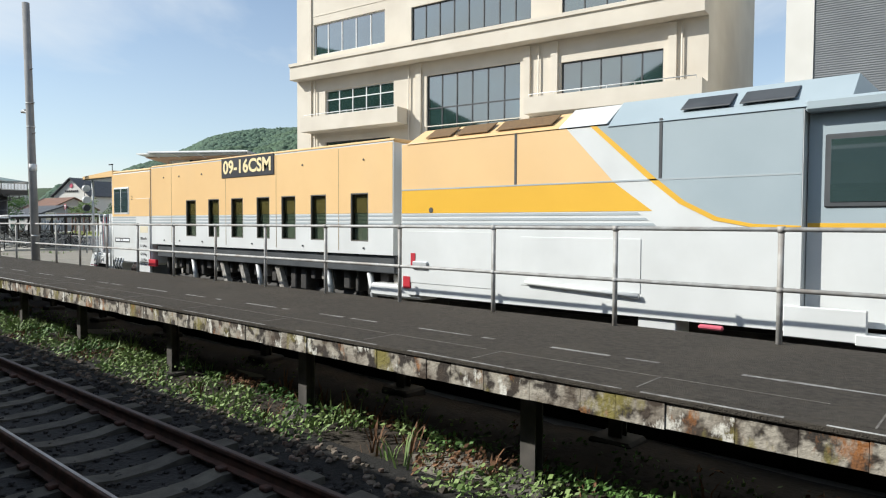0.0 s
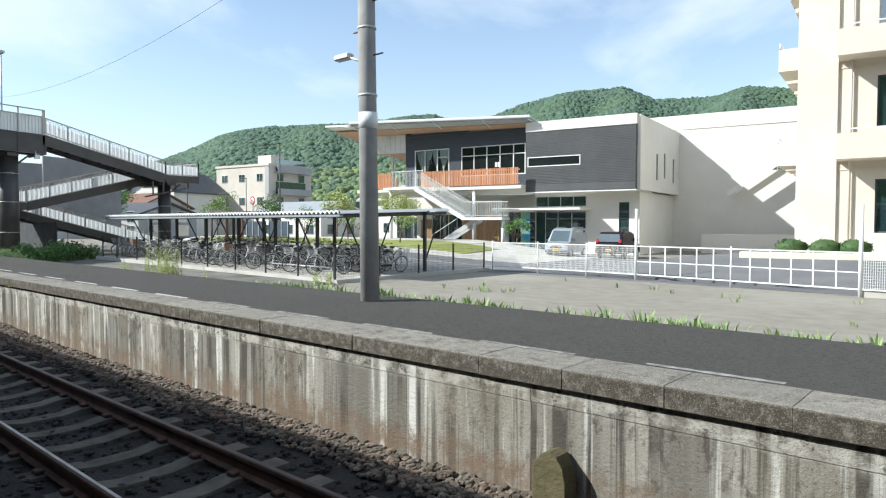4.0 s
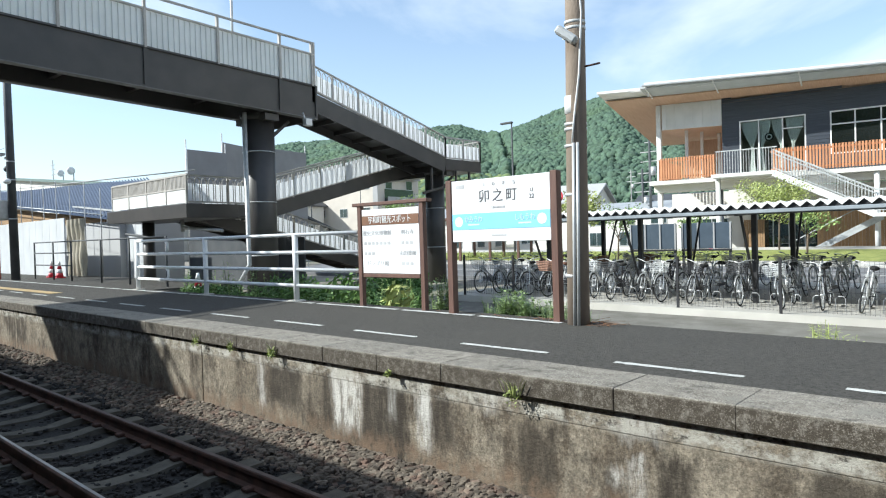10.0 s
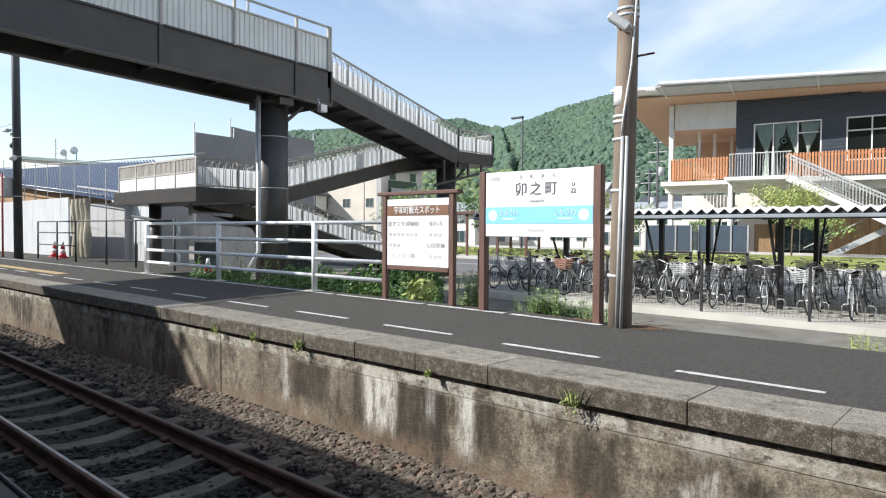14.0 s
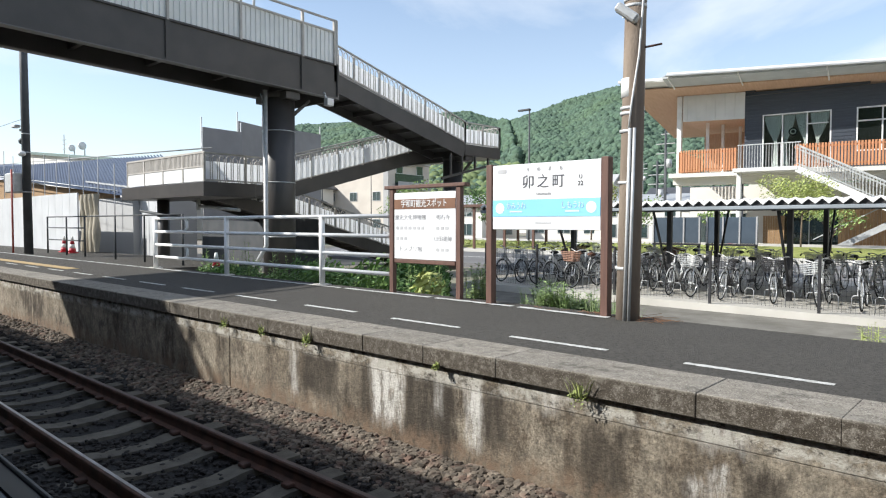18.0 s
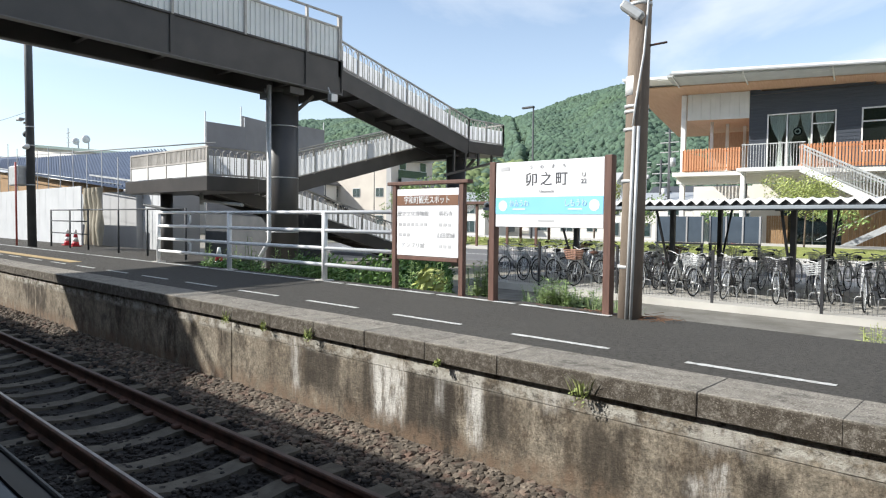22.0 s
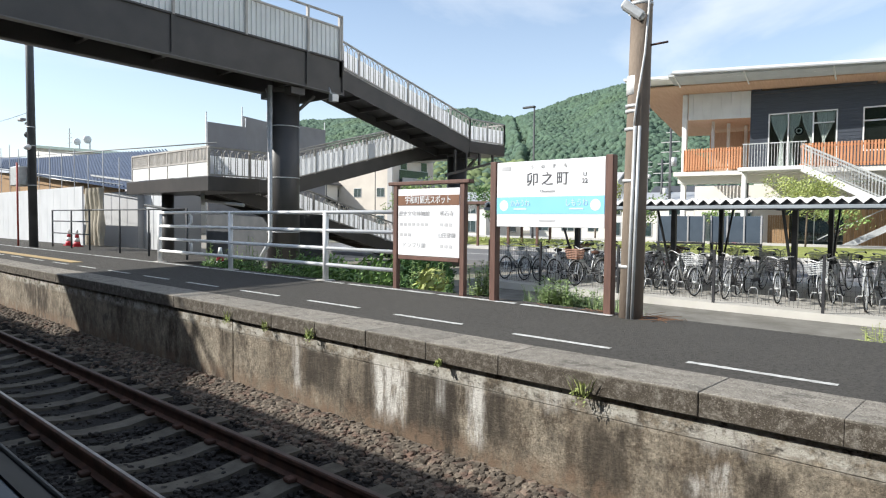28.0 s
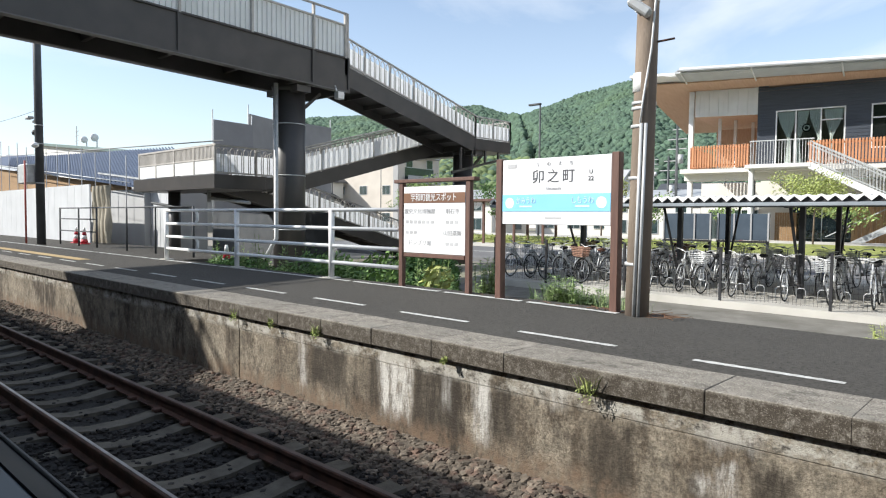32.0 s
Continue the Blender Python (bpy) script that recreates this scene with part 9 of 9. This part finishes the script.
solid("red_post", B().tube((0, 0, 0), (0, 0, 3.1), 0.035, n=8), mat("dull_red_paint", (0.35, 0.07, 0.05), (0.3, 0.06, 0.045), 3, 0.6), "thin dull red post on the platform", "post", at=(-88.0, 7.25, ZP))
solid("signal_box_case", B().box(-0.9, -0.25, 0, 0.2, 0.25, 0.75, 0.04), M_GALV, "grey equipment case on a pole", "equipment box", at=(-91.0, 7.6, 2.9))
bpy.data.objects["signal_box_case"].parent = p3
bpy.data.objects["signal_box_case"].matrix_basis = pose(-0.3, -0.2, 2.4)
for k in ("label", "category"):
    del bpy.data.objects["signal_box_case"][k]

# ---- white gate and mesh fence ----
gf = thing("yard_fence", "white wire mesh fence and gate round the yard", "fence")
FL = [(-52.3, 22.9), (-49.9, 22.75), (-47.6, 22.6), (-45.49, 22.4), (-42.0, 21.8), (-38.35, 21.2), (-36.2, 21.2), (-34.0, 21.25), (-31.8, 21.3), (-29.6, 21.35), (-27.4, 21.4), (-25.2, 21.45), (-23.0, 21.5), (-20.8, 21.55), (-18.6, 21.6), (-16.4, 21.65), (-14.2, 21.7)]
for i, (x, y) in enumerate(FL):
    tall = i in (3, 5)
    part("fence_post", B().tube((x, y, 0.0), (x, y, 2.65 if tall else 1.38), 0.055 if tall else 0.03, n=10), M_WHITE, gf)
for i, ((xa, ya), (xb, yb)) in enumerate(zip(FL, FL[1:])):
    gate = i in (3, 4)
    q = part("gate_leaf" if gate else "mesh_panel", B().beam((xa, ya, 1.30), (xb, yb, 1.30), 0.035, 0.04).beam((xa, ya, 0.28), (xb, yb, 0.28), 0.035, 0.04), M_WHITE, gf)
    b = B()
    if gate:
        b.beam((xa, ya, 0.75), (xb, yb, 0.75), 0.03, 0.03)
        for j in range(7):
            s = j / 6
            b.box(xa + (xb - xa) * s - 0.02, ya + (yb - ya) * s - 0.02, 0.3, xa + (xb - xa) * s + 0.02, ya + (yb - ya) * s + 0.02, 1.3)
    else:
        for j in range(12):
            b.beam((xa, ya, 0.33 + 0.08 * j), (xb, yb, 0.33 + 0.08 * j), 0.005, 0.006)
        for j in range(40):
            s = (j + 0.5) / 40
            b.box(xa + (xb - xa) * s - 0.004, ya + (yb - ya) * s - 0.004, 0.3, xa + (xb - xa) * s + 0.004, ya + (yb - ya) * s + 0.004, 1.3)
    part("bar_grid", b, M_WHITE, q)
part("kerb", B().beam((-38.3, 21.3, 0.12), (-12, 21.75, 0.12), 0.15, 0.26), M_CONC, gf)
part("notice_board", B().box(-31.5, 21.18, 0.75, -30.7, 21.22, 1.32, 0.006), M_SIGNW, gf, "white notice with faint lines")
dp = thing("timber_pile", "pile of old rails, planks and a white board on the yard", "pile", at=(-33, 20.2, 0.06))
for k, (x0, x1, y, z, m) in enumerate(((-2.6, 1.2, 0.0, 0.05, M_RUST), (-0.8, 3.2, 0.25, 0.06, M_WOOD), (-0.2, 3.4, -0.2, 0.05, M_RUST), (-1.0, 2.4, 0.1, 0.17, M_WOOD), (1.0, 3.6, 0.35, 0.16, M_RUST), (-3.5, -1.8, 0.4, 0.06, M_CONC))):
    part("beam", B().beam((x0, y, z), (x1, y + 0.15 * (-1) ** k, z), 0.14, 0.11, 0.01), m, dp)
part("white_board", B().box(-1.2, 0.15, 0.0, 1.4, 0.2, 0.42, 0.01), M_WHITE, dp, at=pose(0, 0.4, 0.05, -18))
part("board_bar", B().box(-0.9, 0.14, 0.12, -0.55, 0.148, 0.28), M_TEXT, dp, at=pose(0, 0.4, 0.05, -18))
part("brown_box", B().box(0.2, 0.5, 0.0, 0.6, 0.8, 0.5, 0.02), M_WOOD, dp)
for k in range(3):
    part("trestle", B().path([(1.2 + 0.5 * k, 0.7, 0), (1.3 + 0.5 * k, 0.7, 0.6), (1.6 + 0.5 * k, 0.7, 0.6), (1.7 + 0.5 * k, 0.7, 0)], 0.02, n=6), M_WHITE, dp)
# white lines in the car park
for k in range(4, 7):
    solid("parking_line", B().box(0, 0, 0, 0.12, 4.6, 0.004), M_PAINT, "worn white parking line", "road marking", "parking lines", kind="structure", at=(-64 + 2.7 * k, 33.0 + 0.38 * k, 0.071), rz=8)
solid("road_edge_line", slope_sheet(-92, -52.6, 25.5, 25.65, 0.006, 0.0), M_PAINT, "white line along the street", "road marking", kind="structure")


# ---- cars ----
def car(at, rz, body_m, label, L=3.4, W=1.48, H=1.78, rear=False, van=True):
    """A small car along +x (its front), on its wheels."""
    c = thing("car", label, "car", at=at, rz=rz)
    if van:
        prof_ = [(-L / 2, 0.28), (L / 2 - 0.05, 0.28), (L / 2, 0.5), (L / 2 - 0.05, 0.85), (L / 2 - 0.45, 0.98), (L / 2 - 0.95, H - 0.12), (L / 2 - 1.2, H), (-L / 2 + 0.15, H), (-L / 2 + 0.02, 0.95), (-L / 2, 0.5)]
    else:
        prof_ = [(-L / 2, 0.3), (L / 2 - 0.05, 0.3), (L / 2, 0.5), (L / 2 - 0.05, 0.75), (L / 2 - 0.7, 0.92), (L / 2 - 1.35, H - 0.08), (L / 2 - 1.7, H), (-L / 2 + 0.6, H - 0.03), (-L / 2 + 0.05, 0.95), (-L / 2 - 0.03, 0.55)]
    me = bmesh.new()
    n = len(prof_)
    rows = []
    for yy, sc_, zc in ((-W / 2, 0.90, 0.0), (-W / 2 + 0.10, 1.0, 0.0), (W / 2 - 0.10, 1.0, 0.0), (W / 2, 0.90, 0.0)):
        rows.append([me.verts.new((x * (0.985 if sc_ < 1 else 1), yy * (1 if z < 1.0 else 0.90), 0.28 + (z - 0.28) * (0.975 if sc_ < 1 else 1))) for x, z in prof_])
    for a, b2 in zip(rows, rows[1:]):
        for i in range(n):
            me.faces.new((a[i], a[(i + 1) % n], b2[(i + 1) % n], b2[i]))
    me.faces.new(list(reversed(rows[0])))
    me.faces.new(rows[-1])
    bmesh.ops.recalc_face_normals(me, faces=me.faces)
    data = bpy.data.meshes.new("body")
    me.to_mesh(data)
    me.free()
    data.materials.append(body_m)
    part("body", data, body_m, c)
    z0, z1 = 1.0, H - 0.14
    xf0, xf1 = (L / 2 - 0.46, L / 2 - 0.94) if van else (L / 2 - 0.72, L / 2 - 1.34)
    w2 = W / 2 - 0.13
    g = B().add([(xf0 + 0.012, -w2, 1.0), (xf0 + 0.012, w2, 1.0), (xf1 + 0.012, w2 * 0.92, z1), (xf1 + 0.012, -w2 * 0.92, z1)], [(0, 1, 2, 3)])
    part("windscreen", g, M_GLASS, c)
    g = B().add([(-L / 2 + 0.02 - 0.012, w2, 1.0), (-L / 2 + 0.02 - 0.012, -w2, 1.0), (-L / 2 + 0.12 - 0.012, -w2 * 0.92, z1), (-L / 2 + 0.12 - 0.012, w2 * 0.92, z1)], [(0, 1, 2, 3)])
    part("rear_window", g, M_GLASS, c)
    for s in (-1, 1):
        y0, y1 = s * (W / 2 * 0.90 + 0.012), s * (W / 2 * 0.90 + 0.012)
        for a, b2 in ((-L / 2 + 0.3, -0.1), (0.0, L / 2 - 1.15)):
            vs = [(a, y0, 1.05), (b2 + 0.2, y0, 1.05), (b2, y1, z1), (a + 0.05, y1, z1)]
            part("side_window", B().add(vs, [(0, 1, 2, 3)] if s < 0 else [(3, 2, 1, 0)]), M_GLASS, c)
        for x in (-L / 2 + 0.6, L / 2 - 0.6):
            w = part("wheel", B().tube((x, s * (W / 2 - 0.16), 0.28), (x, s * (W / 2 + 0.01), 0.28), 0.28, n=20), M_TYRE, c)
            part("rim", B().tube((x, s * (W / 2 + 0.008), 0.28), (x, s * (W / 2 + 0.02), 0.28), 0.17, n=14), M_ALU, w)
        part("headlight", B().box(L / 2 - 0.10, s * (W / 2 - 0.34) - 0.13, 0.66, L / 2 - 0.0, s * (W / 2 - 0.34) + 0.13, 0.84, 0.03), M_CHROME, c)
        part("tail_light", B().box(-L / 2 - 0.02, s * (W / 2 - 0.12) - 0.08, 0.95, -L / 2 + 0.05, s * (W / 2 - 0.12) + 0.08, 1.15, 0.02), M_RED, c)
        part("mirror", B().box(L / 2 - 1.0, s * (W / 2 + 0.08) - 0.07, 1.0, L / 2 - 0.9, s * (W / 2 + 0.08) + 0.07, 1.16, 0.02), body_m, c)
    part("bumper", B().box(L / 2 - 0.06, -W / 2 + 0.06, 0.3, L / 2 + 0.03, W / 2 - 0.06, 0.5, 0.03), M_MDARK, c)
    part("grille", B().box(L / 2 - 0.06, -0.35, 0.56, L / 2 + 0.012, 0.35, 0.72, 0.01), M_MDARK, c)
    xp = -L / 2 - 0.045 if rear else L / 2 + 0.035
    pl = part("number_plate", B().box(xp - 0.008, -0.165, 0.42, xp + 0.008, 0.165, 0.58), mat("yellow_plate", (0.8, 0.55, 0.02), (0.75, 0.5, 0.02), 3, 0.4) if "yellow_plate" not in bpy.data.materials else bpy.data.materials["yellow_plate"], c)
    xs = xp + (-0.011 if rear else 0.011)
    part("plate_bar", B().box(xs - 0.002, -0.12, 0.45, xs + 0.002, 0.12, 0.51), M_TEXT, pl)
    if van:
        for s in (-1, 1):
            part("roof_rail", B().tube((-L / 2 + 0.4, s * 0.55, H + 0.05), (L / 2 - 1.3, s * 0.55, H + 0.05), 0.02, n=6), M_GALV, c)
    return c


M_CARSILVER = mat("silver_car_paint", (0.42, 0.45, 0.49), (0.38, 0.41, 0.45), 2, 0.3, 0.5)
M_CARMAROON = mat("maroon_car_paint", (0.018, 0.004, 0.006), (0.014, 0.003, 0.005), 2, 0.25, 0.0)
car((-56.4, 36.2, 0.075), -82, M_CARSILVER, "silver box-shaped small van parked nose out")
car((-53.4, 37.2, 0.075), 98, M_CARMAROON, "dark maroon hatchback parked nose in", 3.6, 1.6, 1.6, rear=True, van=False)

# ---- street furniture ----
for at, h, ang in (((-84.4, 34.7, 0), 9.2, 0), ((-118, 44, 0), 9.2, 0), ((-126, 58, 0), 9.2, 20)):
    sl_ = thing("street_lamp", "tall dark street lamp with a flat head", "street lamp", "street lamps", at=at, rz=ang)
    part("pole", B().tube((0, 0, 0), (0, 0, h), 0.075, 0.05, n=10), M_MDARK, sl_)
    part("lamp_head", B().box(-0.85, -0.12, h - 0.02, 0.05, 0.12, h + 0.10, 0.03), M_MDARK, sl_)
M_PANELBLUE = mat("blue_grey_steel_panel", (0.07, 0.095, 0.125), (0.055, 0.078, 0.105), 3, 0.5)
for k in range(2):
    nb_ = thing("notice_panel", "dark grey double notice panel on posts", "notice board", "notice panels", at=(-70.35 + 1.72 * k, 22.3 + 0.4 * k, 0.18), rz=8)
    part("panel", B().box(0.0, 0, 1.2, 1.62, 0.1, 2.08, 0.01), M_PANELBLUE, nb_)
    for x in (0.03, 0.55, 1.07, 1.59):
        part("panel_rib", B().box(x - 0.025, -0.03, 1.18, x + 0.025, -0.001, 2.1), M_HGREY, nb_)
    for x in (0.05, 1.57):
        part("leg", B().box(x - 0.04, 0.02, 0, x + 0.04, 0.09, 1.2), M_MDARK, nb_)
    part("bottom_rail", B().box(0, -0.02, 1.12, 1.62, 0.1, 1.19), M_BLACK, nb_)
ne = thing("round_road_sign", "round red-rimmed road sign on a grey post", "road sign", at=(-75.9, 26.4, 0.1))
part("post", B().tube((0, 0, 0), (0, 0, 3.95), 0.035, n=8), M_GALV, ne)
part("disc", B().tube((0, -0.05, 3.65), (0, -0.035, 3.65), 0.30, n=24), M_RED, ne)
part("disc_face", B().tube((0, -0.055, 3.65), (0, -0.051, 3.65), 0.22, n=24), M_SIGNW, ne)
part("disc_bar", B().box(-0.12, -0.06, 3.58, -0.04, -0.056, 3.74).box(0.04, -0.06, 3.58, 0.12, -0.056, 3.74), M_TEXT, ne)
ns_ = thing("round_road_sign", "round red-rimmed road sign with a small plate on a post", "road sign", at=(-32.9, 25.0, 0.0), rz=98)
part("post", B().tube((0, 0, 0), (0, 0, 3.9), 0.035, n=8), M_GALV, ns_)
part("disc", B().tube((0, -0.05, 3.55), (0, -0.035, 3.55), 0.3, n=24), M_RED, ns_)
part("disc_face", B().tube((0, -0.055, 3.55), (0, -0.051, 3.55), 0.2, n=24), M_SIGNW, ns_)
part("plate", B().box(-0.25, -0.055, 2.9, 0.25, -0.035, 3.15), M_SIGNW, ns_)
bs = thing("bus_shelter", "brown steel-framed open shelter by the street", "shelter", at=(-86.5, 29.0, 0.1), rz=8)
part("roof", B().box(0, 0, 2.9, 6.0, 2.0, 3.05, 0.01), M_BROWN, bs)
for x in (0.2, 2.0, 4.0, 5.8):
    for y in (0.2, 1.8):
        part("post", B().box(x - 0.06, y - 0.06, 0, x + 0.06, y + 0.06, 2.9), M_BROWN, bs)
for at, h in (((-128, 101, 0), 13), ((-118, 120, 0), 14), ((-112, 128, 0), 13), ((-150, 45, 0), 10), ((-86.75, 60, 0), 10.9), ((-88.45, 62, 0), 8.2)):
    tp_ = thing("telegraph_pole", "distant grey telegraph pole with cross-arms", "utility pole", "telegraph poles", at=at)
    part("shaft", B().tube((0, 0, 0), (0, 0, h), 0.16, 0.11, n=8), M_MDARK if -90 < at[0] else M_POLE_GREY, tp_)
    for z in (0.5, 1.4, 2.3):
        part("cross_arm", B().box(-0.9 if z > 1 else -0.45, -0.05, h - z, 0.9, 0.05, h - z + 0.08), M_HGREY if -90 < at[0] else M_GALV, tp_)
    part("transformer", B().tube((0.35, 0, h - 3.6), (0.35, 0, h - 2.8), 0.25, n=10), M_GALV, tp_)
    if at[0] == -86.75:
        for k in range(12):
            part("step_bolt", B().box(-0.28 if k % 2 else 0.1, -0.04, h - 4.2 - 0.45 * k, -0.1 if k % 2 else 0.28, 0.04, h - 4.1 - 0.45 * k), M_MDARK, tp_)
        part("cable_bundle", B().tube((0.14, -0.1, 0.5), (0.12, -0.1, h - 2.0), 0.06, n=6), M_MDARK, tp_)


# ---- overhead wires ----
def wire(name, p, q, sag, label, r=0.008):
    pts = []
    for k in range(13):
        s = k / 12
        v = Vector(p).lerp(Vector(q), s)
        v.z -= sag * 4 * s * (1 - s)
        pts.append(v)
    solid(name, B().path(pts, r, n=4), M_BLACK, label, "wire")


wire("wire", (-63.5, 6.9, 6.80), (-88.7, 7.9, 13.3), 0.4, "thin black overhead wire between poles")
wire("wire", (-63.6, 6.9, 6.6), (-88.7, 7.9, 12.8), 0.4, "thin black overhead wire between poles")
wire("wire", (-63.4, 6.95, 6.6), (-42.6, 6.55, 6.9), 0.8, "thin black overhead wire between poles", 0.0035)
wire("wire", (-88.7, 7.9, 6.0), (-125, 9.5, 9.0), 0.6, "thin black overhead wire between poles")

# ---- small things along the wall and track ----
lettering("wall_number", "20", 0.17, M_PAINT, plat, pose(-30.95, WALLY - 0.016, 0.66), "white painted distance number")
lettering("wall_number", "19", 0.17, M_OLDPAINT, plat, pose(-34.6, WALLY - 0.004, 0.45), "faded painted distance number")
solid("stone_marker", B().prism([(-0.15, -0.15), (0.15, -0.15), (0.15, 0.30), (0.125, 0.42), (0.07, 0.50), (0.0, 0.525), (-0.07, 0.50), (-0.125, 0.42), (-0.15, 0.30)], -0.09, 0.09, axis="y"), mat("mossy_stone", (0.12, 0.10, 0.05), (0.07, 0.065, 0.03), 6, 0.95, bump=0.6, bscale=30), "round-topped mossy stone marker against the wall", "marker", at=(-37.9, 4.31, -0.28))
kp = thing("distance_post", "white concrete distance post with a black foot and black figures", "post", at=(-26.75, 4.42, -0.36))
part("shaft", B().box(-0.07, -0.07, 0.22, 0.07, 0.07, 0.98, 0.01), M_WHITE, kp)
part("foot", B().box(-0.07, -0.07, -0.1, 0.07, 0.07, 0.219, 0.01), M_MDARK, kp, "black painted foot")
for z in (0.86, 0.72):
    lettering("figure", "7", 0.15, M_TEXT, kp, pose(0.0, -0.073, z))
solid("sleeper_block", B().box(-0.17, -0.62, 0, 0.17, -0.1, 0.12, 0.02), mat("yellow_white_box", (0.36, 0.32, 0.22), (0.27, 0.22, 0.12), 4, 0.8), "weathered cream equipment cover between the rails", "equipment box", at=(-15.6, 3.05, -0.2), rz=-4)
ch = thing("drain_channel", "old concrete channel edges with soil between under the deck", "channel")
part("front_edge", B().prism([(-30.38, -0.42), (-27.3, -0.42), (-27.3, -0.24), (-30.38, 0.03)], 4.64, 4.74, axis="y"), M_WALL, ch)
part("back_edge", B().beam((-30.2, 4.92, 0.02), (-27.1, 4.76, -0.02), 0.13, 0.30, 0.012), M_WALL, ch, "stained concrete edge")
part("soil", B().add([(-30.3, 4.74, -0.02), (-27.3, 4.74, -0.26), (-27.2, 4.80, -0.12), (-30.3, 4.95, -0.02)], [(0, 1, 2, 3)]), M_SOIL, ch)
b = B()
for k in range(90):
    leafy(b, (rng.uniform(-29.3, -27.5), rng.uniform(4.6, 4.76), -0.1 + rng.uniform(-0.05, 0.08)), (0.05, 0.04, 0.05), 3, rng, 0.03)
solid("channel_weeds", b, M_WEED, "small green weeds growing in the channel", "weeds", kind="stuff")
rng = random.Random(55)
for k in range(26):
    x, y = rng.uniform(-66, -2), rng.uniform(4.0, 4.35)
    b = B()
    stone(b, rng, 0, 0, 0.03, rng.uniform(0.05, 0.08))
    solid("loose_stone", b, M_BALLAST, "large loose ballast stone", "stone", "loose stones", at=(x, y, bed_z(y)))
back = B()
for i in range(40):
    a0, a1 = math.pi * (1.0 + i / 40), math.pi * (1.0 + (i + 1) / 40)
    h0, h1 = 125 + 38 * math.sin(i * 0.7), 125 + 38 * math.sin((i + 1) * 0.7)
    p, q = Vector((-40 + 420 * math.cos(a0), 420 * math.sin(a0), -1)), Vector((-40 + 420 * math.cos(a1), 420 * math.sin(a1), -1))
    back.add([p, q, q * 1.25 + Vector((0, 0, h1)), p * 1.25 + Vector((0, 0, h0))], [(0, 1, 2, 3)])
solid("hills_behind", back, M_HILL, "wooded hills on the other side of the valley", "hill", kind="structure")
